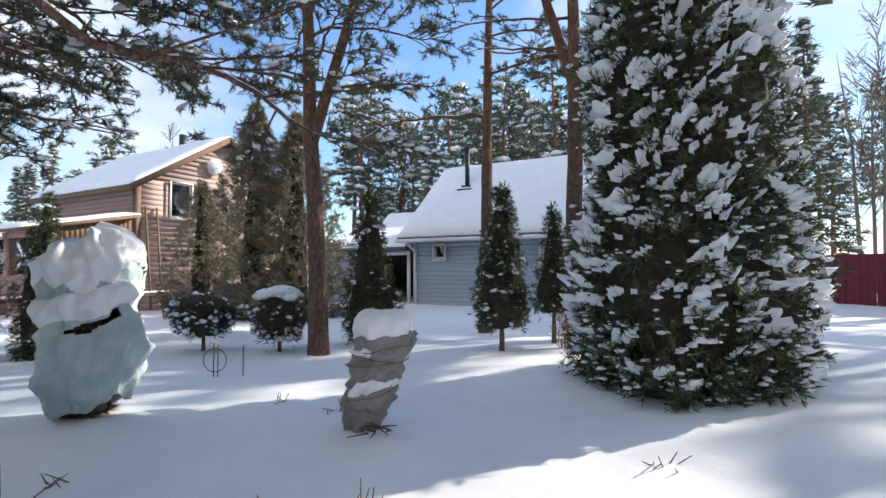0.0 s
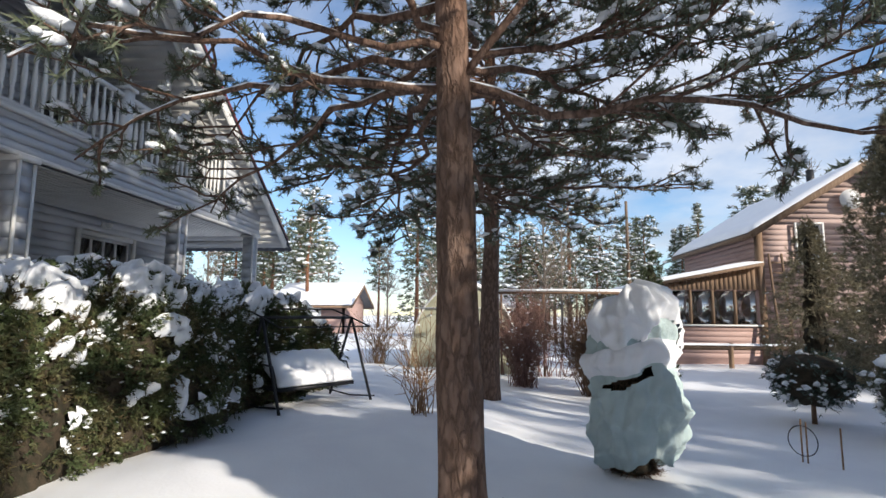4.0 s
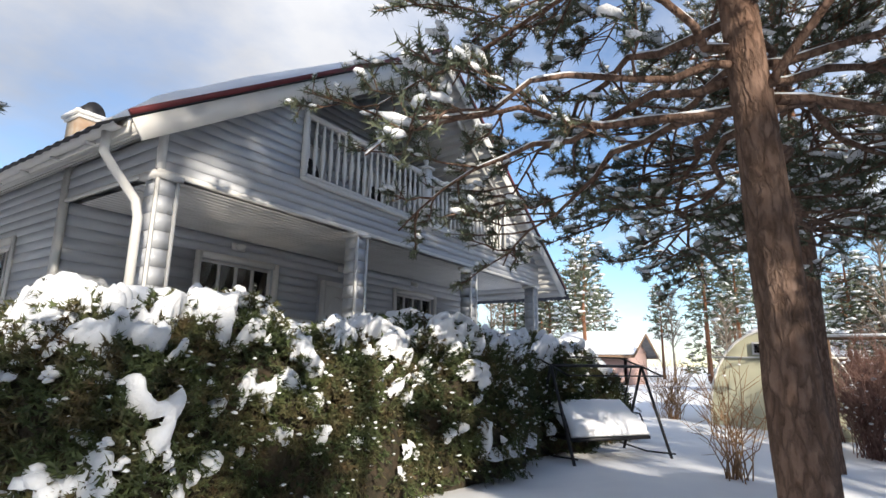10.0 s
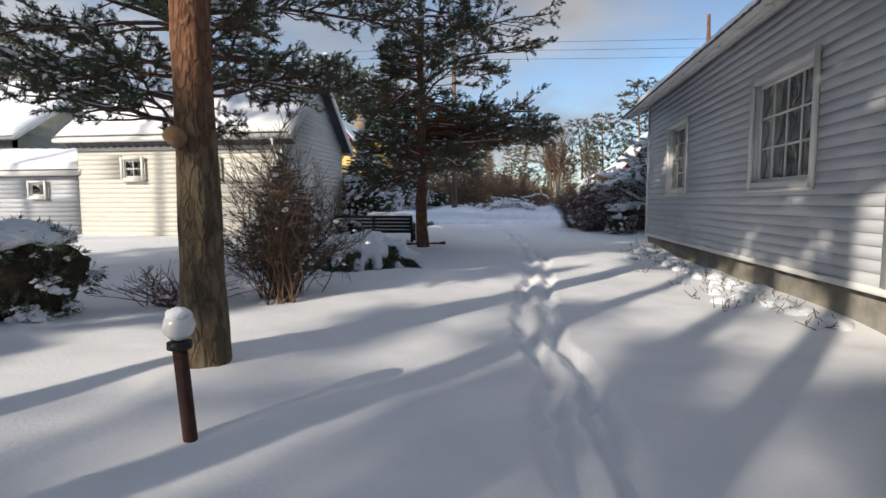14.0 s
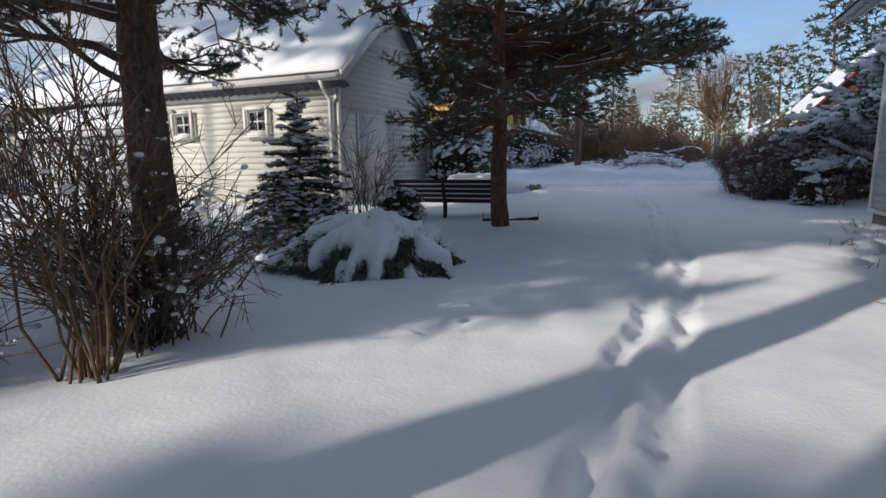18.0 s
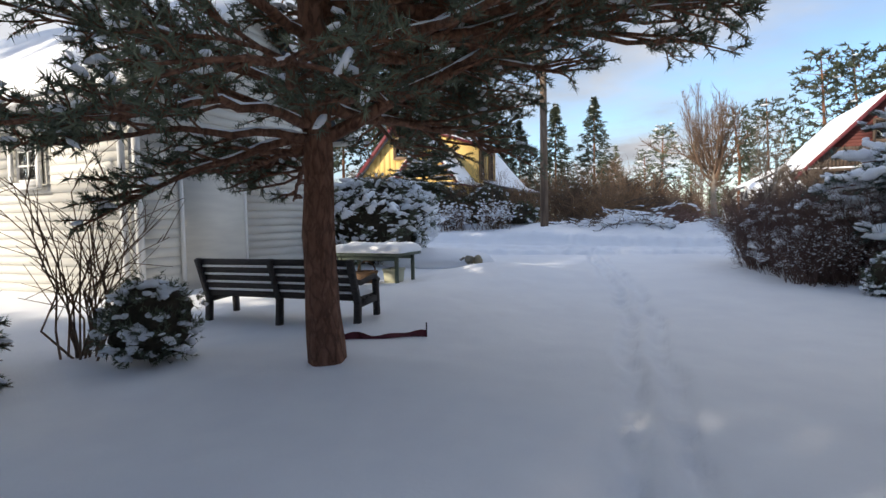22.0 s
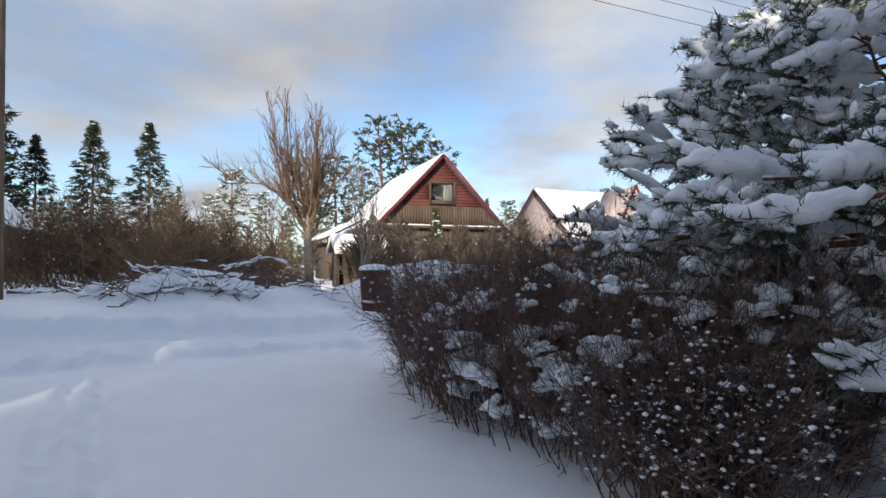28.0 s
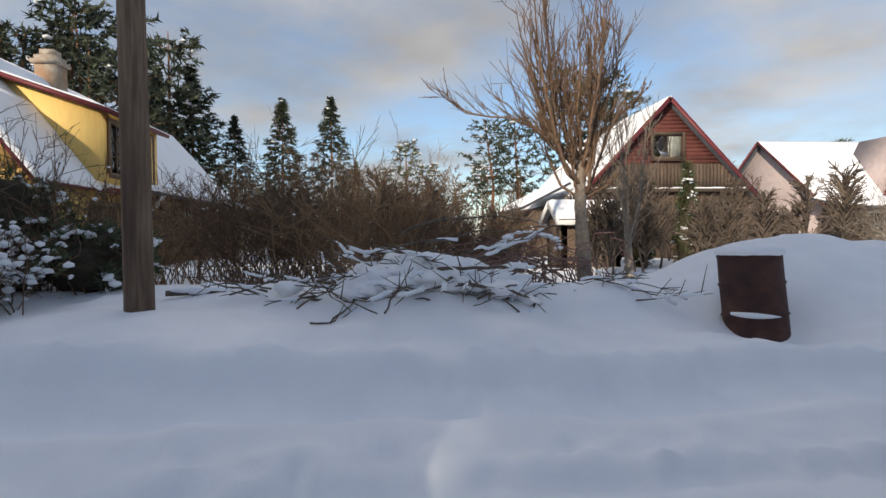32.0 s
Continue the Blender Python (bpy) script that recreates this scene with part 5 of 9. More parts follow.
# yellow house across the road
def yellow_house():
    x0, x1, y0, y1, ze, zr = 9.2, 14.6, -47.0, -33.4, 3.2, 6.3
    h, w = gabled("yellow_house", "yellow boarded house with a steep snowy roof, dormer and glazed veranda", x0, x1, y0, y1, 0.2, ze, zr, "y", YELLOW, 0.4, 0.12, np.random.default_rng(61), MAROON)
    m = (x0 + x1) / 2
    s = (zr - ze) / ((x1 - x0) / 2)
    upright_boards(w["y+"], YELLOW, "y+", y1, x0, x1, 0.2, ze, 0.3)
    upright_boards(w["x-"], YELLOW, "x-", x0, -38.0, y1, 0.2, ze, 0.3)
    upright_boards(w["gy+"], YELLOW, "y+", y1, x0, x1, ze, zr, 0.3, lambda u: zr - abs(u - m) * s - 0.05)
    part("band", uv_box("y+", y1, x0, x1, ze - 0.08, ze + 0.08, 0.0, 0.05), BROWN_WOOD, h)
    dark_window(w["y+"], "y+", y1 + 0.02, 12.6, 13.7, 1.2, 2.4, 2, 1, BROWN_WOOD)
    dark_window(w["gy+"], "y+", y1 + 0.02, 11.6, 12.5, 4.2, 5.1, 2, 1, BROWN_WOOD)
    dark_window(w["x-"], "x-", x0 - 0.02, -36.4, -35.0, 1.2, 2.4, 2, 1, BROWN_WOOD)
    # small front gable over the entry
    e = part("front_gable", (A([(9.1, y1 + 0.05, 3.0), (11.9, y1 + 0.05, 3.0), (10.5, y1 + 0.05, 4.8), (9.1, y1 + 0.9, 3.0), (11.9, y1 + 0.9, 3.0), (10.5, y1 + 0.9, 4.8)]),
                             np.array([(0, 1, 2, 2), (5, 4, 3, 3), (0, 3, 4, 1), (1, 4, 5, 2), (2, 5, 3, 0)])), YELLOW, h)
    fw = part("front_wall", box(9.1, 11.9, y1 + 0.05, y1 + 0.9, 0.0, 3.0), YELLOW, h)
    upright_boards(fw, YELLOW, "y+", y1 + 0.9, 9.1, 11.9, 0.2, 3.0, 0.3)
    for sg in (-1, 1):
        c = [(10.5 + sg * 1.8, y1 - 1.5, 2.65), (10.5 + sg * 1.8, y1 + 1.2, 2.65), (10.5, y1 + 1.2, 4.95), (10.5, y1 - 1.5, 4.95)]
        c = c if sg > 0 else [c[1], c[0], c[3], c[2]]
        part("front_roof", slab(A(c) + A((0, 0, 0.08)), 0.08), MAROON, h)
        part("roof_snow", snow_slab(A(c) + A((0, 0, 0.085)), 0.1, RNG, 14, 10), SNOW, h, smooth=True)
    # dormer on the west slope, its roof falling towards the front
    xf, yn, ys = 8.6, -34.6, -37.8
    d = part("dormer", hexa([(xf, ys, 2.9), (11.2, ys, 4.0), (11.2, yn, 4.0), (xf, yn, 2.9)], [(xf, ys, 4.75), (11.2, ys, 5.65), (11.2, yn, 5.65), (xf, yn, 4.75)]), YELLOW, h, "yellow shed dormer")
    dark_window(d, "x-", xf, yn - 1.1, yn - 0.25, 3.15, 4.5, 2, 3, BROWN_WOOD)
    dark_window(d, "x-", xf, yn - 2.7, yn - 1.85, 3.15, 4.5, 2, 3, BROWN_WOOD)
    c = [(xf - 0.3, ys - 0.25, 4.72), (xf - 0.3, yn + 0.25, 4.72), (11.4, yn + 0.25, 5.78), (11.4, ys - 0.25, 5.78)]
    part("dormer_roof", slab(c, 0.1), MAROON, h)
    part("dormer_snow", snow_slab(A(c) + A((0, 0, 0.01)), 0.07, RNG, 12, 8), SNOW, h, smooth=True)
    part("chimney", box(11.3, 11.9, -38.0, -37.4, 5.6, 7.0), BRICK, h, "weathered brick chimney")
    part("chimney_cap", join([box(11.22, 11.98, -38.08, -37.32, 6.75, 6.87), box(11.4, 11.8, -37.9, -37.5, 7.0, 7.2)]), BRICK, h)
    # glazed veranda on the west side under a low roof
    v = part("veranda", box(8.6, 9.3, -46.6, -37.6, 0.1, 2.9), BROWN_WOOD, h, "bare timber glazed veranda")
    for k in range(5):
        dark_window(v, "x-", 8.6, -46.3 + k * 1.75, -44.9 + k * 1.75, 1.05, 2.6, 3, 3, BROWN_WOOD, 0.06)
    c = [(8.0, -46.9, 2.8), (8.0, -35.5, 2.8), (9.4, -35.5, 3.3), (9.4, -46.9, 3.3)]
    part("veranda_roof", slab(c, 0.09), ROOF, h)
    part("veranda_snow", snow_slab(A(c) + A((0, 0, 0.01)), 0.1, RNG, 20, 8), SNOW, h, smooth=True)
    part("downpipe", tube([(8.05, -36.9, 2.75), (8.3, -36.9, 2.4), (9.1, -36.9, 1.9), (9.1, -36.9, 0.2)], 0.06, 8), WHITE, h)


yellow_house()


def red_house():
    x0, x1, y0, y1, ze, zr = -14.1, -6.6, -51.0, -42.2, 3.2, 7.1
    h, w = gabled("red_house", "dark red and bare timber village house with a carved window", x0, x1, y0, y1, 0.2, ze, zr, "y", SHADED_OLD_BOARD, 0.4, 0.12, np.random.default_rng(71), MAROON, side_mat=RED_BOARD)
    m, s = (x0 + x1) / 2, (zr - ze) / ((x1 - x0) / 2)
    op = [(-11.05, -9.75, 4.7, 5.65)]
    siding(w["gy+"], RED_BOARD, "y+", y1, x0, x1, 4.45, zr, 0.17, op, lambda z: (x0 + (z - ze) / s, x1 - (z - ze) / s))
    upright_boards(w["gy+"], SHADED_OLD_BOARD, "y+", y1, x0 + 0.3, x1 - 0.3, ze + 0.25, 4.45, 0.16, lambda u: min(4.45, zr - abs(u - m) * s - 0.05))
    part("ledge", uv_box("y+", y1, x0 - 0.2, x1 + 0.2, ze + 0.02, ze + 0.16, 0, 0.3), SHADED_OLD_BOARD, h)
    part("ledge_snow", snow_slab([(x0 - 0.2, y1, ze + 0.16), (x1 + 0.2, y1, ze + 0.16), (x1 + 0.2, y1 + 0.3, ze + 0.16), (x0 - 0.2, y1 + 0.3, ze + 0.16)], 0.07, RNG, 30, 4), SNOW, h, smooth=True)
    dark_window(w["gy+"], "y+", y1 + 0.02, *op[0], 2, 1, SHADED_OLD_BOARD, 0.12, curtain=True)
    siding(w["y+"], RED_BOARD, "y+", y1, -8.6, x1, 0.2, ze, 0.17)
    upright_boards(w["y+"], SHADED_OLD_BOARD, "y+", y1, x0, -8.6, 0.2, ze, 0.22)
    for a in (-9.9, -11.8, -13.4):
        dark_window(w["y+"], "y+", y1 + 0.02, a, a + 1.1, 1.35, 2.75, 1, 1, SHADED_OLD_BOARD, 0.16, curtain=True)
    part("corner_post", box(x1 - 0.1, x1 + 0.08, y1 - 0.05, y1 + 0.08, 0.2, ze), SHADED_OLD_BOARD, h)
    # lower porch on the east side
    p = part("side_porch", box(-6.6, -4.6, -48.0, -43.0, 0.2, 2.5), SHADED_OLD_BOARD, h)
    part("porch_roof", slab([(-4.2, -48.4, 2.65), (-4.2, -42.6, 2.65), (-6.3, -42.6, 3.7), (-6.3, -48.4, 3.7)], 0.09), ROOF, h)
    part("porch_snow", snow_slab([(-4.2, -48.4, 2.66), (-4.2, -42.6, 2.66), (-6.3, -42.6, 3.71), (-6.3, -48.4, 3.71)], 0.12, RNG, 12, 12), SNOW, h, smooth=True)
    k, _ = gabled("garden_cabin", "small plank cabin with a snowy roof", -5.2, -3.5, -36.5, -35.0, 0.2, 1.9, 2.35, "x", SHADED_OLD_BOARD, 0.2, 0.08, np.random.default_rng(72))
    dark_window(k, "y+", -35.0, -4.8, -4.0, 1.0, 1.6, 2, 1, SHADED_OLD_BOARD)
    # pink house further along the road
    q, qw = gabled("pink_house", "pale pink house with a maroon-edged gable and snowy roof", -37.0, -26.5, -64.0, -52.5, 0.2, 3.6, 8.2, "x", PINKISH, 0.5, 0.16, np.random.default_rng(74), MAROON)
    v = A([(-34.6, -52.4, 3.6), (-30.4, -52.4, 3.6), (-32.6, -52.4, 8.0), (-34.6, -56.5, 3.6), (-30.4, -56.5, 3.6), (-32.6, -56.5, 8.0)])
    part("front_gable", (v, np.array([(0, 1, 2, 2), (5, 4, 3, 3), (0, 3, 4, 1), (1, 4, 5, 2), (2, 5, 3, 0)])), PINKISH, q)
    for sg in (-1, 1):
        part("gable_edge", beam((-32.6, -52.2, 8.1), (-32.6 + sg * 2.5, -52.2, 3.1), 0.12, 0.2, (1, 0, 0.4)), MAROON, q)
    dark_window(q, "y+", -52.2, -33.0, -32.2, 5.1, 5.7, 1, 1)
    for k in range(5):
        dark_window(qw["y+"], "y+", -52.4, -36.2 + k * 1.9, -35.0 + k * 1.9, 1.2, 2.7, 2, 1)
    part("porch_roof", slab([(-37.4, -49.5, 3.0), (-25.5, -49.5, 3.0), (-25.5, -52.6, 3.7), (-37.4, -52.6, 3.7)], 0.1), ROOF, q)
    part("porch_snow", snow_slab([(-37.4, -49.5, 3.01), (-25.5, -49.5, 3.01), (-25.5, -52.6, 3.71), (-37.4, -52.6, 3.71)], 0.16, RNG, 24, 8), SNOW, q, smooth=True)
    for x in (-36.5, -33, -29.5, -26):
        part("porch_post", box(x - 0.08, x + 0.08, -49.8, -49.6, 0.0, 3.0), WHITE, q)


red_house()


# ---------------------------------------------------------------- trees and shrubs
def branch_path(p, az, length, rise, rng, n=7, sag=0.0, bent=1.0):
    """A limb's middle line from p, towards az, rising by rise per metre and sagging to its end."""
    d = A((math.cos(az), math.sin(az), 0))
    t = np.linspace(0, 1, n)
    side = A((-math.sin(az), math.cos(az), 0))
    w = np.cumsum(rng.normal(size=(n, 2)) * 0.075 * bent * length / n * 2.2, 0)
    w -= w[0]
    pts = A(p) + d * (t * length)[:, None] + A((0, 0, 1)) * (rise * length * t - sag * length * t ** 2)[:, None]
    return pts + side * w[:, :1] + A((0, 0, 1)) * w[:, 1:]


def grow_limbs(limbs, rng, sub=7, tip=0.42, tuft_step=0.085, r0=0.035, keep=None):
    """Limbs with side shoots; returns wood pieces, tuft places and ways, and places on top of the wood for snow."""
    wood, tp, td, sn, tw, shoots = [], [], [], [], [], []
    for path, rad, *own in limbs:
        length = np.linalg.norm(path[-1] - path[0])
        wood.append(tube(path, np.linspace(rad, rad * 0.22, len(path)), 6))
        sn.append((path, rad))
        for k in range(own[0] if own else sub):
            q = rng.uniform(0.3, 1.0)
            i = min(int(q * (len(path) - 1)), len(path) - 2)
            f = q * (len(path) - 1) - i
            p = path[i] * (1 - f) + path[i + 1] * f
            d = unit(path[i + 1] - path[i])
            az = math.atan2(d[1], d[0]) + rng.choice((-1, 1)) * rng.uniform(0.45, 1.1)
            ln = length * tip * rng.uniform(0.5, 1.1) * (1.25 - q * 0.6)
            sp = branch_path(p, az, ln, d[2] * 0.5 + rng.uniform(-0.1, 0.3), rng, 5, rng.uniform(-0.15, 0.2))
            if keep and not keep(sp[-1]):
                continue
            shoots.append(sp)
            wood.append(tube(sp, np.linspace(rad * 0.35, 0.005, 5), 4))
            for j in range(max(3, int(ln / tuft_step))):
                qq = rng.uniform(0.2, 1.0) ** 0.7
                ii = min(int(qq * 4), 3)
                ff = qq * 4 - ii
                b = sp[ii] * (1 - ff) + sp[ii + 1] * ff
                dd = unit(unit(sp[ii + 1] - sp[ii]) + rng.normal(size=3) * 0.55 + A((0, 0, 0.35)))
                e = b + dd * rng.uniform(0.05, 0.17)
                tw.append((b, e))
                tp.append(e), td.append(dd)
            tp.append(sp[-1]), td.append(unit(sp[-1] - sp[-2]))
    tw = A(tw)
    wood.append(sticks(tw[:, 0], tw[:, 1], 0.006, 0.004))
    return wood, A(tp), A(td), sn, shoots


def pine(at, height, r, limbs, seed, label, crown=None, crown_n=26, crown_len=2.0, lean=(0, 0), sub=7, needle_n=24, needle_l=0.078, snow=0.35, bark=None, snow_size=0.055,
         needle_mat=None, fork=None, name="pine_tree", width=0.0105, tip=0.42, keep=None, fingers=0.0, step=0.07, taper=0.55, limb_r=1.0, bent=1.0, fluff=1.0):
    """A Scots pine. limbs: rows of height, way (degrees), length, rise and sag; crown: from which height limbs grow all round."""
    rng = np.random.default_rng(seed)
    x, y = at
    z = gz(x, y)
    t = thing(name, (x, y, z - 0.05), label, "pine tree")
    n = 14
    hh = np.linspace(-0.25, height, n)
    bend = A(lean)[None] * (np.clip(hh, 0, None) / height)[:, None] ** 1.3 * height
    wob = np.cumsum(rng.normal(size=(n, 2)) * 0.012, 0)
    wob[0] = 0
    trunk = np.c_[x + bend[:, 0] + wob[:, 0], y + bend[:, 1] + wob[:, 1], z + hh]
    rad = r * (1 - 0.75 * np.clip(hh / height, 0, 1) ** 0.9) + r * 0.16 * np.exp(-np.clip(hh, 0, None) / 0.2)
    tv, tf = tube(np.array([np.interp(np.linspace(0, n - 1, 60), np.arange(n), trunk[:, c]) for c in range(3)]).T, np.interp(np.linspace(0, n - 1, 60), np.arange(n), rad), 18)
    core = np.array([np.interp(tv[:, 2], trunk[:, 2], trunk[:, c]) for c in (0, 1)]).T
    off = tv[:, :2] - core
    a = np.arctan2(off[:, 1], off[:, 0])
    tv[:, :2] = core + off * (1 + 0.05 * np.sin(5 * a + 2.1 * tv[:, 2]) + 0.035 * np.sin(9 * a - 5.0 * tv[:, 2]) + rng.normal(size=len(tv)) * 0.018)[:, None]
    part("trunk", (tv, tf), bark or BARK, t, smooth=True)

    def stem(zz):
        return A([np.interp(zz, hh, trunk[:, c]) for c in range(3)])
    rows = []
    for zz, azd, ln, rise, sag, *own in limbs:
        rows.append((branch_path(stem(zz), radians(azd), ln, rise, rng, 11, sag, bent), (0.014 + 0.009 * ln) * limb_r, *own))
    if crown is not None:
        for k in range(crown_n):
            q = (k + rng.uniform(0, 1)) / crown_n
            zz = crown + (height - crown) * q
            ln = crown_len * (1.0 - taper * q ** 1.6) * rng.uniform(0.55, 1.15)
            rows.append((branch_path(stem(zz), rng.uniform(0, 6.28), ln, rng.uniform(-0.05, 0.3) + 0.3 * q, rng, 7, rng.uniform(0.0, 0.3)), (0.010 + 0.008 * ln) * min(1.0, limb_r)))
    if fork:
        zz, azd, ln, rise = fork
        fp = branch_path(stem(zz), radians(azd), ln, rise, rng, 10, -0.5)
        part("second_stem", tube(fp, np.linspace(r * 0.62, r * 0.3, 10), 14), bark or BARK, t, smooth=True)
        for k in range(12):
            i = rng.integers(4, 10)
            rows.append((branch_path(fp[i], rng.uniform(0, 6.28), crown_len * rng.uniform(0.5, 1.0), rng.uniform(0, 0.5), rng, 6, 0.2), 0.03))
    if keep:  # limbs end where the crown ends
        cut = []
        for path, rad, *own in rows:
            m = next((i for i, q in enumerate(path) if i > 1 and not keep(q)), len(path))
            if m > 3:
                cut.append((path[:m if m == len(path) else m - 1], rad, *own))
        rows = cut
    if rows:
        wood, tp, td, sn, shoots = grow_limbs(rows, rng, sub, tip, step, keep=keep)
        part("branchwork", join(wood), bark or BARK, t, kind="stuff")
        part("crown", needles(tp, td, needle_n, needle_l, width, fluff, rng, 1.1), needle_mat or NEEDLE, t)
        pick = rng.random(len(tp)) < snow
        ps = tp[pick] + A((0, 0, 0.028)) - td[pick] * 0.02
        sz = snow_size * rng.uniform(0.4, 1.15, (len(ps), 1)) * A((1.25, 0.62, 0.42))
        loads = [clumps(ps, sz, rng, 0.12, True, td[pick] * A((1, 1, 0.5)))] if len(ps) else []
        for path, rad in sn:  # thin broken ridges along the limbs
            m = 4 * len(path)
            w = np.array([np.interp(np.linspace(0, len(path) - 1, m), np.arange(len(path)), path[:, k]) for k in range(3)]).T
            rr = np.linspace(rad, rad * 0.3, m)
            on = np.clip(np.sin(np.linspace(0, rng.uniform(5, 11), m) + rng.uniform(0, 6)) + 0.5 + snow, 0.0, 1)
            loads.append(tube(w + A((0, 0, 1)) * (rr * 0.8)[:, None], (rr * 0.45 + 0.003) * on * rng.uniform(0.75, 1.1, m) + 0.001, 6))
        for sp in shoots:  # thick fingers of snow bending the side shoots
            if rng.random() < fingers:
                w = np.array([np.interp(np.linspace(0.4, 4, 12), np.arange(5), sp[:, k]) for k in range(3)]).T
                th = (0.026 + 0.044 * np.sin(np.linspace(0.3, 3.0, 12))) * rng.uniform(0.7, 1.25) * rng.uniform(0.75, 1.2, 12)
                loads.append(tube(w + A((0, 0, 0.035)) + rng.normal(size=w.shape) * 0.012, th, 7))
        if loads:
            part("snow_load", join(loads), SNOW_CLUMP, t, "snow on the limbs and needles", smooth=True, kind="stuff")
    return t


def sprays(p, d, rng, k=10, out=0.12, wide=0.07):
    """Each place becomes a fan of k shoots that spreads outwards along d."""
    p, d = np.repeat(p, k, 0), np.repeat(d, k, 0)
    q = rng.random((len(p), 1))
    t = rng.normal(size=p.shape)
    t -= (t * d).sum(1)[:, None] * d
    return p + d * (out * (q * 1.3 - 0.4)) + t * (wide * (1.1 - q * 0.6)), unit(d + t * 0.75)


def fir_like(at, height, radius, seed, label, name, mat, snow=0.5, whorls=12, per=9, needle_l=0.07, needle_n=10, width=0.012, base=0.12, droop=0.25, category="spruce", bark=None, wide_snow=1.0, step=0.12):
    """A spruce: whorls of drooping limbs with flat side shoots."""
    rng = np.random.default_rng(seed)
    x, y = at
    z = gz(x, y)
    t = thing(name, (x, y, z - 0.05), label, category)
    part("trunk", tube([(x, y, z - 0.2), (x, y, z + height * 0.5), (x, y, z + height)], [0.03 + height * 0.016, 0.02 + height * 0.008, 0.012], 10), bark or TWIG, t)
    wood, tp, td, tw = [], [], [], []
    for k in range(whorls):
        q = (k + 0.3) / whorls
        zz = z + height * (base + (0.97 - base) * q)
        for j in range(max(4, int(per * (1.1 - 0.5 * q)))):
            az = rng.uniform(0, 6.28)
            ln = radius * (1.02 - q) ** 0.85 * rng.uniform(0.75, 1.12) + 0.05
            p = branch_path((x, y, zz + rng.uniform(-0.055, 0.055) * height), az, ln, -0.05 + 0.3 * q, rng, 6, droop * (1 - q))
            wood.append(tube(p, np.linspace(0.012 + 0.01 * ln, 0.004, 6), 4))
            m = max(3, int(ln / step))
            for i in range(m):
                f = (i + 0.5) / m
                b = A([np.interp(f * 5, np.arange(6), p[:, c]) for c in range(3)])
                for sd in (-1, 1):
                    a2 = az + sd * rng.uniform(0.5, 1.0)
                    l2 = ln * 0.42 * (1.1 - f) + 0.04
                    d2 = unit(A((math.cos(a2), math.sin(a2), -0.15 + 0.25 * q)))
                    for s2 in np.arange(0.3, 1.01, max(0.2, 0.1 / l2)):
                        tp.append(b + d2 * l2 * s2), td.append(d2)
                    tw.append((b, b + d2 * l2))
                tp.append(b), td.append(unit(p[-1] - p[0]))
    tp, td, tw = A(tp), A(td), A(tw)
    wood.append(sticks(tw[:, 0], tw[:, 1], 0.005, 0.003))
    part("branchwork", join(wood), TWIG, t, kind="stuff")
    part("crown", needles(tp, td, needle_n, needle_l, width, 0.55, rng), mat, t)
    pick = rng.random(len(tp)) < snow
    ps = tp[pick] + A((0, 0, 0.022))
    sz = (0.045 * wide_snow) * rng.uniform(0.5, 1.3, (len(ps), 1)) * A((1.3, 1.0, 0.5))
    part("snow_load", clumps(ps, sz, rng, 0.14, True), SNOW_CLUMP, t, "snow lying on the boughs", smooth=True, kind="stuff")
    return t


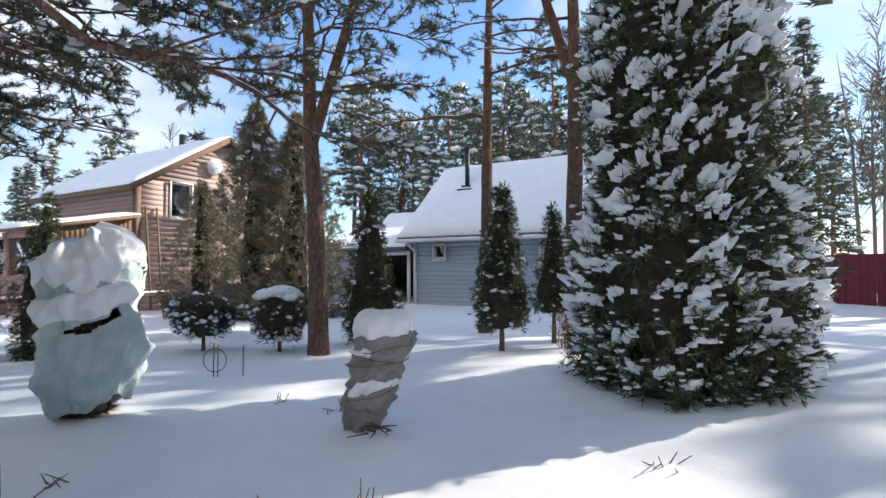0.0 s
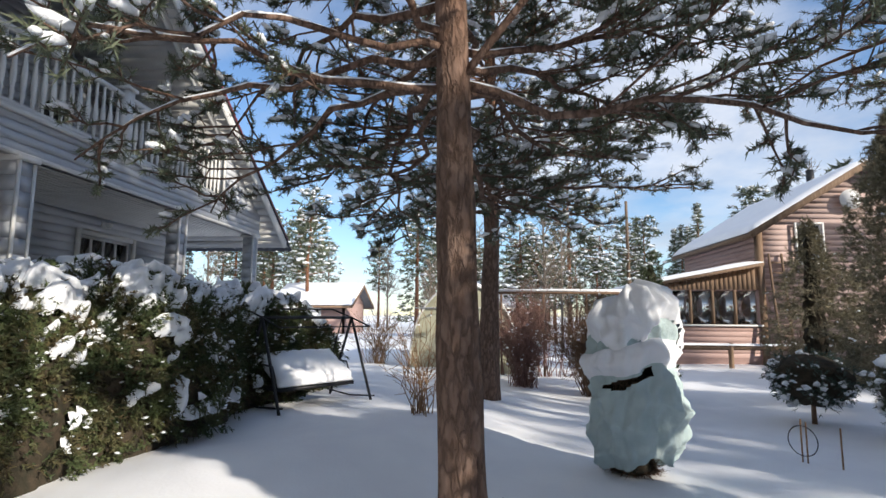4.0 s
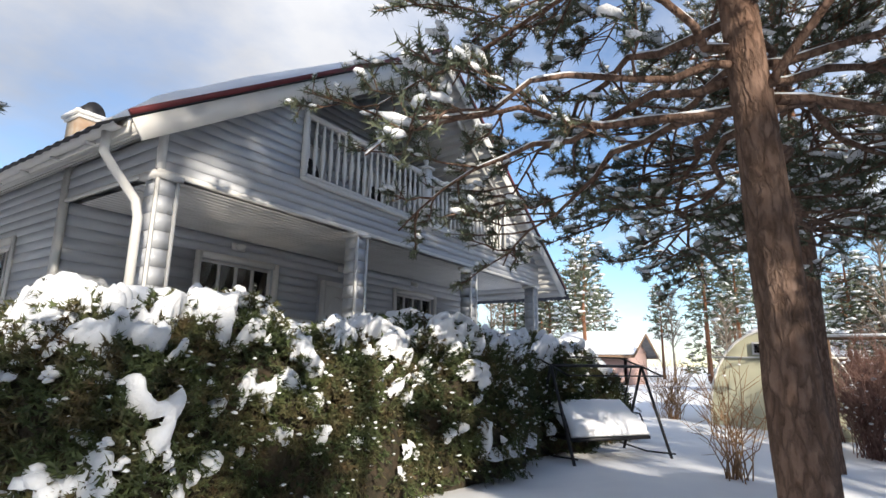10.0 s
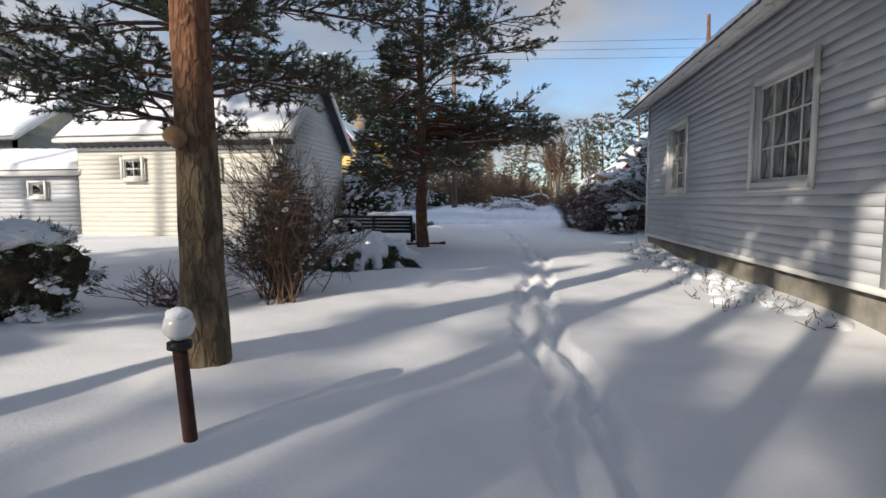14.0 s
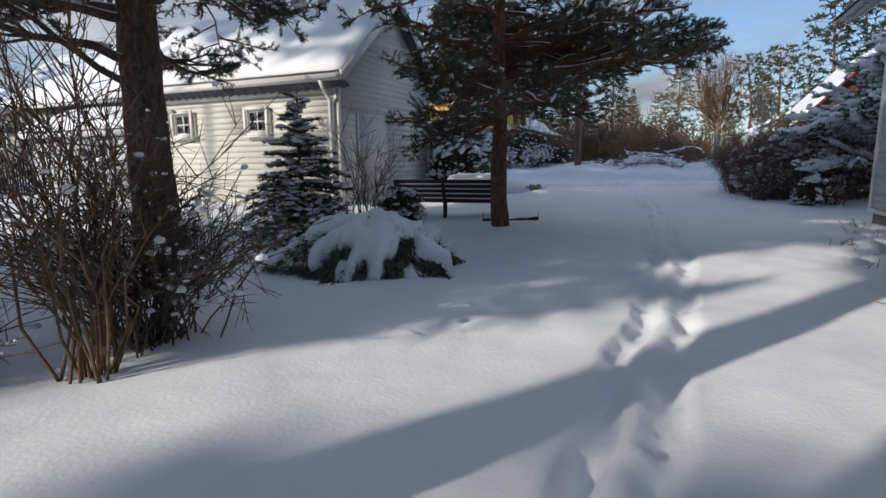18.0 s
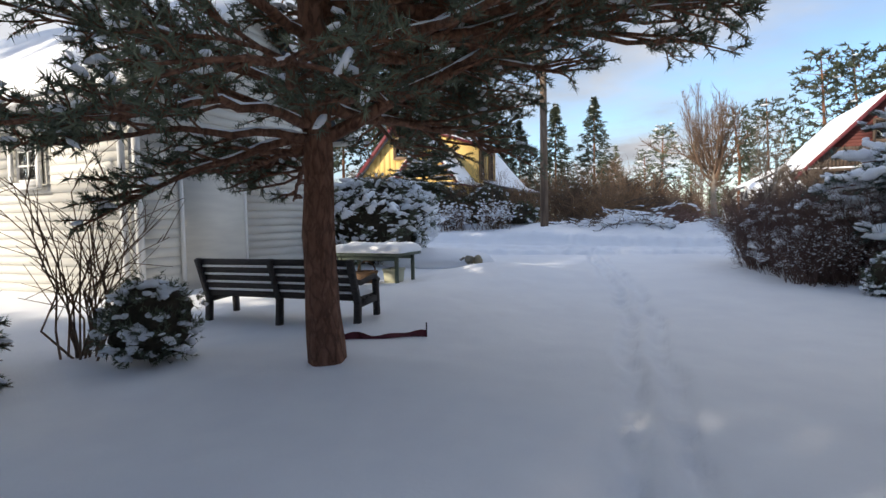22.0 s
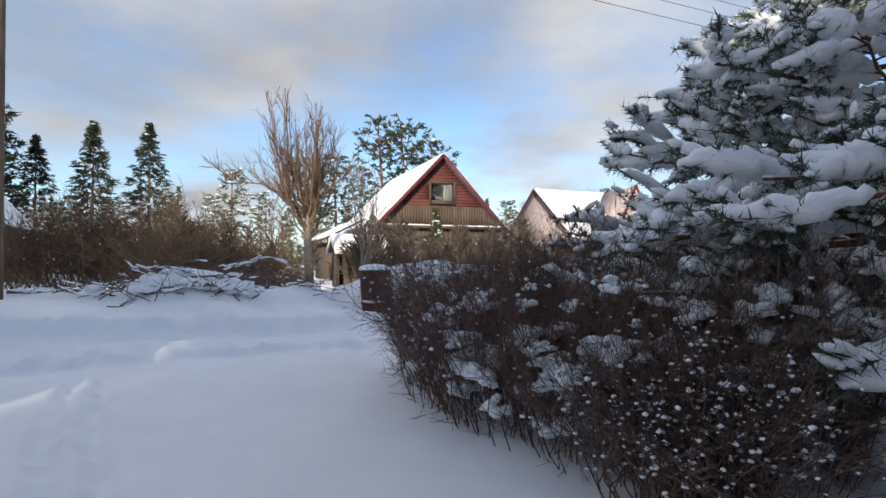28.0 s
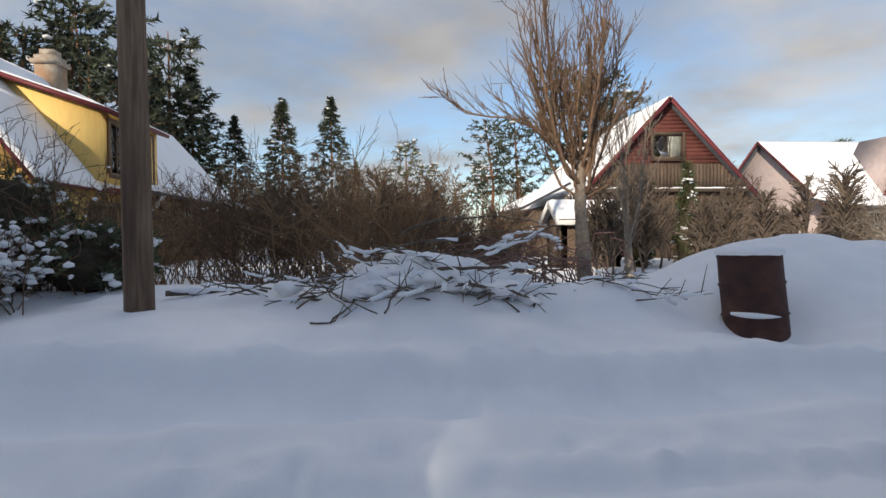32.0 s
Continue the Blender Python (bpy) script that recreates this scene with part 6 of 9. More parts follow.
def thuja(at, height, radius, seed, label, mat, snow_n=120, snow_s=0.16, density=170, name="thuja", stem=0.0, category="thuja", profile=None, blade=0.12, width=0.014, group="", top_snow=0.0, core=0.8, loose=0.8):
    """A dense evergreen: an opaque core, near-black for the shade inside, in a coat of upright scale-leaf sprays, with
    snow caught on it.
    """
    rng = np.random.default_rng(seed)
    x, y = at
    z = gz(x, y)
    t = thing(name, (x, y, z - 0.03), label, category, group)
    profile = profile or (lambda q: (1 - q) ** 0.72 * (0.72 + 0.28 * min(1, q * 6)))
    ph = rng.uniform(0, 6.28, 6)

    def rad(q, a):
        return radius * profile(q) * (1 + 0.10 * np.sin(3 * a + ph[0] + 5 * q) + 0.08 * np.sin(5 * a + ph[1] - 9 * q) + 0.05 * np.sin(9 * a + ph[2] + 17 * q))
    qs, aa = np.linspace(0, 1, 26), np.linspace(0, 2 * np.pi, 22, endpoint=False)
    v = A([(x + core * rad(q, a) * math.cos(a), y + core * rad(q, a) * math.sin(a), z + stem + (height - stem) * q * 0.97) for q in qs for a in aa])
    v += rng.normal(size=v.shape) * 0.02 * radius
    f = np.array([(i * 22 + j, i * 22 + (j + 1) % 22, (i + 1) * 22 + (j + 1) % 22, (i + 1) * 22 + j) for i in range(25) for j in range(22)])
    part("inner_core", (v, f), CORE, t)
    top = z + stem + 0.3 if core > 0.5 else z + height * 0.95
    part("trunk", tube([(x, y, z - 0.2), (x, y, top)], [0.03 + 0.009 * height, 0.02], 8), TWIG, t)
    hs = height - stem
    area = math.pi * radius * hs * 1.1
    n = int(area * density * 0.15)
    q = rng.random(n) ** 1.25
    a = rng.uniform(0, 6.28, n)
    rr = np.array([rad(qq, b) for qq, b in zip(q, a)]) * rng.uniform(loose, 1.02 + 0.3 * (0.78 - loose), n)
    p = np.c_[x + rr * np.cos(a), y + rr * np.sin(a), z + stem + hs * q]
    d = unit(np.c_[np.cos(a), np.sin(a), np.full(n, 0.35)] + rng.normal(size=(n, 3)) * 0.3)
    sp, sd = sprays(p, d, rng, 10, blade * 1.2, blade * 0.75)
    part("foliage", needles(sp, sd, 9, blade * 0.8, width * 1.1, 0.6, rng, 0.8), mat, t)
    # snow lies on the outer sprays: ragged sheets, wider than high, on the broad ones, small cushions on the slim
    if snow_s > 0.11:
        na, nq = 220, 340
        ga, gq = np.linspace(0, 6.2832, na, endpoint=False), np.linspace(0.02, 0.97, nq)
        R = A([[rad(qq, b) for qq in gq] for b in ga])
        AA, QQ = np.meshgrid(ga, gq, indexing="ij")
        along, up = AA * radius, QQ * hs + 0.35 * radius * np.sin(AA * 2)
        N = unit(np.stack([np.cos(AA), np.sin(AA), np.full(AA.shape, 0.35)], -1))
        P = np.stack([x + R * np.cos(AA), y + R * np.sin(AA), z + stem + hs * QQ], -1)
        c = 0.45 + snow_s * 1.8
        spots = 0.6 * lattice(along, 2.6 * up, 0.30 * c) + 0.5 * lattice(along + 3, 2.0 * up + 5, 0.13 * c) + 0.3 * lattice(along, 1.5 * up + 9, 0.08 * c)
        P = P + N * (0.05 * c * lattice(along + 8, 2.2 * up, 0.14 * c))[..., None]
        loads = [snow_shell(P, N, spots - (0.98 - min(0.45, snow_n * snow_s / area / 9.0)), 0.03 + 0.13 * snow_s, blade * 0.1, True)]
        dust = rng.integers(0, len(sp), int(area * 90))
        loads.append(clumps(sp[dust] + sd[dust] * 0.03, rng.uniform(0.012, 0.04, (len(dust), 1)) * A((1.3, 1.0, 0.5)), rng, 0.2, True))
    else:
        patch = np.sin(5 * a + 7 * q * hs / radius + ph[3]) + np.sin(9 * q * hs / radius - 3 * a + ph[4]) + 0.9 * rng.normal(size=n)
        order = np.argsort(-patch)[:int(min(n, snow_n * 1.6))]
        loads = [snow_pads(p[order] + d[order] * blade * 0.4, d[order], snow_s * (0.4 + 1.1 * rng.random(len(order)) ** 2.5), rng, 5)]
    if top_snow:
        m = 60
        b = rng.uniform(0, 6.28, m)
        r2 = radius * 0.62 * np.sqrt(rng.random(m))
        loads.append(clumps(np.c_[x + r2 * np.cos(b), y + r2 * np.sin(b), z + stem + hs * (0.98 - 0.35 * (r2 / radius) ** 2)], np.tile(A((0.13, 0.13, 0.07)) * top_snow, (m, 1)), rng, 0.1))
    part("snow_patch", join(loads), SNOW_CLUMP, t, "patches of clinging snow", smooth=True, kind="stuff")
    return t


def shrub(at, height, spread, stems, seed, label, mat, twigs=6, snow_n=0, snow_s=0.04, name="shrub", category="shrub", r=0.008, levels=2, upright=0.7, base=0.12, oval=(1.0, 1.0), pads=0, arch=0.5):
    """A leafless shrub: many arching stems with side twigs."""
    rng = np.random.default_rng(seed)
    x, y = at
    z = gz(x, y)
    t = thing(name, (x, y, z - 0.03), label, category)
    wood, tips, tw, t2 = [], [], [], []
    for k in range(stems):
        az = rng.uniform(0, 6.28)
        lean = rng.uniform(0.02, 0.88) ** upright
        ln = height * rng.uniform(0.75, 1.1)
        b = A((x + base * spread * rng.normal(), y + base * spread * rng.normal(), z - 0.05))
        if base > 0.35:  # a dome: stems stand all over the plot and lean away from its middle
            rf, ang = math.sqrt(rng.random()), rng.uniform(0, 6.28)
            b = A((x + spread * oval[0] * rf * math.cos(ang), y + spread * oval[1] * rf * math.sin(ang), z - 0.05))
            az, lean = ang + rng.normal() * 0.5, 0.1 + arch * rf * rng.uniform(0.4, 1.3)
            ln *= 1.06 - 0.2 * rf
        out = A((math.cos(az), math.sin(az), 0)) * spread * lean
        s = np.linspace(0, 1, 6)[:, None]
        p = b + out * s ** 1.4 + A((0, 0, 1)) * ln * (s - 0.18 * lean * s ** 3) * (1 - 0.35 * lean)
        p[1:] += rng.normal(size=(5, 3)) * 0.03 * height * A((1, 1, 0.4))
        wood.append(tube(p, np.linspace(r, r * 0.3, 6), 4, False))
        for j in range(twigs):
            q = rng.uniform(0.06 if base > 0.35 else 0.25, 0.95)
            i = min(int(q * 5), 4)
            c = p[i] + (p[i + 1] - p[i]) * (q * 5 - i)
            d = unit(unit(p[i + 1] - p[i]) + rng.normal(size=3) * 0.55)
            e = c + d * ln * rng.uniform(0.12, 0.3)
            tw.append((c, e))
            tips.append(c), tips.append(e)
            if levels > 2:
                for _ in range(3):
                    g = c + (e - c) * rng.uniform(0.3, 0.9)
                    e2 = g + unit(d + rng.normal(size=3) * 0.6) * ln * rng.uniform(0.05, 0.14)
                    t2.append((g, e2))
                    tips.append(e2)
    tw = A(tw)
    wood.append(sticks(tw[:, 0], tw[:, 1], r * 0.5, r * 0.25))
    if t2:
        t2 = A(t2)
        wood.append(sticks(t2[:, 0], t2[:, 1], r * 0.36, r * 0.2))
    part("branchwork", join(wood), mat, t, kind="stuff")
    if snow_n:
        tips = A(tips)
        k = rng.integers(0, len(tips), snow_n)
        load = clumps(tips[k], snow_s * rng.uniform(0.3, 1.1, (snow_n, 1)) * A((1.2, 1, 0.7)), rng, 0.2, True)
        if pads:  # cushions lodged low among the stems
            b, q = rng.uniform(0, 6.28, pads), rng.uniform(0.66, 1.0, pads)
            out = np.c_[np.cos(b), np.sin(b), 0 * b]
            pp = np.c_[x + spread * oval[0] * q * np.cos(b), y + spread * oval[1] * q * np.sin(b), z + height * rng.uniform(0.12, 0.72, pads)]
            load = join([load, snow_pads(pp, out, rng.uniform(0.05, 0.17, pads) * (1.3 - (pp[:, 2] - z) / height), rng, 10)])
        part("snow_load", load, SNOW_CLUMP, t, "tufts of snow among the twigs", smooth=True, kind="stuff")
    return t


def bare_tree(at, height, r, seed, label, mat, trunk_h=0.35, name="bare_tree", spread=0.3, first=7, upright=1.0, low=(), twigs=16, twig_mat=None):
    """A leafless broadleaf tree: a trunk that parts into rising limbs, twice divided. low: rows of height, way (degrees), length and rise of the crooked limbs below the crown."""
    rng = np.random.default_rng(seed)
    x, y = at
    z = gz(x, y)
    t = thing(name, (x, y, z - 0.05), label, "bare tree")
    n = 11
    zz = np.linspace(-0.2, height * trunk_h, n)
    trunk = np.c_[x + 0.05 * np.sin(1.4 * zz), y + 0.04 * np.sin(1.9 * zz + 1), z + zz]
    fine = np.array([np.interp(np.linspace(0, n - 1, 40), np.arange(n), trunk[:, c]) for c in range(3)]).T
    tv, tf = tube(fine, np.linspace(r * 1.2, r * 0.7, 40), 12)
    part("trunk", (tv + rng.normal(size=tv.shape) * r * 0.05, tf), mat, t, smooth=True)
    wood, tw = [], []
    rows = []
    for k in range(first):
        az = 6.28 * k / first + rng.uniform(-0.4, 0.4)
        ln = height * (1 - trunk_h) * rng.uniform(0.7, 1.0)
        s = np.linspace(0, 1, 9)[:, None]
        lean = spread * rng.uniform(0.15, 1.15)
        p = trunk[-1 - k % 4] + A((math.cos(az), math.sin(az), 0)) * (ln * lean * s ** 0.55) + A((0, 0, 1)) * ln * s ** upright
        rows.append((p, ln, r * rng.uniform(0.2, 0.36), twigs))
    for hz, azd, ln, rise in low:
        rows.append((branch_path((x, y, z + hz), radians(azd), ln, rise, rng, 9, -0.1, 1.5), ln * 0.9, r * 0.3, twigs + 4))
    for p, ln, rad, m in rows:
        p[1:] += np.cumsum(rng.normal(size=(8, 3)) * 0.013 * ln, 0)
        wood.append(tube(p, rad * np.linspace(1, 0.12, 9), 6, False))
        for j in range(m):
            q = rng.uniform(0.15, 0.97)
            i = min(int(q * 8), 7)
            c = p[i] + (p[i + 1] - p[i]) * (q * 8 - i)
            d = unit(unit(p[i + 1] - p[i]) + rng.normal(size=3) * 0.45 + A((0, 0, 0.35)))
            l2 = ln * rng.uniform(0.2, 0.48) * (1.2 - 0.8 * q)
            e = np.stack([c + d * l2 * u + A((0, 0, 1)) * 0.2 * l2 * u ** 2 + rng.normal(size=3) * 0.025 * l2 for u in (0, 0.35, 0.7, 1)])
            wood.append(tube(e, np.linspace(max(0.006, rad * 0.22), 0.0035, 4), 4, False))
            for _ in range(5):
                u = rng.integers(1, 4)
                g = e[u] + (e[u - 1] - e[u]) * rng.random()
                tw.append((g, g + unit(d + rng.normal(size=3) * 0.4 + A((0, 0, 0.5))) * l2 * rng.uniform(0.2, 0.55)))
    tw = A(tw)
    wood.append(sticks(tw[:, 0], tw[:, 1], 0.0045, 0.0025))
    part("branchwork", join(wood), twig_mat or mat, t, kind="stuff")
    return t


def woods(name, places, seed, label, kind_mix, snow=0.35, twigs=None, full=1.0, wide=1.0, leaf=None):
    """Distant trees, joined into one: tall bare-trunked pines, spruces and twiggy birches."""
    rng = np.random.default_rng(seed)
    trunks, green, sn, birch, t1, t2, t3 = [], [], [], [], [], [], []
    for (x, y, h), sort in zip(places, kind_mix):
        z = gz(x, y) if abs(x) < 60 and abs(y) < 60 else 0.0
        if sort in ("pine", "open_pine", "high_pine", "mid_pine"):
            # high_pine: crown only at the top, thin trunk, for the added shade trees
            low, many = {"pine": (0.42, 170), "open_pine": (0.68, 46), "high_pine": (0.81, 190), "mid_pine": (0.6, 130)}[sort]
            trunks.append(tube([(x, y, z - 0.3), (x + rng.normal() * 0.2, y, z + h * 0.5), (x + rng.normal() * 0.3, y, z + h)], [(0.012 if sort != "high_pine" else 0.006) * h + 0.04, (0.01 if sort != "high_pine" else 0.005) * h, 0.03], 6))
            n = many
            q = rng.uniform(low, 1.0, n)
            rr = wide * h * 0.17 * np.sqrt(np.clip(1.08 - ((q - 0.62) / 0.42) ** 2, 0.05, 1)) * rng.uniform(0.25, 1.0, n)
            a = rng.uniform(0, 6.28, n)
            p = np.c_[x + rr * np.cos(a), y + rr * np.sin(a), z + h * q]
            for k in range(0, n, 6):
                t3.append(((x, y, p[k, 2] - 0.1 * h * 0.3), p[k]))
            d = unit(np.c_[np.cos(a), np.sin(a), rng.uniform(-0.2, 0.5, n)])
            green.append(needles(p, d, 12, 0.028 * h + 0.1, 0.011 * h, 1.0, rng, 1.0))
            k = rng.random(n) < snow
            sn.append(clumps(p[k] + A((0, 0, 0.01 * h)), 0.018 * h * rng.uniform(0.5, 1.2, (k.sum(), 1)) * A((1.4, 1.4, 0.5)), rng, 0.2, True))
        elif sort == "spruce":
            trunks.append(tube([(x, y, z - 0.3), (x, y, z + h)], [0.012 * h + 0.03, 0.02], 6))
            n = int(420 * full)
            q = rng.random(n) ** 1.2
            rr = wide * h * 0.19 * (1 - q) ** 0.85 * rng.uniform(0.35, 1.05, n) * (0.85 + 0.3 * ((q * 11) % 1))
            a = rng.uniform(0, 6.28, n)
            p = np.c_[x + rr * np.cos(a), y + rr * np.sin(a), z + h * (0.06 + 0.93 * q)]
            d = unit(np.c_[np.cos(a), np.sin(a), np.full(n, -0.12)])
            green.append(needles(p, d, 10, 0.022 * h + 0.1, 0.008 * h, 0.5, rng, 1.0))
            k = rng.random(n) < snow * 0.6
            sn.append(clumps(p[k] + A((0, 0, 0.01 * h)), 0.014 * h * rng.uniform(0.5, 1.1, (k.sum(), 1)) * A((1.4, 1.4, 0.45)), rng, 0.2, True))
        else:
            birch.append(tube([(x, y, z - 0.3), (x + rng.normal() * 0.25, y, z + h * 0.6), (x + rng.normal() * 0.5, y, z + h)], [0.008 * h + 0.03, 0.006 * h, 0.01], 5))
            for k in range(46):
                q = rng.uniform(0.25, 0.97)
                b = A((x, y, z + h * q))
                az = rng.uniform(0, 6.28)
                ln = h * 0.2 * (1.15 - q) + 0.3
                e = b + A((math.cos(az) * 0.6, math.sin(az) * 0.6, 0.8)) * ln
                t1.append((b, e))
                for _ in range(5):
                    g = b + (e - b) * rng.uniform(0.2, 1)
                    t2.append((g, g + unit(A((math.cos(az), math.sin(az), 0.8)) + rng.normal(size=3) * 0.7) * ln * 0.45))
    for some, ra, rb, to in ((t1, 0.028, 0.012, birch), (t2, 0.014, 0.008, birch), (t3, 0.03, 0.012, trunks)):
        if some:
            some = A(some)
            to.append(sticks(some[:, 0], some[:, 1], ra, rb))
    cx, cy = np.mean([p[0] for p in places]), np.mean([p[1] for p in places])
    t = thing(name, (cx, cy, 0.0), label, "woods", kind="stuff")
    if trunks:
        part("trunks", join(trunks), BARK_RED, t, kind="stuff")
    if green:
        part("crowns", join(green), leaf or NEEDLE, t, kind="stuff")
        part("snow_load", join(sn), SNOW_CLUMP, t, kind="stuff", smooth=True)
    if birch:
        part("birches", join(birch), twigs or TWIG_GREY, t, "pale leafless birches", kind="stuff")
    return t


# -- the pines near the walk
pine((-3.1, 0.97), 8.5, 0.135, [(2.65, 266, 2.7, 0.36, 0.12, 9), (2.7, 243, 2.4, 0.16, 0.3, 10), (2.9, 309, 2.0, 0.02, 0.34, 4), (2.85, 252, 2.7, 0.1, 0.36, 9), (2.7, 85, 2.8, 0.02, 0.06), (2.65, 68, 2.2, 1.1, 0.0),
                               (2.55, 205, 2.6, 0.12, 0.25), (2.75, 190, 3.2, 0.35, 0.5), (3.9, 60, 2.4, 0.4, 0.1), (3.8, 30, 2.4, 0.45, 0.1), (3.3, 100, 2.6, 0.4, 0.1), (2.6, 150, 2.6, 0.15, 0.1), (2.9, 120, 2.2, 0.2, 0.1), (2.45, 170, 2.6, 0.0, 0.05),
                               (3.2, 230, 3.0, 0.4, 0.6), (3.1, 165, 2.8, 0.25, 0.25), (2.45, 185, 2.4, -0.08, 0.0), (3.0, 330, 2.2, 0.5, 0.2), (3.8, 10, 2.4, 0.5, 0.2), (2.8, 135, 2.4, 0.2, 0.1), (3.0, 215, 2.8, 0.2, 0.3)],
     101, "tall pine with a furrowed brown trunk and snowy limbs", 3.4, 50, 2.7, (-0.01, -0.05), sub=17, step=0.05, snow=0.3, needle_n=24, needle_l=0.062, width=0.011, bent=1.4, fluff=1.5, limb_r=0.75)
pine((-8.9, 1.1), 9, 0.17, [(3.2, 120, 2.4, 0.1, 0.2), (3.3, 70, 2.8, 0.2, 0.25), (3.5, 20, 2.6, 0.3, 0.3), (3.2, 200, 2.4, 0.1, 0.1), (3.1, 0, 2.4, 0.15, 0.1), (3.0, 300, 2.2, 0.1, 0.1)], 102, "pine with a dark straight trunk and blue-green boughs", 3.3, 48, 2.6, sub=13, snow=0.45)
pine((-5.8, 5.95), 9.0, 0.15, [(3.9, 150, 1.8, 0.4, 0.2), (4.1, 210, 1.9, 0.3, 0.2), (3.9, 40, 1.8, 0.3, 0.2), (4.4, 330, 1.7, 0.3, 0.2)], 103, "forked pine with an orange upper stem", 4.4, 30, 2.4, (-0.03, -0.02), fork=(3.15, 30, 1.3, 3.0), snow=0.15, sub=12, needle_n=20)
pine((-4.85, 9.6), 10.5, 0.14, [(4.3, 180, 3.4, 0.15, 0.1), (5.2, 0, 1.8, 0.3, 0.2)], 104, "tall bare-stemmed pine before the guest house", 5.6, 22, 2.2, (0.01, 0.0), snow=0.2, sub=11)
pine((-2.9, 9.1), 10.5, 0.17, [(5.0, 170, 2.2, 0.5, 0.2), (4.5, 130, 1.6, 0.6, 0.2)], 105, "thick pine beside the evergreen, with sparse upper limbs", 5.6, 16, 2.2, fork=(4.4, 160, 1.4, 2.6), snow=0.2)
pine((2.31, -4.05), 9.0, 0.132, [(3.5, 186, 3.5, 0.0, 0.22), (3.9, 200, 3.2, 0.1, 0.25), (4.0, 170, 3.0, 0.1, 0.25), (3.6, 200, 2.2, 0.3, 0.3), (3.9, 330, 2.4, 0.3, 0.2)], 106, "pine with a sunlit ochre trunk and a sawn-off limb", 4.2, 34, 2.8, (-0.005, 0.01), bark=BARK_OCHRE, snow=0.25, sub=14, taper=0.35)
pine((5.3, -8.8), 9.5, 0.235, [(1.75, 95, 1.8, 0.5, 0.0), (2.1, 80, 2.3, 0.2, 0.1), (2.5, 60, 2.4, 0.2, 0.15), (2.3, 300, 2.2, 0.2, 0.1), (2.7, 180, 2.4, 0.2, 0.2), (2.6, 20, 2.2, 0.1, 0.1), (3.0, 120, 2.6, 0.3, 0.2), (3.2, 230, 2.5, 0.25, 0.25)], 107,
     "old pine with crooked snow-lined limbs beside the shed", 2.6, 74, 3.2, snow=0.3, sub=17, taper=0.35, limb_r=1.4, needle_n=20, width=0.015)
pine((2.45, -12.35), 7.4, 0.125, [(1.58, 205, 2.9, 0.44, 0.12), (2.12, 200, 2.8, 0.2, 0.08), (1.65, 20, 2.2, 0.42, 0.1), (2.3, 215, 3.0, 0.12, 0.12), (2.2, 232, 3.0, 0.1, 0.1), (2.4, 245, 3.0, 0.1, 0.1), (2.5, 222, 3.1, 0.1, 0.1), (1.9, 258, 2.6, 0.0, 0.1), (2.3, 250, 3.2, 0.1, 0.05, 26), (2.6, 238, 3.3, 0.05, 0.05, 26), (2.25, 264, 3.0, 0.05, 0.08, 24), (2.5, 225, 3.2, 0.05, 0.05, 22), (1.5, 310, 1.9, 0.0, 0.3), (1.55, 0, 1.9, 0.0, 0.35), (1.6, 330, 2.2, 0.0, 0.25), (1.6, 40, 1.9, 0.0, 0.3), (1.9, 30, 1.8, 0.35, 0.1), (2.0, 190, 2.4, 0.4, 0.15), (1.6, 60, 1.5, 0.1, 0.2), (1.8, 120, 2.0, 0.1, 0.15), (2.1, 160, 2.3, 0.2, 0.2), (2.2, 250, 1.8, 0.3, 0.2), (1.9, 300, 1.7, 0.2, 0.2), (1.55, 345, 1.6, 0.0, 0.15),
                                 (2.3, 272, 2.9, 0.05, 0.2), (2.4, 284, 3.0, 0.1, 0.2), (2.6, 262, 2.9, 0.1, 0.15), (2.0, 280, 2.7, 0.05, 0.2), (2.9, 290, 3.0, 0.15, 0.1), (3.1, 268, 2.8, 0.2, 0.1), (1.7, 95, 1.8, 0.0, 0.1), (1.8, 140, 2.0, 0.05, 0.1), (2.3, 80, 1.8, 0.2, 0.1), (2.6, 175, 2.4, 0.2, 0.1)],
     108, "bushy pine with a reddish trunk behind the garden bench", 1.9, 105, 2.5, bark=BARK_RED, snow=0.12, snow_size=0.05, sub=14, needle_n=26, needle_l=0.064, step=0.062, taper=0.5, limb_r=1.3, width=0.0095,
     keep=lambda q: (0.15 if q[2] < 1.9 else -0.45) < q[0] < 3.75 and q[1] > (-15.7 if q[0] > 1.4 and q[2] > 1.3 else -14.3) and (q[0] > 1.2 or q[2] > 2.15))
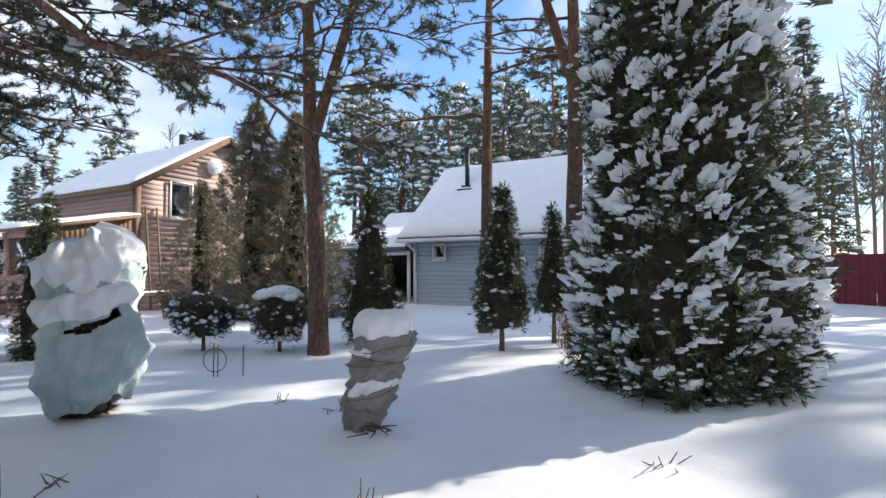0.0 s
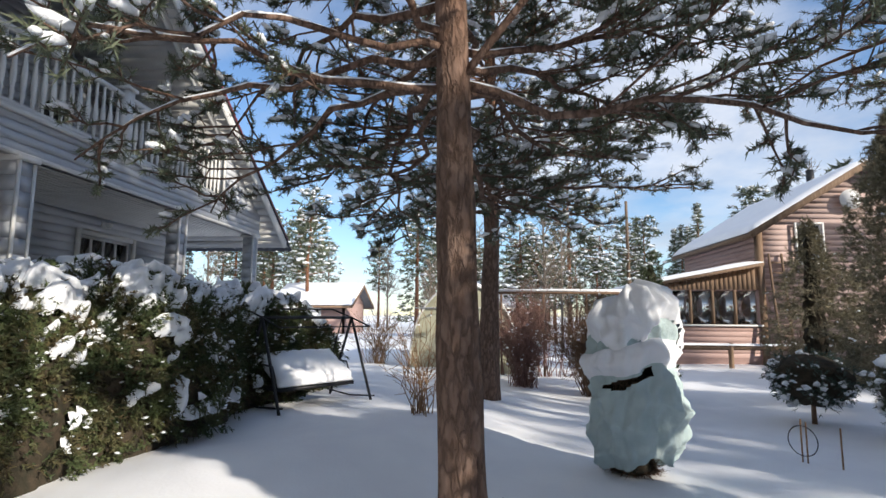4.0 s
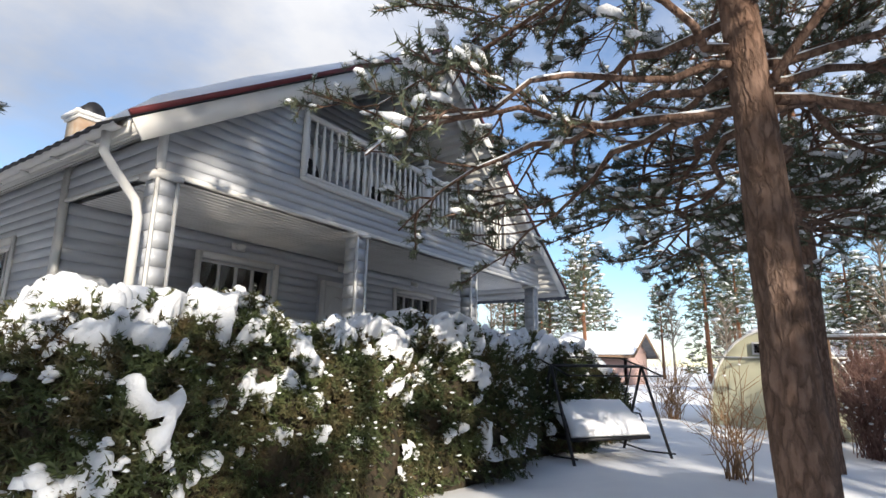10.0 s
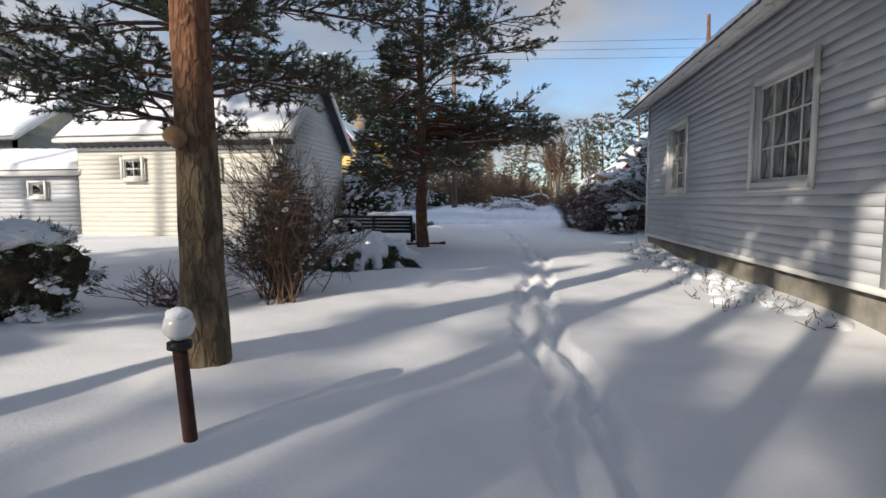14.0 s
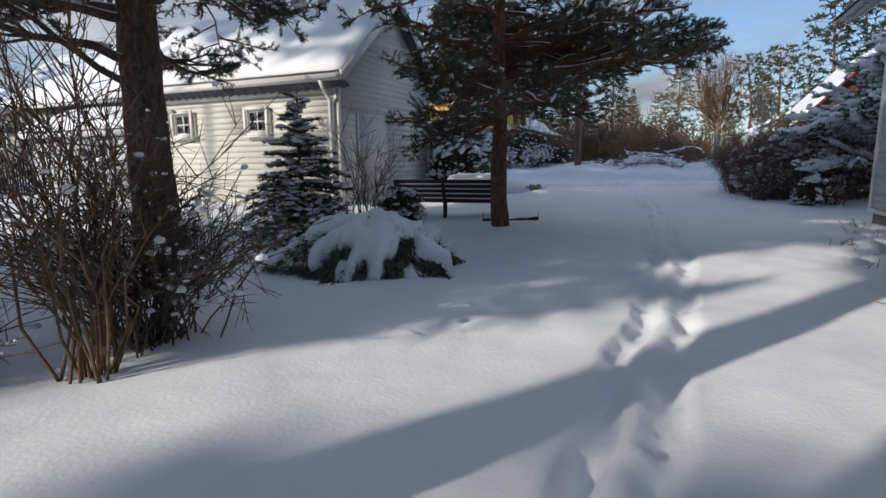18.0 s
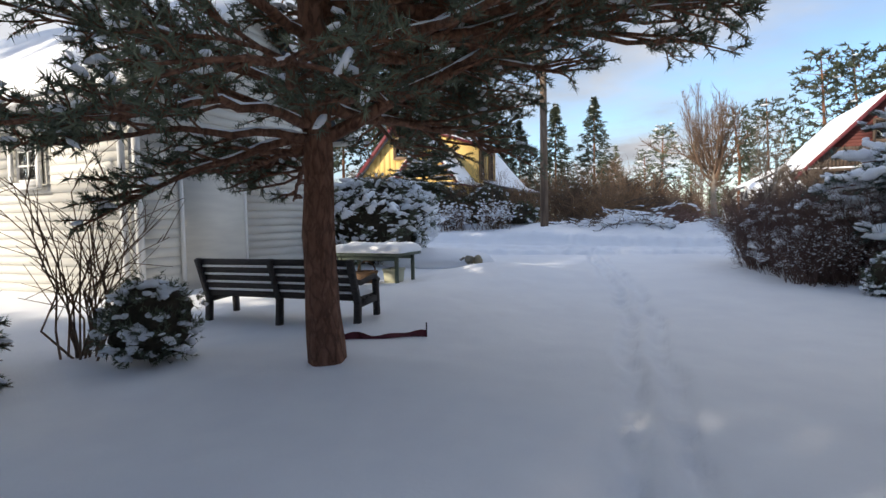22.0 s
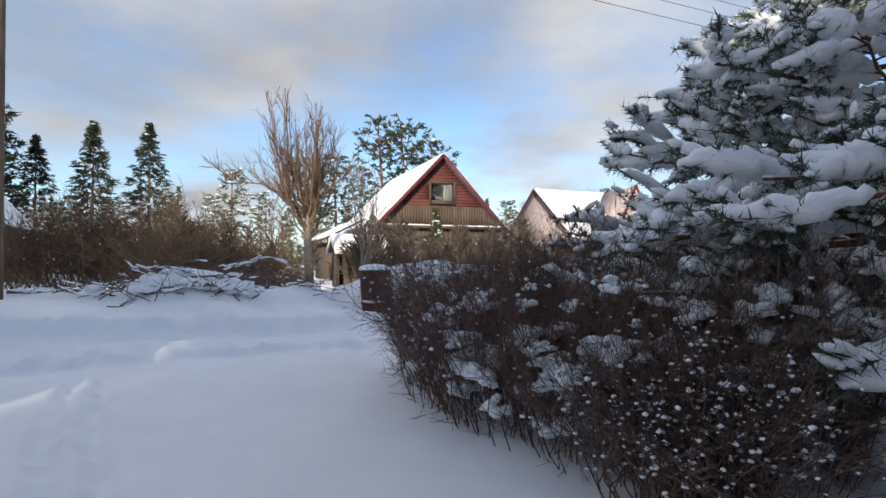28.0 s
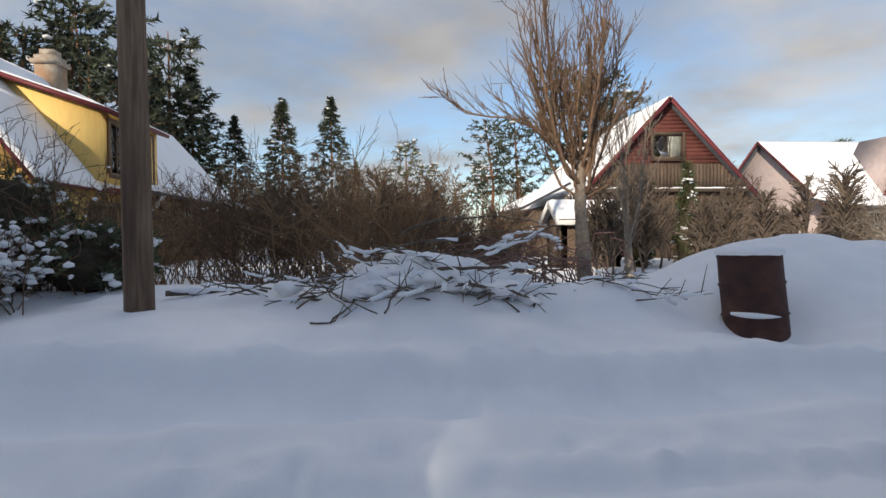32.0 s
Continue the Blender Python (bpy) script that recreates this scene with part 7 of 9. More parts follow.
pine((-4.9, -17.9), 6.2, 0.16, [(1.0, 60, 2.2, 0.1, 0.1), (1.2, 10, 2.8, 0.15, 0.1), (1.5, 90, 2.3, 0.25, 0.1), (1.3, 120, 2.2, 0.1, 0.1), (0.9, 340, 2.9, 0.05, 0.05), (1.7, 320, 2.9, 0.2, 0.1), (0.8, 70, 2.0, -0.02, 0.0), (0.8, 25, 2.7, 0.0, 0.05), (2.0, 40, 2.4, 0.3, 0.0),
                                (1.9, 75, 2.2, 0.3, 0.05), (1.4, 355, 2.9, 0.1, 0.05), (2.2, 345, 2.7, 0.25, 0.1), (2.6, 15, 2.4, 0.3, 0.1), (1.1, 300, 2.8, 0.05, 0.05), (2.4, 300, 2.5, 0.25, 0.1), (1.3, 315, 3.0, 0.1, 0.05), (1.0, 355, 2.8, 0.1, 0.1)],
     109, "snow-laden spreading pine with blue-green needles by the house", 1.0, 95, 2.9, bark=BARK_RED, snow=0.45, snow_size=0.065, sub=17, needle_mat=NEEDLE_BLUE, needle_l=0.085, fingers=1.0,
     keep=lambda q: math.hypot(q[0] + 4.9, q[1] + 17.9) < 3.3 - 0.75 * max(0.0, q[2] - 1.5))
# sawn limb scar
scar = solid("limb_scar", tube([(2.36, -3.93, 1.42), (2.37, -3.86, 1.45)], [0.06, 0.05], 12), TWIG_TAN, "pale sawn limb stump capped with snow on a pine", "limb stump")

# -- evergreens
airy = lambda q: (0.5 + 0.5 * math.sin(min(1.0, q * 2.2 + 0.15) * 1.57)) * (1 - q ** 1.6) ** 0.95  # noqa: E731
thuja((-0.8, 6.15), 7.4, 1.27, 201, "very tall dense thuja hung with clots of snow", THUJA_DARK, 430, 0.125, 260, profile=lambda q: (1 - q) ** 0.62 * (0.8 + 0.2 * min(1, q * 6)) * (1 + 0.09 * math.sin(17 * q)))
thuja((-0.25, 8.3), 6.4, 0.9, 202, "tall thuja behind the largest one, lightly snowed", THUJA, 60, 0.12, 120)
thuja((-3.3, 7.05), 2.35, 0.46, 203, "slim young thuja flecked with snow", THUJA_DARK, 120, 0.06, 420, stem=0.35, blade=0.08, width=0.009)
thuja((-3.0, 8.4), 2.2, 0.34, 204, "narrow young thuja beside the guest house", THUJA_DARK, 60, 0.05, 380, stem=0.5, blade=0.08, width=0.009)
thuja((-5.9, 7.3), 2.6, 0.52, 205, "green thuja behind the forked pine", THUJA, 40, 0.07, 300, blade=0.09, width=0.01)
thuja((-9.6, 3.9), 2.5, 0.42, 206, "narrow dark columnar thuja by the cottage", THUJA_DARK, 40, 0.08, 300, blade=0.09, width=0.01)
thuja((-11.6, 9.5), 5.6, 1.55, 207, "tall thinning juniper with brown-green sprays", JUNIPER, 60, 0.06, 260, category="juniper", name="juniper", core=0.22, loose=0.3, profile=airy)
thuja((-10.5, 9.9), 5.3, 1.5, 208, "brownish juniper beside its taller neighbour", JUNIPER, 50, 0.06, 260, category="juniper", name="juniper", core=0.22, loose=0.3, profile=airy)
thuja((-9.2, 6.3), 2.9, 0.8, 209, "small brown juniper on a thin stem", JUNIPER, 50, 0.05, 420, stem=0.5, category="juniper", name="juniper", core=0.22, loose=0.3, profile=airy, blade=0.08, width=0.009)
ball = lambda q: math.sqrt(max(0.0, 1 - (2 * q - 0.9) ** 2 / 1.22)) * 0.98  # noqa: E731
thuja((-7.8, 5.4), 0.92, 0.55, 211, "round clipped dwarf pine on a short stem, powdered with snow", NEEDLE_BLUE, 170, 0.09, 500, stem=0.28, category="dwarf pine", name="globe_bush", profile=ball, blade=0.07, width=0.008)
thuja((-6.6, 5.9), 0.98, 0.45, 212, "round bush under a thick cap of snow", NEEDLE, 60, 0.08, 500, stem=0.2, category="globe bush", name="globe_bush", profile=ball, blade=0.07, width=0.008, top_snow=1.0)
thuja((4.05, -12.2), 0.66, 0.36, 213, "small round conifer with a snowy top", NEEDLE, 110, 0.08, 700, stem=0.06, category="globe bush", name="globe_bush", profile=ball, blade=0.06, width=0.008, top_snow=0.3)
thuja((-2.25, -16.6), 0.52, 0.25, 214, "small round bush with a cap of snow", NEEDLE, 110, 0.09, 700, category="globe bush", name="globe_bush", profile=ball, blade=0.06, width=0.008, top_snow=0.3)
thuja((4.8, -5.1), 0.8, 0.65, 215, "broad dwarf pine bush powdered with snow", NEEDLE, 130, 0.1, 420, category="dwarf pine", name="globe_bush", profile=ball, blade=0.08, width=0.008, top_snow=1.0)
thuja((5.75, -19.0), 1.75, 1.3, 216, "broad rounded conifer mottled with snow behind the shed", NEEDLE, 190, 0.12, 300, category="conifer", name="globe_bush", profile=ball, blade=0.09, width=0.01)
fir_like((8.25, -27.2), 3.9, 2.0, 217, "young spruce before the yellow house", "spruce", NEEDLE, 0.12, 20, 15, 0.1, 18, 0.024, base=0.03, wide_snow=1.6, step=0.2, droop=0.1)
thuja((-7.43, -35.4), 3.0, 0.42, 218, "narrow thuja with ivy-green sprays by the red house", THUJA, 40, 0.1, 200)
thuja((-6.04, -35.6), 2.1, 0.4, 219, "small narrow thuja beside the bare tree", THUJA, 30, 0.08, 200)

fir_like((4.85, -10.75), 1.95, 0.92, 221, "young spruce with snow on its layered boughs", "spruce", NEEDLE, 0.42, 13, 13, 0.065, 17, 0.011, base=0.03, wide_snow=0.95, droop=0.35)

# -- prostrate juniper under snow
def prostrate_juniper(x, y, rx, ry, height):
    rng = np.random.default_rng(77)
    z = gz(x, y) - 0.02
    t = thing("prostrate_juniper", (x, y, z), "low spreading juniper bowed under a thick snow cap", "juniper")
    a, q = np.meshgrid(np.linspace(0, 6.2832, 120, endpoint=False), np.linspace(0.01, 1.0, 60), indexing="ij")
    rim = 1 + 0.12 * np.sin(3 * a + 1) + 0.1 * np.sin(5 * a) + 0.07 * np.sin(11 * a + 2)

    def dome(a, q, rim):
        return np.stack([x + rx * rim * q * np.cos(a), y + ry * rim * q * np.sin(a), z + height * (1 - q ** 2.4) * (1 + 0.12 * np.sin(2 * a + 1)) + 0.03], -1)
    P = dome(a, q, rim)
    N = unit(np.stack([np.cos(a) * q, np.sin(a) * q, 1.15 - q], -1))
    px, py = P[..., 0] * 1.0, P[..., 1] + P[..., 2]
    P = P + N * (0.05 * lattice(px, py, 0.2) + 0.025 * lattice(px + 4, py, 0.08))[..., None]
    ribs = 0.45 * np.sin(13 * a + 1.5 * np.sin(3 * a)) * q
    cover = 0.8 - 1.2 * q ** 1.8 + ribs + 0.35 * lattice(px, py, 0.11) + 0.2 * lattice(px, py + 3, 0.05)
    part("snow_load", snow_shell(P, N, cover, 0.075, 0.0, True), SNOW, t, "thick snow over drooping boughs", smooth=True, kind="stuff")
    n = 2600
    b, r = rng.uniform(0, 6.28, n), rng.uniform(0.45, 1.04, n)
    rr = 1 + 0.12 * np.sin(3 * b + 1) + 0.1 * np.sin(5 * b) + 0.07 * np.sin(11 * b + 2)
    p = dome(b, r, rr) - A((0, 0, 0.03)) + rng.normal(size=(n, 3)) * 0.02
    d = unit(np.stack([np.cos(b), np.sin(b), -0.4 - 0.5 * r], -1) + rng.normal(size=(n, 3)) * 0.25)
    p[:, 2] = np.maximum(p[:, 2], z + 0.03)
    part("foliage", needles(p, d, 11, 0.085, 0.010, 0.5, rng), NEEDLE, t)


prostrate_juniper(2.84, -9.15, 0.86, 0.68, 0.40)

# -- thuja hedge along the porch
def hedge():
    rng = np.random.default_rng(230)
    a, b = A((-1.25, -2.85)), A((-9.6, -2.35))
    t = thing("hedge", (-5.0, -2.6, 0.0), "dense clipped thuja hedge with snow lying on its top", "hedge")
    L = np.linalg.norm(b - a)
    ax = (b - a) / L
    nr = A((-ax[1], ax[0]))
    if nr[1] < 0:
        nr = -nr

    def place(u, c):
        """u along the hedge, c round its section from the near foot over the top to the far foot."""
        h = 1.55 + 0.09 * np.sin(2.1 * u) + 0.07 * np.sin(5.3 * u + 1) + 0.05 * np.sin(9.7 * u) - 0.25 * smooth_step(5.5, 8.2, u)
        w = 0.80 + 0.12 * np.sin(1.6 * u + 2) + 0.07 * np.sin(4.1 * u)
        th = np.pi * c
        sc = np.sign(np.cos(th)) * np.abs(np.cos(th)) ** 0.55
        sz = np.abs(np.sin(th)) ** 0.6
        end = np.sqrt(np.clip(1 - (1 - np.clip(np.minimum(u, L - u) / 0.6, 0, 1)) ** 2, 0.02, 1))
        q = a + ax * u[..., None] + nr * (w * sc * end)[..., None]
        bulge = 0.1 * np.sin(3.3 * u + 4 * c) + 0.05 * np.sin(8 * u - 9 * c)
        q = q + nr * (bulge * sc)[..., None]
        return np.concatenate([q, (h * sz * (0.75 + 0.25 * end) - 0.1)[..., None]], -1)
    U, C = np.meshgrid(np.linspace(0, L, 90), np.linspace(0, 1, 22), indexing="ij")
    v = place(U, C).reshape(-1, 3)
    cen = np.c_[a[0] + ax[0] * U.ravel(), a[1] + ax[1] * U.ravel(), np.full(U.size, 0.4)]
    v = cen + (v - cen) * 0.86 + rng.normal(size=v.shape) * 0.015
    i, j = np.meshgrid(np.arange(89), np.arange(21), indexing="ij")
    # closed dark sheet standing in for the hedge's shaded inside
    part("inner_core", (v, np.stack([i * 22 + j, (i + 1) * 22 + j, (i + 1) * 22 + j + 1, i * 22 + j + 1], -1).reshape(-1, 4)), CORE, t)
    n = 3600
    u, c = rng.uniform(0, L, n), rng.uniform(0.0, 0.85, n) ** 1.1
    p = place(u, c)
    cen = np.c_[a[0] + ax[0] * u, a[1] + ax[1] * u, np.full(n, 0.5)]
    out = unit(p - cen)
    hollow = lattice(u, c * 3.6, 0.2)  # bunches of sprays with dark hollows between
    p = cen + (p - cen) * (rng.uniform(0.84, 0.98, n) + 0.045 * np.clip(hollow, -1.5, 1.5))[:, None]
    p, out = p[hollow > -1.4], out[hollow > -1.4]
    n = len(p)
    d = unit(out + A((0, 0, 0.25)) + rng.normal(size=(n, 3)) * 0.3)
    sp, sd = sprays(p, d, rng, 13, 0.14, 0.085)
    keep = ~((np.hypot(sp[:, 0] + 1.24, sp[:, 1] + 2.98) < 0.24) & (sp[:, 2] < 0.72))
    part("foliage", needles(sp[keep], sd[keep] + A((0, 0, -0.3)), 13, 0.045, 0.012, 0.8, rng, 1.2), THUJA, t)
    ue = rng.uniform(0, 0.45, 2200)
    ce = rng.random(2200)
    pe = place(ue, ce)
    pe[:, :2] -= ax * rng.uniform(0, 0.12, (2200, 1))
    pe[:, 2] *= rng.uniform(0.05, 1, 2200)
    de = unit(np.c_[np.tile(-ax, (2200, 1)), np.full(2200, 0.5)] + rng.normal(size=(2200, 3)) * 0.5)
    keep = ~((np.hypot(pe[:, 0] + 1.24, pe[:, 1] + 2.98) < 0.24) & (pe[:, 2] < 0.72))
    part("end_foliage", needles(pe[keep], de[keep], 10, 0.062, 0.021, 0.75, rng, 0.9), THUJA, t)

    # snow draped over the top in merged pillows and down the face in ragged patches
    U, C = np.meshgrid(np.linspace(0.0, L, 620), np.linspace(0.02, 0.85, 150), indexing="ij")
    P = place(U, C)
    N = unit(P - np.concatenate([a + ax * U[..., None], np.full(U.shape + (1,), 0.45)], -1))
    W = C * 3.6
    P = P + N * (0.035 * lattice(U, W, 0.17) + 0.012 * lattice(U + 5, W, 0.07))[..., None]
    spots = 0.45 * lattice(U + 2, 1.5 * W, 0.3) + 0.5 * lattice(U + 9, 1.3 * W + 4, 0.12) + 0.3 * lattice(U, W + 7, 0.05)
    steep = smooth_step(0.36, 0.2, C)
    cover = spots - 0.04 - 0.58 * steep
    thick = 0.03 + 0.04 * (1 - steep) + 0.012 * lattice(U + 1, W, 0.2)
    part("snow_top", snow_shell(P, N, cover, thick, 0.02), SNOW_CLUMP, t, "pillows and ragged patches of snow on the boughs", smooth=True, kind="stuff")
    dust = rng.integers(0, len(sp), 2600)  # powder caught on the sprays
    part("snow_powder", clumps(sp[dust] + sd[dust] * 0.02, rng.uniform(0.006, 0.022, (2600, 1)) * A((1.3, 1.0, 0.55)), rng, 0.2, True), SNOW_CLUMP, t, smooth=True, kind="stuff")
    pk = rng.integers(0, 2200, 90)
    end_pads = snow_pads(pe[pk] - A((*(ax * 0.04), 0)), np.tile(A((*-ax, 0.1)), (90, 1)), 0.05 + 0.11 * rng.random(90) ** 2, rng, 9)
    part("snow_clot", end_pads, SNOW_CLUMP, t, "clots of snow on the hedge's end", smooth=True, kind="stuff")


hedge()

# -- leafless shrubs
shrub((2.9, -6.4), 2.3, 0.75, 26, 301, "leafless shrub with many upright stems", TWIG, 8, 20, 0.03, levels=3, r=0.009)
shrub((3.2, -7.0), 1.3, 1.0, 110, 302, "low twiggy shrub dusted with snow", TWIG_DARK, 7, 220, 0.03, levels=3)
shrub((3.9, -6.0), 0.5, 0.8, 60, 303, "low spreading shrub under thin snow", TWIG_RED, 6, 120, 0.03)
shrub((4.66, -12.05), 2.0, 0.7, 20, 304, "thin bare shrub before the shed wall", TWIG, 7, 0, r=0.01)
shrub((-2.62, -19.35), 1.46, 1.25, 1500, 305, "broad barberry thicket of dark red twigs with snow inside", BARBERRY, 10, 1500, 0.014, levels=3, r=0.0042, base=0.42, oval=(1.22, 1.75), pads=420, arch=0.3)
shrub((-1.8, -17.5), 0.85, 0.65, 320, 306, "low barberry at the thicket's edge", BARBERRY, 7, 1600, 0.012, levels=3, r=0.005, base=0.25)
shrub((-2.6, -16.6), 0.7, 0.6, 26, 307, "bare twigs poking from the snow", TWIG, 5, 20, 0.03)
shrub((-10.2, 3.0), 1.9, 0.9, 130, 308, "leafless garden shrub by the greenhouse", TWIG, 7, 120, 0.03, levels=3)
shrub((-11.2, 1.8), 2.0, 1.0, 130, 309, "thick leafless shrub with reddish twigs", TWIG_RED, 7, 120, 0.03, levels=3)
shrub((-6.5, 0.3), 1.3, 0.55, 26, 310, "small tan shrub beside the swing", TWIG_TAN, 6, 10, 0.03)
shrub((-13.0, -1.5), 1.5, 0.9, 60, 311, "tan shrub before the greenhouse", TWIG_TAN, 6, 20, 0.03)
shrub((-2.6, 7.9), 0.9, 0.4, 26, 312, "bundle of bare stems below the small thujas", TWIG_TAN, 4, 10, 0.03)
shrub((-13.5, 8.5), 1.4, 1.1, 60, 313, "bare shrub before the cottage", TWIG, 6, 20, 0.03)
shrub((-14.0, 11.0), 1.3, 1.1, 50, 314, "bare shrub by the cottage fence", TWIG, 6, 20, 0.03)
for _k, (_x, _y, _h) in enumerate(((1.6, -28.5, 2.2), (3.4, -29.5, 2.6), (0.2, -29.0, 1.7), (5.2, -28.8, 1.6), (2.4, -31.0, 2.9), (-0.6, -30.5, 1.6), (4.6, -31.5, 2.4), (6.0, -26.6, 1.6), (7.6, -27.4, 1.8))):
    shrub((_x, _y), _h, _h * 0.75, 90, 320 + _k, "tall tan willow thicket across the road", TWIG_TAN if _k % 3 == 0 else TWIG, 6, 12, 0.025, levels=3, r=0.011, base=0.3)
for _k, (_x, _y) in enumerate(((5.0, -25.2), (6.3, -25.0), (7.8, -25.6), (9.2, -25.9))):
    shrub((_x, _y), 0.95, 0.8, 70, 340 + _k, "snow-caked hedge shrub along the verge", TWIG, 6, 420, 0.045, levels=3, r=0.008, base=0.3)
for _k, (_x, _y) in enumerate(((-9.5, -30.5), (-12.5, -33.0), (-16.0, -32.0), (-14.5, -29.5), (-19.0, -34.0))):
    shrub((_x, _y), 2.2, 1.4, 50, 350 + _k, "bare garden shrub across the road", TWIG_GREY, 6, 20, 0.03, levels=3, r=0.012)
bare_tree((-1.36, -27.4), 4.4, 0.092, 401, "leafless grey tree with a dense upright crown", TWIG_GREY, 0.4, spread=0.52, first=17, upright=1.15, twigs=18, twig_mat=TWIG,
          low=[(1.5, 10, 1.3, 0.8), (1.7, 350, 2.0, 0.35), (1.9, 175, 0.9, 0.9), (1.2, 200, 0.6, 0.5), (1.9, 30, 1.1, 1.0)])
bare_tree((-3.2, -30.0), 4.0, 0.08, 402, "slender bare tree behind it", TWIG_GREY, 0.3, spread=0.25, first=6)

# -- distant woods
_w = np.random.default_rng(500)


def belt(n, x0, x1, y0, y1, h0, h1, sorts, w):
    return [(_w.uniform(x0, x1), _w.uniform(y0, y1), _w.uniform(h0, h1)) for _ in range(n)], [sorts[int(k)] for k in _w.choice(len(sorts), n, p=w)]


S3 = ["pine", "spruce", "birch"]
woods("pine_woods", *(lambda b: (b[0], 501, "tall pine wood behind the guest house", b[1]))(belt(56, -30, 10, 29, 50, 11, 16, S3, [0.55, 0.15, 0.3])))
woods("fence_woods", *(lambda b: (b[0], 502, "tall sunlit pines behind the red fence", b[1]))(belt(15, 7, 24, 23, 38, 13, 17, ["open_pine", "spruce", "birch"], [0.8, 0.0, 0.2])))
woods("west_woods", *(lambda b: (b[0], 503, "snowy pines and birches beyond the gardens", b[1]))(belt(66, -64, -32, -26, 36, 7, 11, S3, [0.55, 0.15, 0.3])), snow=0.4)
woods("young_pines", *(lambda b: (b[0], 515, "snowy young pines beyond the trellis", b[1]))(belt(16, -31, -22, -5, 9, 3.5, 6.0, S3, [0.7, 0.1, 0.2])), snow=0.6, wide=1.5)
woods("south_woods", *(lambda b: (b[0], 504, "distant mixed wood across the road", b[1]))(belt(62, -60, 60, -110, -74, 7, 13, S3, [0.3, 0.25, 0.45])))
woods("yellow_house_pines", *(lambda b: (b[0], 505, "tall pines behind the yellow house", b[1]))(belt(16, 14, 34, -64, -52, 12, 17, S3, [0.85, 0.15, 0.0])), snow=0.03, wide=1.2, leaf=NEEDLE_FAR)
woods("paired_spruces", [(9.66, -62.5, 12.2), (6.36, -66.0, 13.2), (13.5, -63.5, 11), (15.6, -60.5, 14), (17.4, -59.0, 13)], 506, "tall dark spruces standing in a row", ["spruce"] * 5, snow=0.05, full=2.4, wide=1.35, leaf=NEEDLE_FAR)
woods("red_house_pines", [(-13.5, -58, 13), (-17.0, -60, 12.5), (-11.0, -56, 12.5), (-5.5, -57, 9), (-8.0, -60, 10.5)], 507, "pines behind the red house", ["pine"] * 5, snow=0.03, wide=1.4, leaf=NEEDLE_FAR)
woods("east_woods", *(lambda b: (b[0], 508, "pines beyond the neighbours' roofs", b[1]))(belt(20, 34, 60, -50, 20, 10, 15, S3, [0.7, 0.1, 0.2])))
# out-of-view pines towards the sun, placed for the shade they cast on the garden
_p = [(9.0, 1.0, 12.0), (10.8, 1.6, 12.5), (11.6, 4.5, 13.0), (13.6, 7.0, 13.5), (9.6, -0.6, 10.5), (12.0, 0.2, 12.5), (14.5, 4.0, 14.0), (10.9, -1.6, 12.0), (16.5, 7.5, 14.0), (8.5, -5.0, 10.0), (7.8, -3.4, 9.0), (10.0, -3.6, 11.0)]
# unseen pines, added only to shade the gable and the road beyond the shed
_h = [(6.3, 13.0, 15.0), (4.6, 13.6, 15.0), (7.5, 12.2, 15.0), (22.5, 14.5, 23.0), (26.0, 11.0, 23.0), (27.5, 9.5, 23.0), (20.5, 12.0, 22.0), (30.0, 10.5, 24.0), (31.0, 7.0, 23.0), (21.0, 16.5, 23.0)]
woods("high_pines", _h, 513, "very tall pines far beyond the garden", ["high_pine"] * len(_h), snow=0.1)
# more of them, for trunk stripes on the lawn and dapples on the house
_q = [(5.0, 1.8, 10.5), (4.2, 3.4, 11.5), (6.4, 1.6, 11.0), (5.6, 4.4, 12.0), (3.6, 13.0, 12.0), (2.9, 18.0, 13.0)]
woods("sunward_pines", _p + _q, 509, "tall pines on the sunny side of the garden", ["pine"] * len(_p) + ["mid_pine"] * 4 + ["open_pine"] * 2, snow=0.2)
_p, _q = belt(100, -48, 38, -70, -48, 2.5, 5.0, S3, [0.04, 0.1, 0.86])
woods("scrub_belt", _p, 511, "brown leafless scrub along the far field", _q, twigs=TWIG)
_p, _q = belt(66, -75, 60, -92, -72, 6, 9, S3, [0.2, 0.2, 0.6])
woods("far_treeline", _p, 512, "continuous brown and green treeline beyond the field", _q, twigs=TWIG)
_p, _q = belt(75, -13, 3.8, -41, -31, 1.3, 2.5, S3, [0.0, 0.02, 0.98])
woods("roadside_thicket", _p, 514, "low brown thicket filling the plots across the road", _q, twigs=TWIG_DARK)
_p, _q = belt(26, -40, -15, -90, -66, 7, 10, S3, [0.1, 0.1, 0.8])
woods("birch_row", _p, 510, "birch wood beyond the pink house", _q)


# ---------------------------------------------------------------- things in the garden
def turned(ob, at, rz):
    ob.matrix_basis = pose(*at, 0, 0, rz)
    return ob


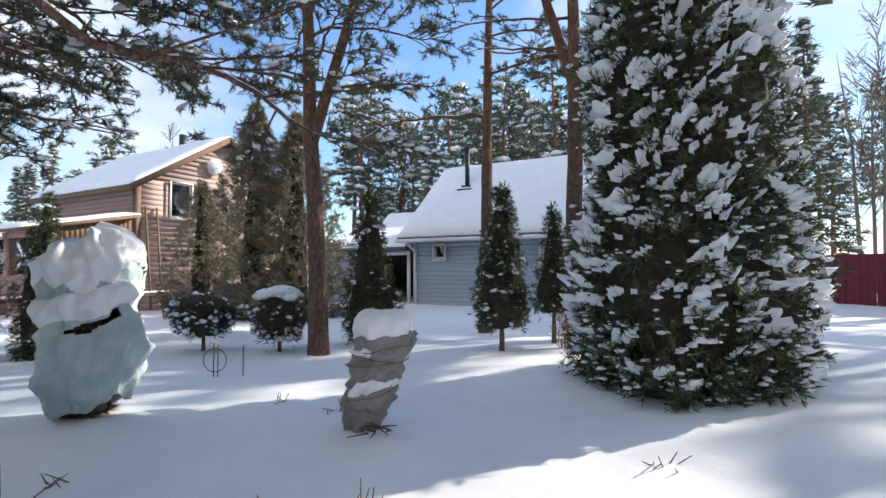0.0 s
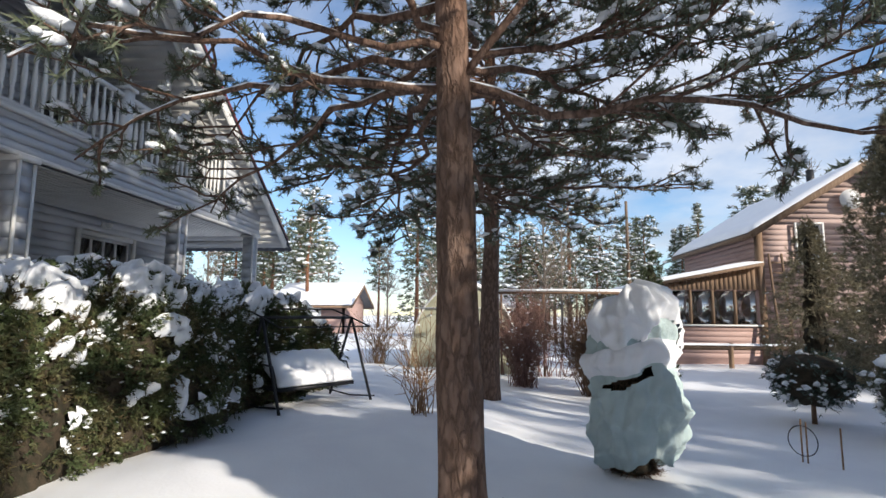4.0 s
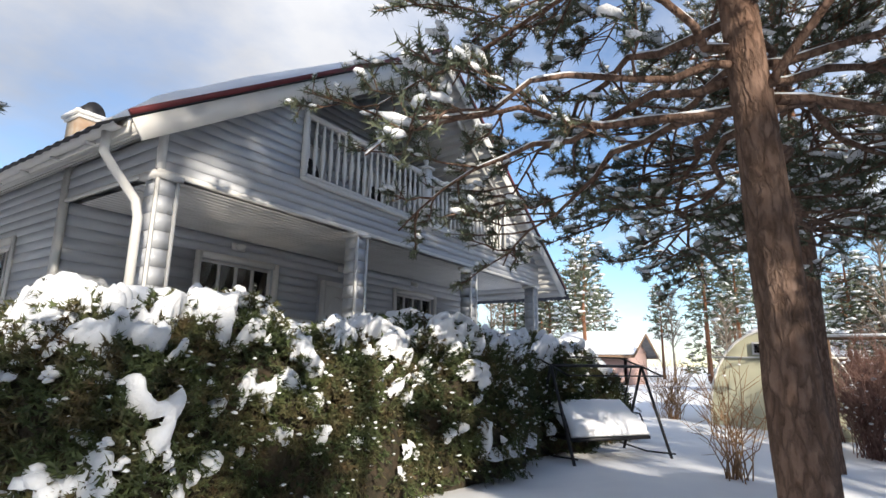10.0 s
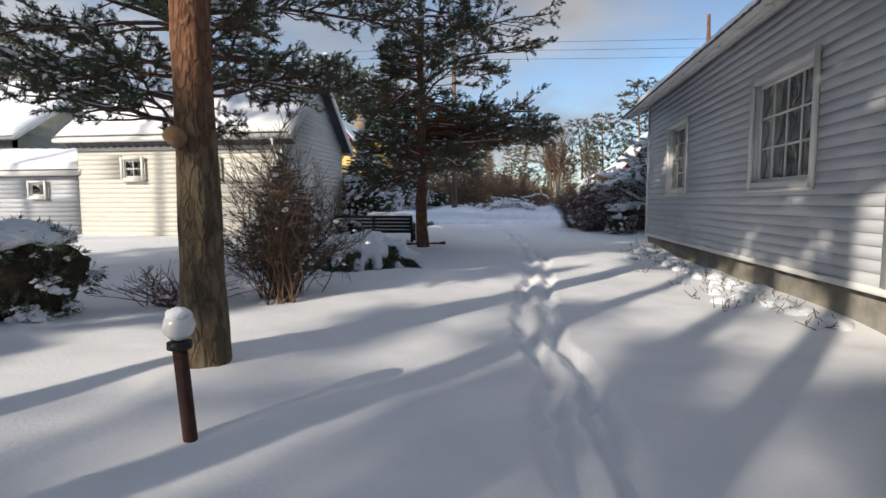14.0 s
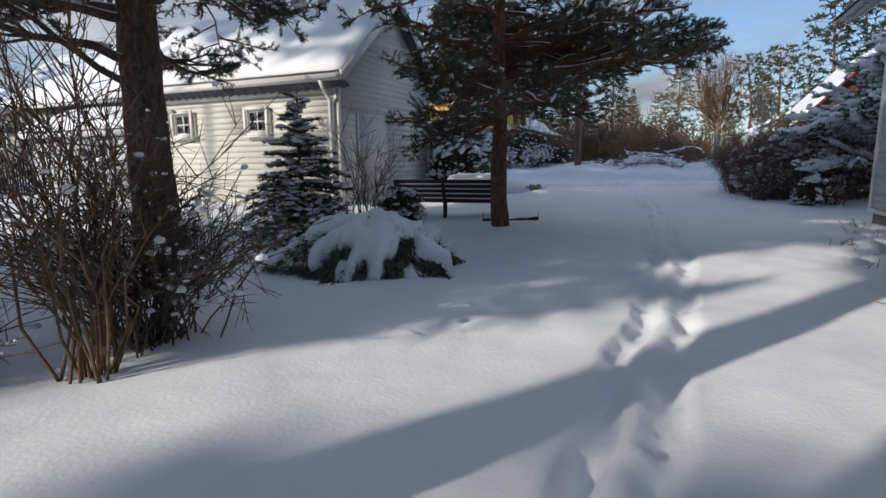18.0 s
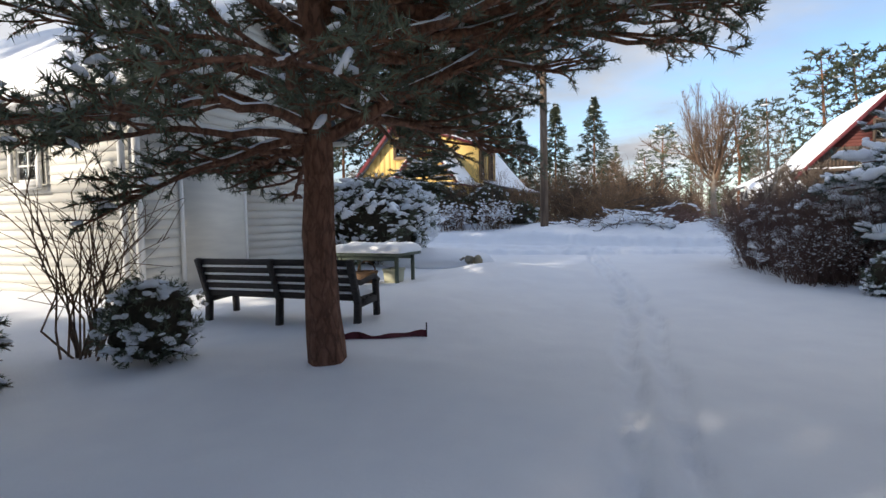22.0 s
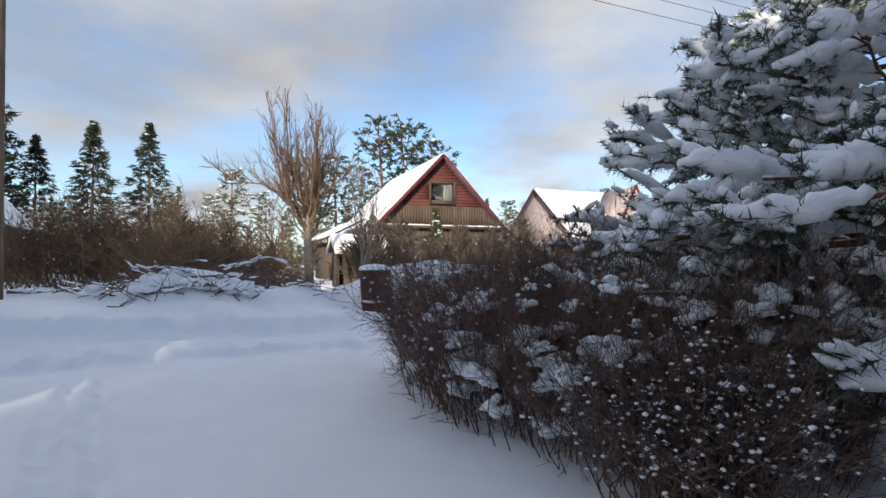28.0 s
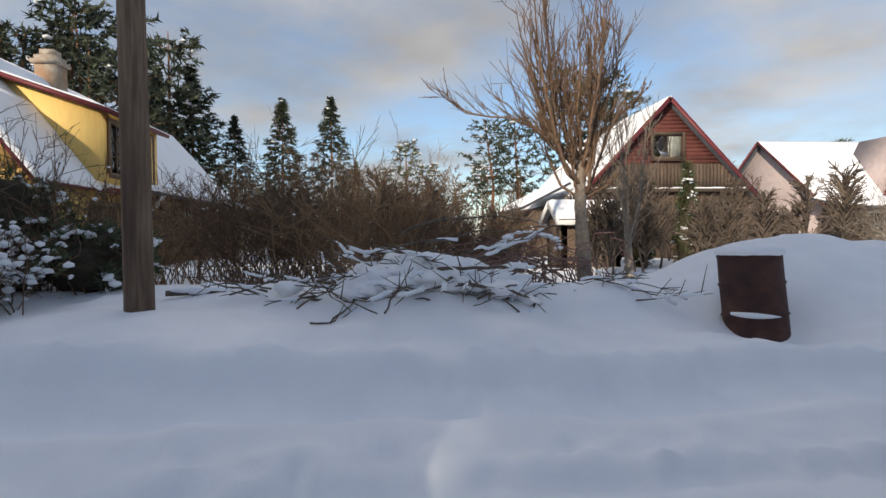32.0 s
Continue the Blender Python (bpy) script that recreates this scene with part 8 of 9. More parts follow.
def wrapped_shrub():
    """A shrub tied up in pale fleece, slit open across the middle, on a dark foot."""
    rng = np.random.default_rng(601)
    x, y = -4.87, 2.3
    z = gz(x, y)
    t = thing("wrapped_shrub", (x, y, z - 0.03), "shrub wrapped in pale green fleece, topped with snow", "wrapped shrub")
    nu, nv = 96, 90
    th = np.linspace(0, 2 * np.pi, nu, endpoint=False)
    q = np.linspace(0, 1, nv)
    T, Q = np.meshgrid(th, q, indexing="ij")
    prof = 0.9 * np.interp(Q, [0, 0.08, 0.2, 0.36, 0.46, 0.53, 0.62, 0.72, 0.8, 0.9, 0.97, 1.0], [0.3, 0.37, 0.4, 0.405, 0.385, 0.35, 0.37, 0.365, 0.35, 0.335, 0.25, 0.02])
    sag = 0.05 * np.exp(-((Q - 0.3) / 0.12) ** 2) * np.cos(T - 0.2) + 0.035 * np.exp(-((Q - 0.62) / 0.08) ** 2) * np.cos(T + 0.9)
    crease = 0.02 * (1 - np.abs(np.sin(3.5 * T + 8 * Q))) ** 3 + 0.022 * (1 - np.abs(np.sin(2.5 * T - 11 * Q + 0.7))) ** 4 + 0.018 * (1 - np.abs(np.sin(16 * Q + 1.5 * np.sin(2 * T)))) ** 4
    fold = sag + crease + 0.018 * np.sin(9 * T + 6 * Q) + 0.014 * np.sin(15 * T - 9 * Q + 1) + 0.02 * np.sin(4 * T + 13 * Q) + 0.012 * np.sin(23 * T + 4 * np.sin(7 * Q)) + 0.012 * np.sin(40 * Q + 3 * np.sin(2 * T))
    R = prof * (1 + 0.08 * np.sin(T - 0.6)) + fold * np.clip(prof / 0.3, 0.2, 1)
    X = x + R * np.cos(T) + 0.03 * np.sin(5 * Q)
    Y = y + R * np.sin(T)
    hem = 0.1 + 0.06 * np.sin(T * 2 + 0.7) + 0.03 * np.sin(5 * T)
    Z = z + hem * (1 - Q) + Q * (1.44 + 0.09 * np.cos(T - 0.9))
    i, j = np.meshgrid(np.arange(nu), np.arange(nv - 1), indexing="ij")
    k = (i + 1) % nu
    f = np.stack([i * nv + j, k * nv + j, k * nv + j + 1, i * nv + j + 1], -1)
    slit = (np.abs(Q[:, :-1] - 0.5 - 0.03 * np.sin(T[:, :-1])) < 0.022 + 0.008 * np.sin(9 * T[:, :-1])) & (np.abs(np.angle(np.exp(1j * (T[:, :-1] + 0.35)))) < 0.6)
    slit |= (np.abs(Q[:, :-1] - 0.87) < 0.05) & (np.abs(np.angle(np.exp(1j * (T[:, :-1] - 0.75)))) < 0.16)
    part("fleece", (np.stack([X, Y, Z], -1).reshape(-1, 3), f[~slit]), FLEECE, t, "creased pale green frost fleece with a slit", smooth=True)
    # solid lumps for the foliage, in the same shade-dark core colour
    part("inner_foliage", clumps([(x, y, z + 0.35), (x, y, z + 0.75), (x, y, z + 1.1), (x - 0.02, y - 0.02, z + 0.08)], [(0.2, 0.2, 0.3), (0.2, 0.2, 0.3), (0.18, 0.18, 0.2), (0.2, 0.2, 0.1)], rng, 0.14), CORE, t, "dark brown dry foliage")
    b = rng.uniform(0, 6.28, 260)
    hz = rng.choice([0.05, 0.76, 0.76], 260)
    br = np.where(hz < 0.3, 0.16, 0.21)
    p = np.c_[x + br * np.cos(b), y + br * np.sin(b), z + hz + rng.normal(size=260) * 0.02]
    part("dry_sprig", needles(p, unit(np.c_[np.cos(b), np.sin(b), rng.uniform(-0.4, 0.3, 260)]), 8, 0.1, 0.008, 0.6, rng), TWIG, t, kind="stuff")
    # snow as draped sheets over the bundle: a cap with hanging tongues, a shelf above the slit
    def drape(q0, q1, mask, thick, name, label):
        inside = np.clip((Q - q0) / 0.05, 0, 1) * np.clip((q1 - Q) / 0.05, 0, 1) * mask
        edge = np.sqrt(np.clip(inside, 0, 1))
        h = thick * edge * (1 + 0.25 * np.sin(5 * T + 9 * Q) + 0.15 * np.sin(11 * T - 20 * Q)) - 0.012 * (edge < 0.02)
        top = np.stack([X + h * np.cos(T), Y + h * np.sin(T), Z + h * (0.35 + 0.9 * smooth_step(0.85, 1.0, Q))], -1).reshape(-1, 3)
        on = edge[:, :-1] + edge[:, 1:] > 0.02
        part(name, (top, f[on]), SNOW, t, label, smooth=True)
    hang = 0.76 + 0.07 * np.sin(3 * T + 0.5) + 0.05 * np.sin(7 * T + 2) - 0.16 * np.exp(-((np.angle(np.exp(1j * (T - 0.05)))) / 0.22) ** 2)
    drape(0.0, 2.0, np.clip((Q - hang) / 0.06, 0, 1), 0.055, "snow_cap", "cap of settled snow with a hanging tongue")
    front = np.exp(-(np.angle(np.exp(1j * (T + 0.4))) / 1.05) ** 4)
    drape(0.535, 0.70, front * np.clip((Q - 0.54 - 0.02 * np.sin(4 * T)) / 0.03, 0, 1), 0.06, "snow_shelf", "snow lodged above the slit")


wrapped_shrub()


def sack_shrub():
    """A small leaning shrub tied in grey sacking: three bulging tiers drawn in by cords."""
    x, y = -2.67, 3.28
    z = gz(x, y)
    h, nu, nv = 0.84, 72, 90
    T, Q = np.meshgrid(np.linspace(0, 2 * np.pi, nu, endpoint=False), np.linspace(0, 1, nv), indexing="ij")

    def place(T, Q, out=0.0):
        tilt = Q + 0.035 * np.sin(T + 0.8)  # the tiers hang askew
        prof = np.interp(tilt, [0, 0.05, 0.2, 0.31, 0.36, 0.42, 0.52, 0.6, 0.65, 0.7, 0.8, 0.9, 0.97, 1.04], [0.10, 0.115, 0.165, 0.185, 0.165, 0.185, 0.2, 0.195, 0.18, 0.215, 0.228, 0.205, 0.12, 0.01])
        folds = 0.016 * np.sin(5 * T + 11 * Q) + 0.011 * np.sin(11 * T - 23 * Q) * np.sin(9 * Q) + 0.008 * np.abs(np.sin(17 * T + 31 * Q)) + 0.018 * lattice(T * 0.2, Q * h, 0.075) + 0.008 * lattice(T * 0.2 + 3, Q * h, 0.03)
        r = (prof + folds * np.clip(prof / 0.15, 0, 1)) + out
        lean = 0.27 * Q ** 1.1
        return np.stack([x - 0.07 + r * np.cos(T) + lean * 0.85, y - 0.04 + r * np.sin(T) + lean * 0.5, z - 0.02 + h * Q], -1)
    P = place(T, Q)
    i, j = np.meshgrid(np.arange(nu), np.arange(nv - 1), indexing="ij")
    k = (i + 1) % nu
    f = np.stack([i * nv + j, k * nv + j, k * nv + j + 1, i * nv + j + 1], -1).reshape(-1, 4)
    t = thing("sack_shrub", (x, y, z - 0.03), "small leaning shrub tied in grey sacking under a snow cap", "wrapped shrub")
    part("sacking", (P.reshape(-1, 3), f), SACK, t, smooth=True)
    rng = np.random.default_rng(602)
    for q, slope in ((0.36, 0.05), (0.655, -0.04), (0.64, 0.03), (0.8, 0.07), (0.2, -0.05)):
        a = np.linspace(0, 6.2832, 49)
        part("cord", tube(place(a, q + slope * np.sin(a + 0.5), 0.004), 0.0055, 5), TWIG_GREY, t)
    N = unit(np.stack([np.cos(T), np.sin(T), 0.3 + 4 * np.clip(Q - 0.8, 0, 1)], -1))
    spots = 0.3 * lattice(T * 0.2, Q * h, 0.12) + 0.2 * lattice(T * 0.2 + 5, Q * h, 0.05)
    side = np.cos(T - 3.6)
    cover = np.maximum(np.clip((Q - 0.87) * 7 + 0.25 * side, -1, 0.6) + spots, np.maximum(0.28 - np.abs(Q - 0.43 + 0.05 * side) * 8, 0.12 - np.abs(Q - 0.72) * 8 + 0.25 * side) + 1.3 * spots)
    part("snow_cap", snow_shell(P, N, cover, 0.02 + 0.075 * smooth_step(0.84, 0.97, Q), 0.002, True), SNOW, t, "rounded cap and ledges of snow", smooth=True, kind="stuff")
    p = np.c_[x + 0.14 + rng.normal(size=14) * 0.06, y - 0.1 + rng.normal(size=14) * 0.04, np.full(14, z + 0.04)]
    part("dry_stalk", sticks(p, p + rng.normal(size=(14, 3)) * A((0.12, 0.06, 0.02)), 0.008, 0.004), TWIG_DARK, t, kind="stuff")


sack_shrub()


def bench():
    t = thing("garden_bench", (0, 0, 0), "dark-stained slatted garden bench half sunk in snow", "bench")
    L = 1.6
    for x in (-0.91, 0.0, 0.91):
        part("leg", join([beam((x, 0.0, -0.15), (x, -0.03, 0.28), 0.06, 0.06, (0, 1, 0)), beam((x, -0.03, 0.26), (x, 0.12, 0.70), 0.06, 0.055, (0, 1, 0))]), BENCH_WOOD, t)
    for x in (-0.91, 0.91):
        part("front_leg", beam((x, -0.46, -0.15), (x, -0.43, 0.46), 0.055, 0.055, (0, 1, 0)), BENCH_WOOD, t)
        part("seat_rail", beam((x, 0.0, 0.25), (x, -0.47, 0.27), 0.05, 0.06), BENCH_WOOD, t)
        part("armrest", tube([(x, 0.05, 0.5), (x, -0.1, 0.46), (x, -0.25, 0.48), (x, -0.4, 0.5), (x, -0.49, 0.45)], 0.028, 8), BENCH_WOOD, t, smooth=True)
    for k in range(5):
        q = k / 4
        z, y = 0.33 + 0.34 * q, 0.005 + 0.11 * q
        part("back_slat", beam((-0.91, y - 0.03, z), (0.91, y - 0.03, z), 0.025, 0.062, (0, -0.3, 1)), BENCH_WOOD, t)
    for k in range(5):
        part("seat_slat", box(-0.91, 0.91, -0.47 + k * 0.09, -0.4 + k * 0.09, 0.285, 0.31), BENCH_WOOD, t)
    part("seat_snow", snow_slab([(-0.87, -0.47, 0.31), (0.87, -0.47, 0.31), (0.87, -0.05, 0.31), (-0.87, -0.05, 0.31)], 0.09, np.random.default_rng(5), 24, 10), SNOW, t, "snow on the seat", smooth=True)
    for k in range(4):
        q = k / 4
        part("slat_snow", tube([(-0.89, 0.0 + 0.11 * q, 0.37 + 0.34 * q), (0.0, 0.0 + 0.11 * q, 0.372 + 0.34 * q), (0.89, 0.0 + 0.11 * q, 0.37 + 0.34 * q)], 0.014, 6), SNOW, t, smooth=True)
    turned(t, (3.9, -13.58, 0.06), 3.0)


bench()


def table():
    z0 = gz(4.27, -16.22)
    t = thing("garden_table", (4.27, -16.22, z0), "weathered garden table under a slab of snow", "table")
    part("tabletop", box(3.62, 4.76, -16.58, -15.86, 0.62, 0.66), PAINT_GREEN, t)
    part("apron", join([box(3.72, 4.66, -16.50, -16.47, 0.55, 0.62), box(3.72, 4.66, -15.97, -15.94, 0.55, 0.62)]), PAINT_GREEN, t)
    for x in (3.72, 4.66):
        for y in (-16.49, -15.95):
            part("leg", box(x - 0.022, x + 0.022, y - 0.022, y + 0.022, z0 - 0.2, 0.62), PAINT_GREEN, t)
    part("snow_slab", snow_slab([(3.6, -16.60, 0.66), (4.78, -16.60, 0.66), (4.78, -15.84, 0.66), (3.6, -15.84, 0.66)], 0.13, np.random.default_rng(8), 30, 20), SNOW, t, "thick even slab of snow", smooth=True)
    b = thing("basket", (4.3, -16.10, z0), "round wicker basket with a hooped handle under the table", "basket")
    part("body", lathe([(0.0, z0 - 0.02), (0.12, z0 - 0.02), (0.15, z0 + 0.08), (0.165, z0 + 0.17), (0.15, z0 + 0.17), (0.13, z0 + 0.08), (0.0, z0 + 0.06)], 20, (4.3, -16.10)), WICKER, b)
    part("rim", tube([(4.3 + 0.16 * math.cos(a), -16.10 + 0.16 * math.sin(a), z0 + 0.17) for a in np.linspace(0, 6.28, 25)], 0.014, 6), WICKER, b)
    part("handle", tube([(4.3 + 0.15 * math.cos(a), -16.10, z0 + 0.16 + 0.17 * math.sin(a)) for a in np.linspace(0, math.pi, 15)], 0.012, 6), WICKER, b)
    k = thing("bucket", (3.92, -16.25, z0), "square grey-green planter under the table", "planter")
    part("body", hexa([(3.82, -16.35, z0 - 0.05), (4.02, -16.35, z0 - 0.05), (4.02, -16.15, z0 - 0.05), (3.82, -16.15, z0 - 0.05)], [(3.8, -16.37, z0 + 0.2), (4.04, -16.37, z0 + 0.2), (4.04, -16.13, z0 + 0.2), (3.8, -16.13, z0 + 0.2)]), POLYCARB, k)
    part("rim", join([box(3.79, 4.05, -16.38, -16.35, z0 + 0.19, z0 + 0.22), box(3.79, 4.05, -16.15, -16.12, z0 + 0.19, z0 + 0.22), box(3.79, 3.82, -16.35, -16.15, z0 + 0.19, z0 + 0.22), box(4.02, 4.05, -16.35, -16.15, z0 + 0.19, z0 + 0.22)]), POLYCARB, k)
    # tyre-edged bed behind with snow
    rng = np.random.default_rng(9)
    w = thing("rock_edging", (4.2, -19.0, gz(4.2, -19.0)), "row of dark stones edging a raised snowy bed", "edging")
    for q in range(16):
        a = q / 15
        px, py = 3.3 + 2.4 * a, -18.4 - 0.25 * math.sin(3 * a)
        part("stone", clumps([(px, py, gz(px, py) + 0.12)], [(0.1, 0.09, 0.08)], rng, 0.16), CONCRETE, w)
    part("bed_snow", clumps([(4.5, -19.0, gz(4.5, -19.0) + 0.05)], [(1.5, 0.75, 0.3)], rng, 0.03), SNOW, w, "rounded snow over the bed", smooth=True)


table()


def swing():
    z0 = -0.08
    t = thing("garden_swing", (-7.4, -1.4, z0), "dark metal frame swing seat buried under snow", "swing seat")
    f1, f2, b1, b2 = A((-6.5, -1.36, z0)), A((-7.7, -0.5, z0)), A((-7.12, -2.22, z0)), A((-8.32, -1.36, z0))
    t1, t2 = (f1 + b1) / 2, (f2 + b2) / 2
    t1[2] = t2[2] = 1.14
    for foot, top in ((f1, t1), (b1, t1), (f2, t2), (b2, t2)):
        part("leg", tube([foot - A((0, 0, 0.1)), top], 0.02, 8), IRON, t)
    part("top_bar", tube([t1, t2], 0.02, 8), IRON, t)
    ax, nr = unit(t2 - t1), unit(f1 - b1)
    nr[2] = 0
    up = A((0, 0, 1))
    part("canopy_frame", tube([t1, t1 - nr * 0.45 + up * 0.12, t2 - nr * 0.45 + up * 0.12, t2], 0.012, 6), IRON, t)
    part("canopy_frame", tube([t1, t1 + nr * 0.4 - up * 0.12, t2 + nr * 0.4 - up * 0.12, t2], 0.012, 6), IRON, t)
    part("foot_bar", tube([f1 + up * 0.14, f1 * 0.5 + b1 * 0.5 + up * 0.1, b1 + up * 0.14], 0.012, 6), IRON, t)
    part("foot_bar", tube([f2 + up * 0.14, f2 * 0.5 + b2 * 0.5 + up * 0.1, b2 + up * 0.14], 0.012, 6), IRON, t)
    s1, s2 = t1 * 0.93 + t2 * 0.07, t1 * 0.12 + t2 * 0.88
    for s in (s1, s2):
        c = A((s[0], s[1], 0.24))
        part("hanger", tube([s, c - nr * 0.22 + up * 0.32, c - nr * 0.2 + up * 0.02], 0.01, 6), IRON, t)
        part("arm", tube([c - nr * 0.2 + up * 0.3, c + nr * 0.12 + up * 0.28, c + nr * 0.26], 0.012, 6), IRON, t)
    a, b = A((s1[0], s1[1], 0.24)), A((s2[0], s2[1], 0.24))
    part("seat_frame", join([beam(a + nr * 0.28, b + nr * 0.28, 0.03, 0.04), beam(a - nr * 0.2, b - nr * 0.2, 0.03, 0.04), beam(a + nr * 0.28, a - nr * 0.2, 0.03, 0.03), beam(b + nr * 0.28, b - nr * 0.2, 0.03, 0.03)]), IRON, t)
    part("seat_board", slab([a + nr * 0.27 + up * 0.02, b + nr * 0.27 + up * 0.02, b - nr * 0.2 + up * 0.02, a - nr * 0.2 + up * 0.02], 0.015), IRON, t)
    rng = np.random.default_rng(12)
    part("seat_snow", snow_slab([a + nr * 0.27 + up * 0.02, b + nr * 0.27 + up * 0.02, b - nr * 0.32 + up * 0.38, a - nr * 0.32 + up * 0.38], 0.14, rng, 24, 14), SNOW, t, "thick snow heaped on seat and back", smooth=True)
    part("back_board", beam(a - nr * 0.26 + up * 0.2, b - nr * 0.26 + up * 0.2, 0.03, 0.34, A((0, 0, 1)) - nr * 0.3), IRON, t)


swing()


def garden_lamp(x, y, lean, label):
    z = gz(x, y)
    t = thing("garden_lamp", (x, y, z - 0.05), label, "garden lamp", "garden lamps")
    dx = lean
    part("post", tube([(x, y, z - 0.2), (x + dx, y, z + 0.42)], 0.032, 12), RUST, t, "dark brown painted post")
    part("collar", lathe([(0.03, z + 0.42), (0.055, z + 0.43), (0.055, z + 0.46), (0.03, z + 0.47)], 14, (x + dx, y)), IRON, t)
    part("globe", clumps([(x + dx, y, z + 0.535)], [(0.072, 0.072, 0.072)], RNG, 0.0), GLOBE, t, "frosted white globe", smooth=True)
    part("snow_cap", clumps([(x + dx, y, z + 0.585)], [(0.062, 0.062, 0.035)], RNG, 0.05), SNOW_CLUMP, t, smooth=True)


garden_lamp(1.89, -3.25, 0.05, "small garden lamp with a white globe beside the ochre pine")
_x, _y = -1.16, -2.9
stake = solid("hedge_post", tube([(_x, _y, gz(_x, _y) - 0.2), (_x, _y, 0.62)], 0.034, 12), RUST, "dark metal post at the end of the hedge", "post", smooth=True)


# dark red strip edging sticking out of the snow
def edging():
    t = thing("lawn_edging", (2.55, -13.2, gz(2.55, -13.2)), "torn dark red edging strip sticking out of the snow", "edging")
    xs = np.linspace(0, 1, 24)
    p = np.c_[2.95 - 0.8 * xs, -12.95 - 0.5 * xs ** 1.5 + 0.025 * np.sin(13 * xs), 0 * xs]
    z = np.array([gz(a, b) for a, b in p[:, :2]])
    h = 0.025 + 0.03 * np.abs(np.sin(5 * xs)) + 0.012 * np.sin(21 * xs)
    v = np.concatenate([np.c_[p[:, :2], z - 0.03], np.c_[p[:, :2] + 0.01, z + h]])
    v = np.concatenate([v, v + A((0.008, 0.003, 0))])
    f = [(i, i + 1, 24 + i + 1, 24 + i) for i in range(23)] + [(48 + i + 1, 48 + i, 72 + i, 72 + i + 1) for i in range(23)] + [(24 + i, 24 + i + 1, 72 + i + 1, 72 + i) for i in range(23)]
    part("strip", (v, np.array(f)), RIBBON, t)
    for a, b in ((2.96, -12.96), (2.16, -13.44)):
        part("peg", tube([(a, b, gz(a, b) - 0.1), (a, b, gz(a, b) + 0.13)], 0.006, 6), IRON, t)


edging()


# arched greenhouse, trellis, hoops and stakes by the swing
def greenhouse():
    t = thing("greenhouse", (-14.5, 0.55, -0.15), "arched garden greenhouse of aged translucent sheet", "greenhouse")
    a = np.linspace(0, math.pi, 17)
    for x0, x1 in ((-12.5, -14.5), (-14.5, -16.5)):
        v = A([(x, 0.55 + 1.25 * math.cos(q), -0.2 + 2.1 * math.sin(q) ** 0.75) for x in (x0, x1) for q in a])
        part("cover_sheet", (v, np.array([(i, i + 1, 17 + i + 1, 17 + i) for i in range(16)])), POLYCARB, t, smooth=True)
    v = A([(-12.5, 0.55 + 1.25 * math.cos(q), -0.2 + 2.1 * math.sin(q) ** 0.75) for q in a] + [(-12.5, 0.55, -0.2)])
    part("end_sheet", (v, np.array([(i, i + 1, 17, 17) for i in range(16)])), POLYCARB, t)
    part("end_hoop", tube([(-12.47, 0.55 + 1.25 * math.cos(q), -0.2 + 2.1 * math.sin(q) ** 0.75) for q in a], 0.025, 6), WHITE, t)
    part("cross_rail", beam((-12.46, -0.6, 1.35), (-12.46, 1.7, 1.35), 0.03, 0.03), WHITE, t)
    w = part("vent", box(-12.46, -12.44, 0.15, 0.55, 1.4, 1.65), WHITE, t, "white framed vent window")
    part("pane", box(-12.44, -12.435, 0.19, 0.51, 1.44, 1.61), GLASS, w)
    part("ridge_snow", snow_slab([(-12.5, 0.1, 1.83), (-16.5, 0.1, 1.83), (-16.5, 1.0, 1.83), (-12.5, 1.0, 1.83)], 0.12, RNG, 24, 8), SNOW, t, smooth=True)
    g = thing("trellis", (-12.4, 2.8, -0.2), "tall wire trellis with a snow-capped top rail", "trellis")
    for y in (1.4, 2.35, 3.3, 4.2):
        part("post", tube([(-12.4, y, -0.3), (-12.4, y, 1.7)], 0.025, 6), TWIG, g)
    part("top_rail", beam((-12.4, 1.3, 1.7), (-12.4, 4.3, 1.7), 0.05, 0.05), TWIG, g)
    part("rail_snow", tube([(-12.4, 1.3, 1.75), (-12.4, 2.8, 1.76), (-12.4, 4.3, 1.75)], 0.035, 6), SNOW, g, smooth=True)
    n = 60
    ys = RNG.uniform(1.4, 4.2, n)
    p = np.c_[np.full(n, -12.38), ys, np.full(n, -0.2)]
    part("climbing_stem", sticks(p, p + np.c_[RNG.normal(size=n) * 0.1, RNG.normal(size=n) * 0.3, RNG.uniform(0.9, 1.9, n)], 0.012, 0.006), TWIG_RED, g, kind="stuff")
    h, w = gabled("lilac_cottage", "low lilac-brown cottage under a thick snow roof", -37.0, -32.0, -11.5, -7.5, -0.2, 1.9, 3.0, "y", PINK_BOARD, 0.6, 0.25, np.random.default_rng(81), BROWN_WOOD)
    dark_window(h, "x+", -32.0, -10.0, -9.0, 0.7, 1.5, 2, 1)
    h, w = gabled("brown_barn", "brown plank barn with snow on its roof", -48.0, -43.0, 2.0, 6.0, -0.2, 2.2, 3.6, "y", BROWN_WOOD, 0.6, 0.25, np.random.default_rng(82))
    k = thing("hoop_support", (-5.7, 4.1, gz(-5.7, 4.1)), "thin wire hoop on bamboo stakes", "plant support")
    z = gz(-5.7, 4.1)
    part("hoop", tube([(-5.7 + 0.14 * math.cos(q) * 0.87, 4.1 + 0.14 * math.cos(q) * 0.5, z + 0.2 + 0.14 * math.sin(q)) for q in np.linspace(0, 6.28, 25)], 0.005, 5), IRON, k)
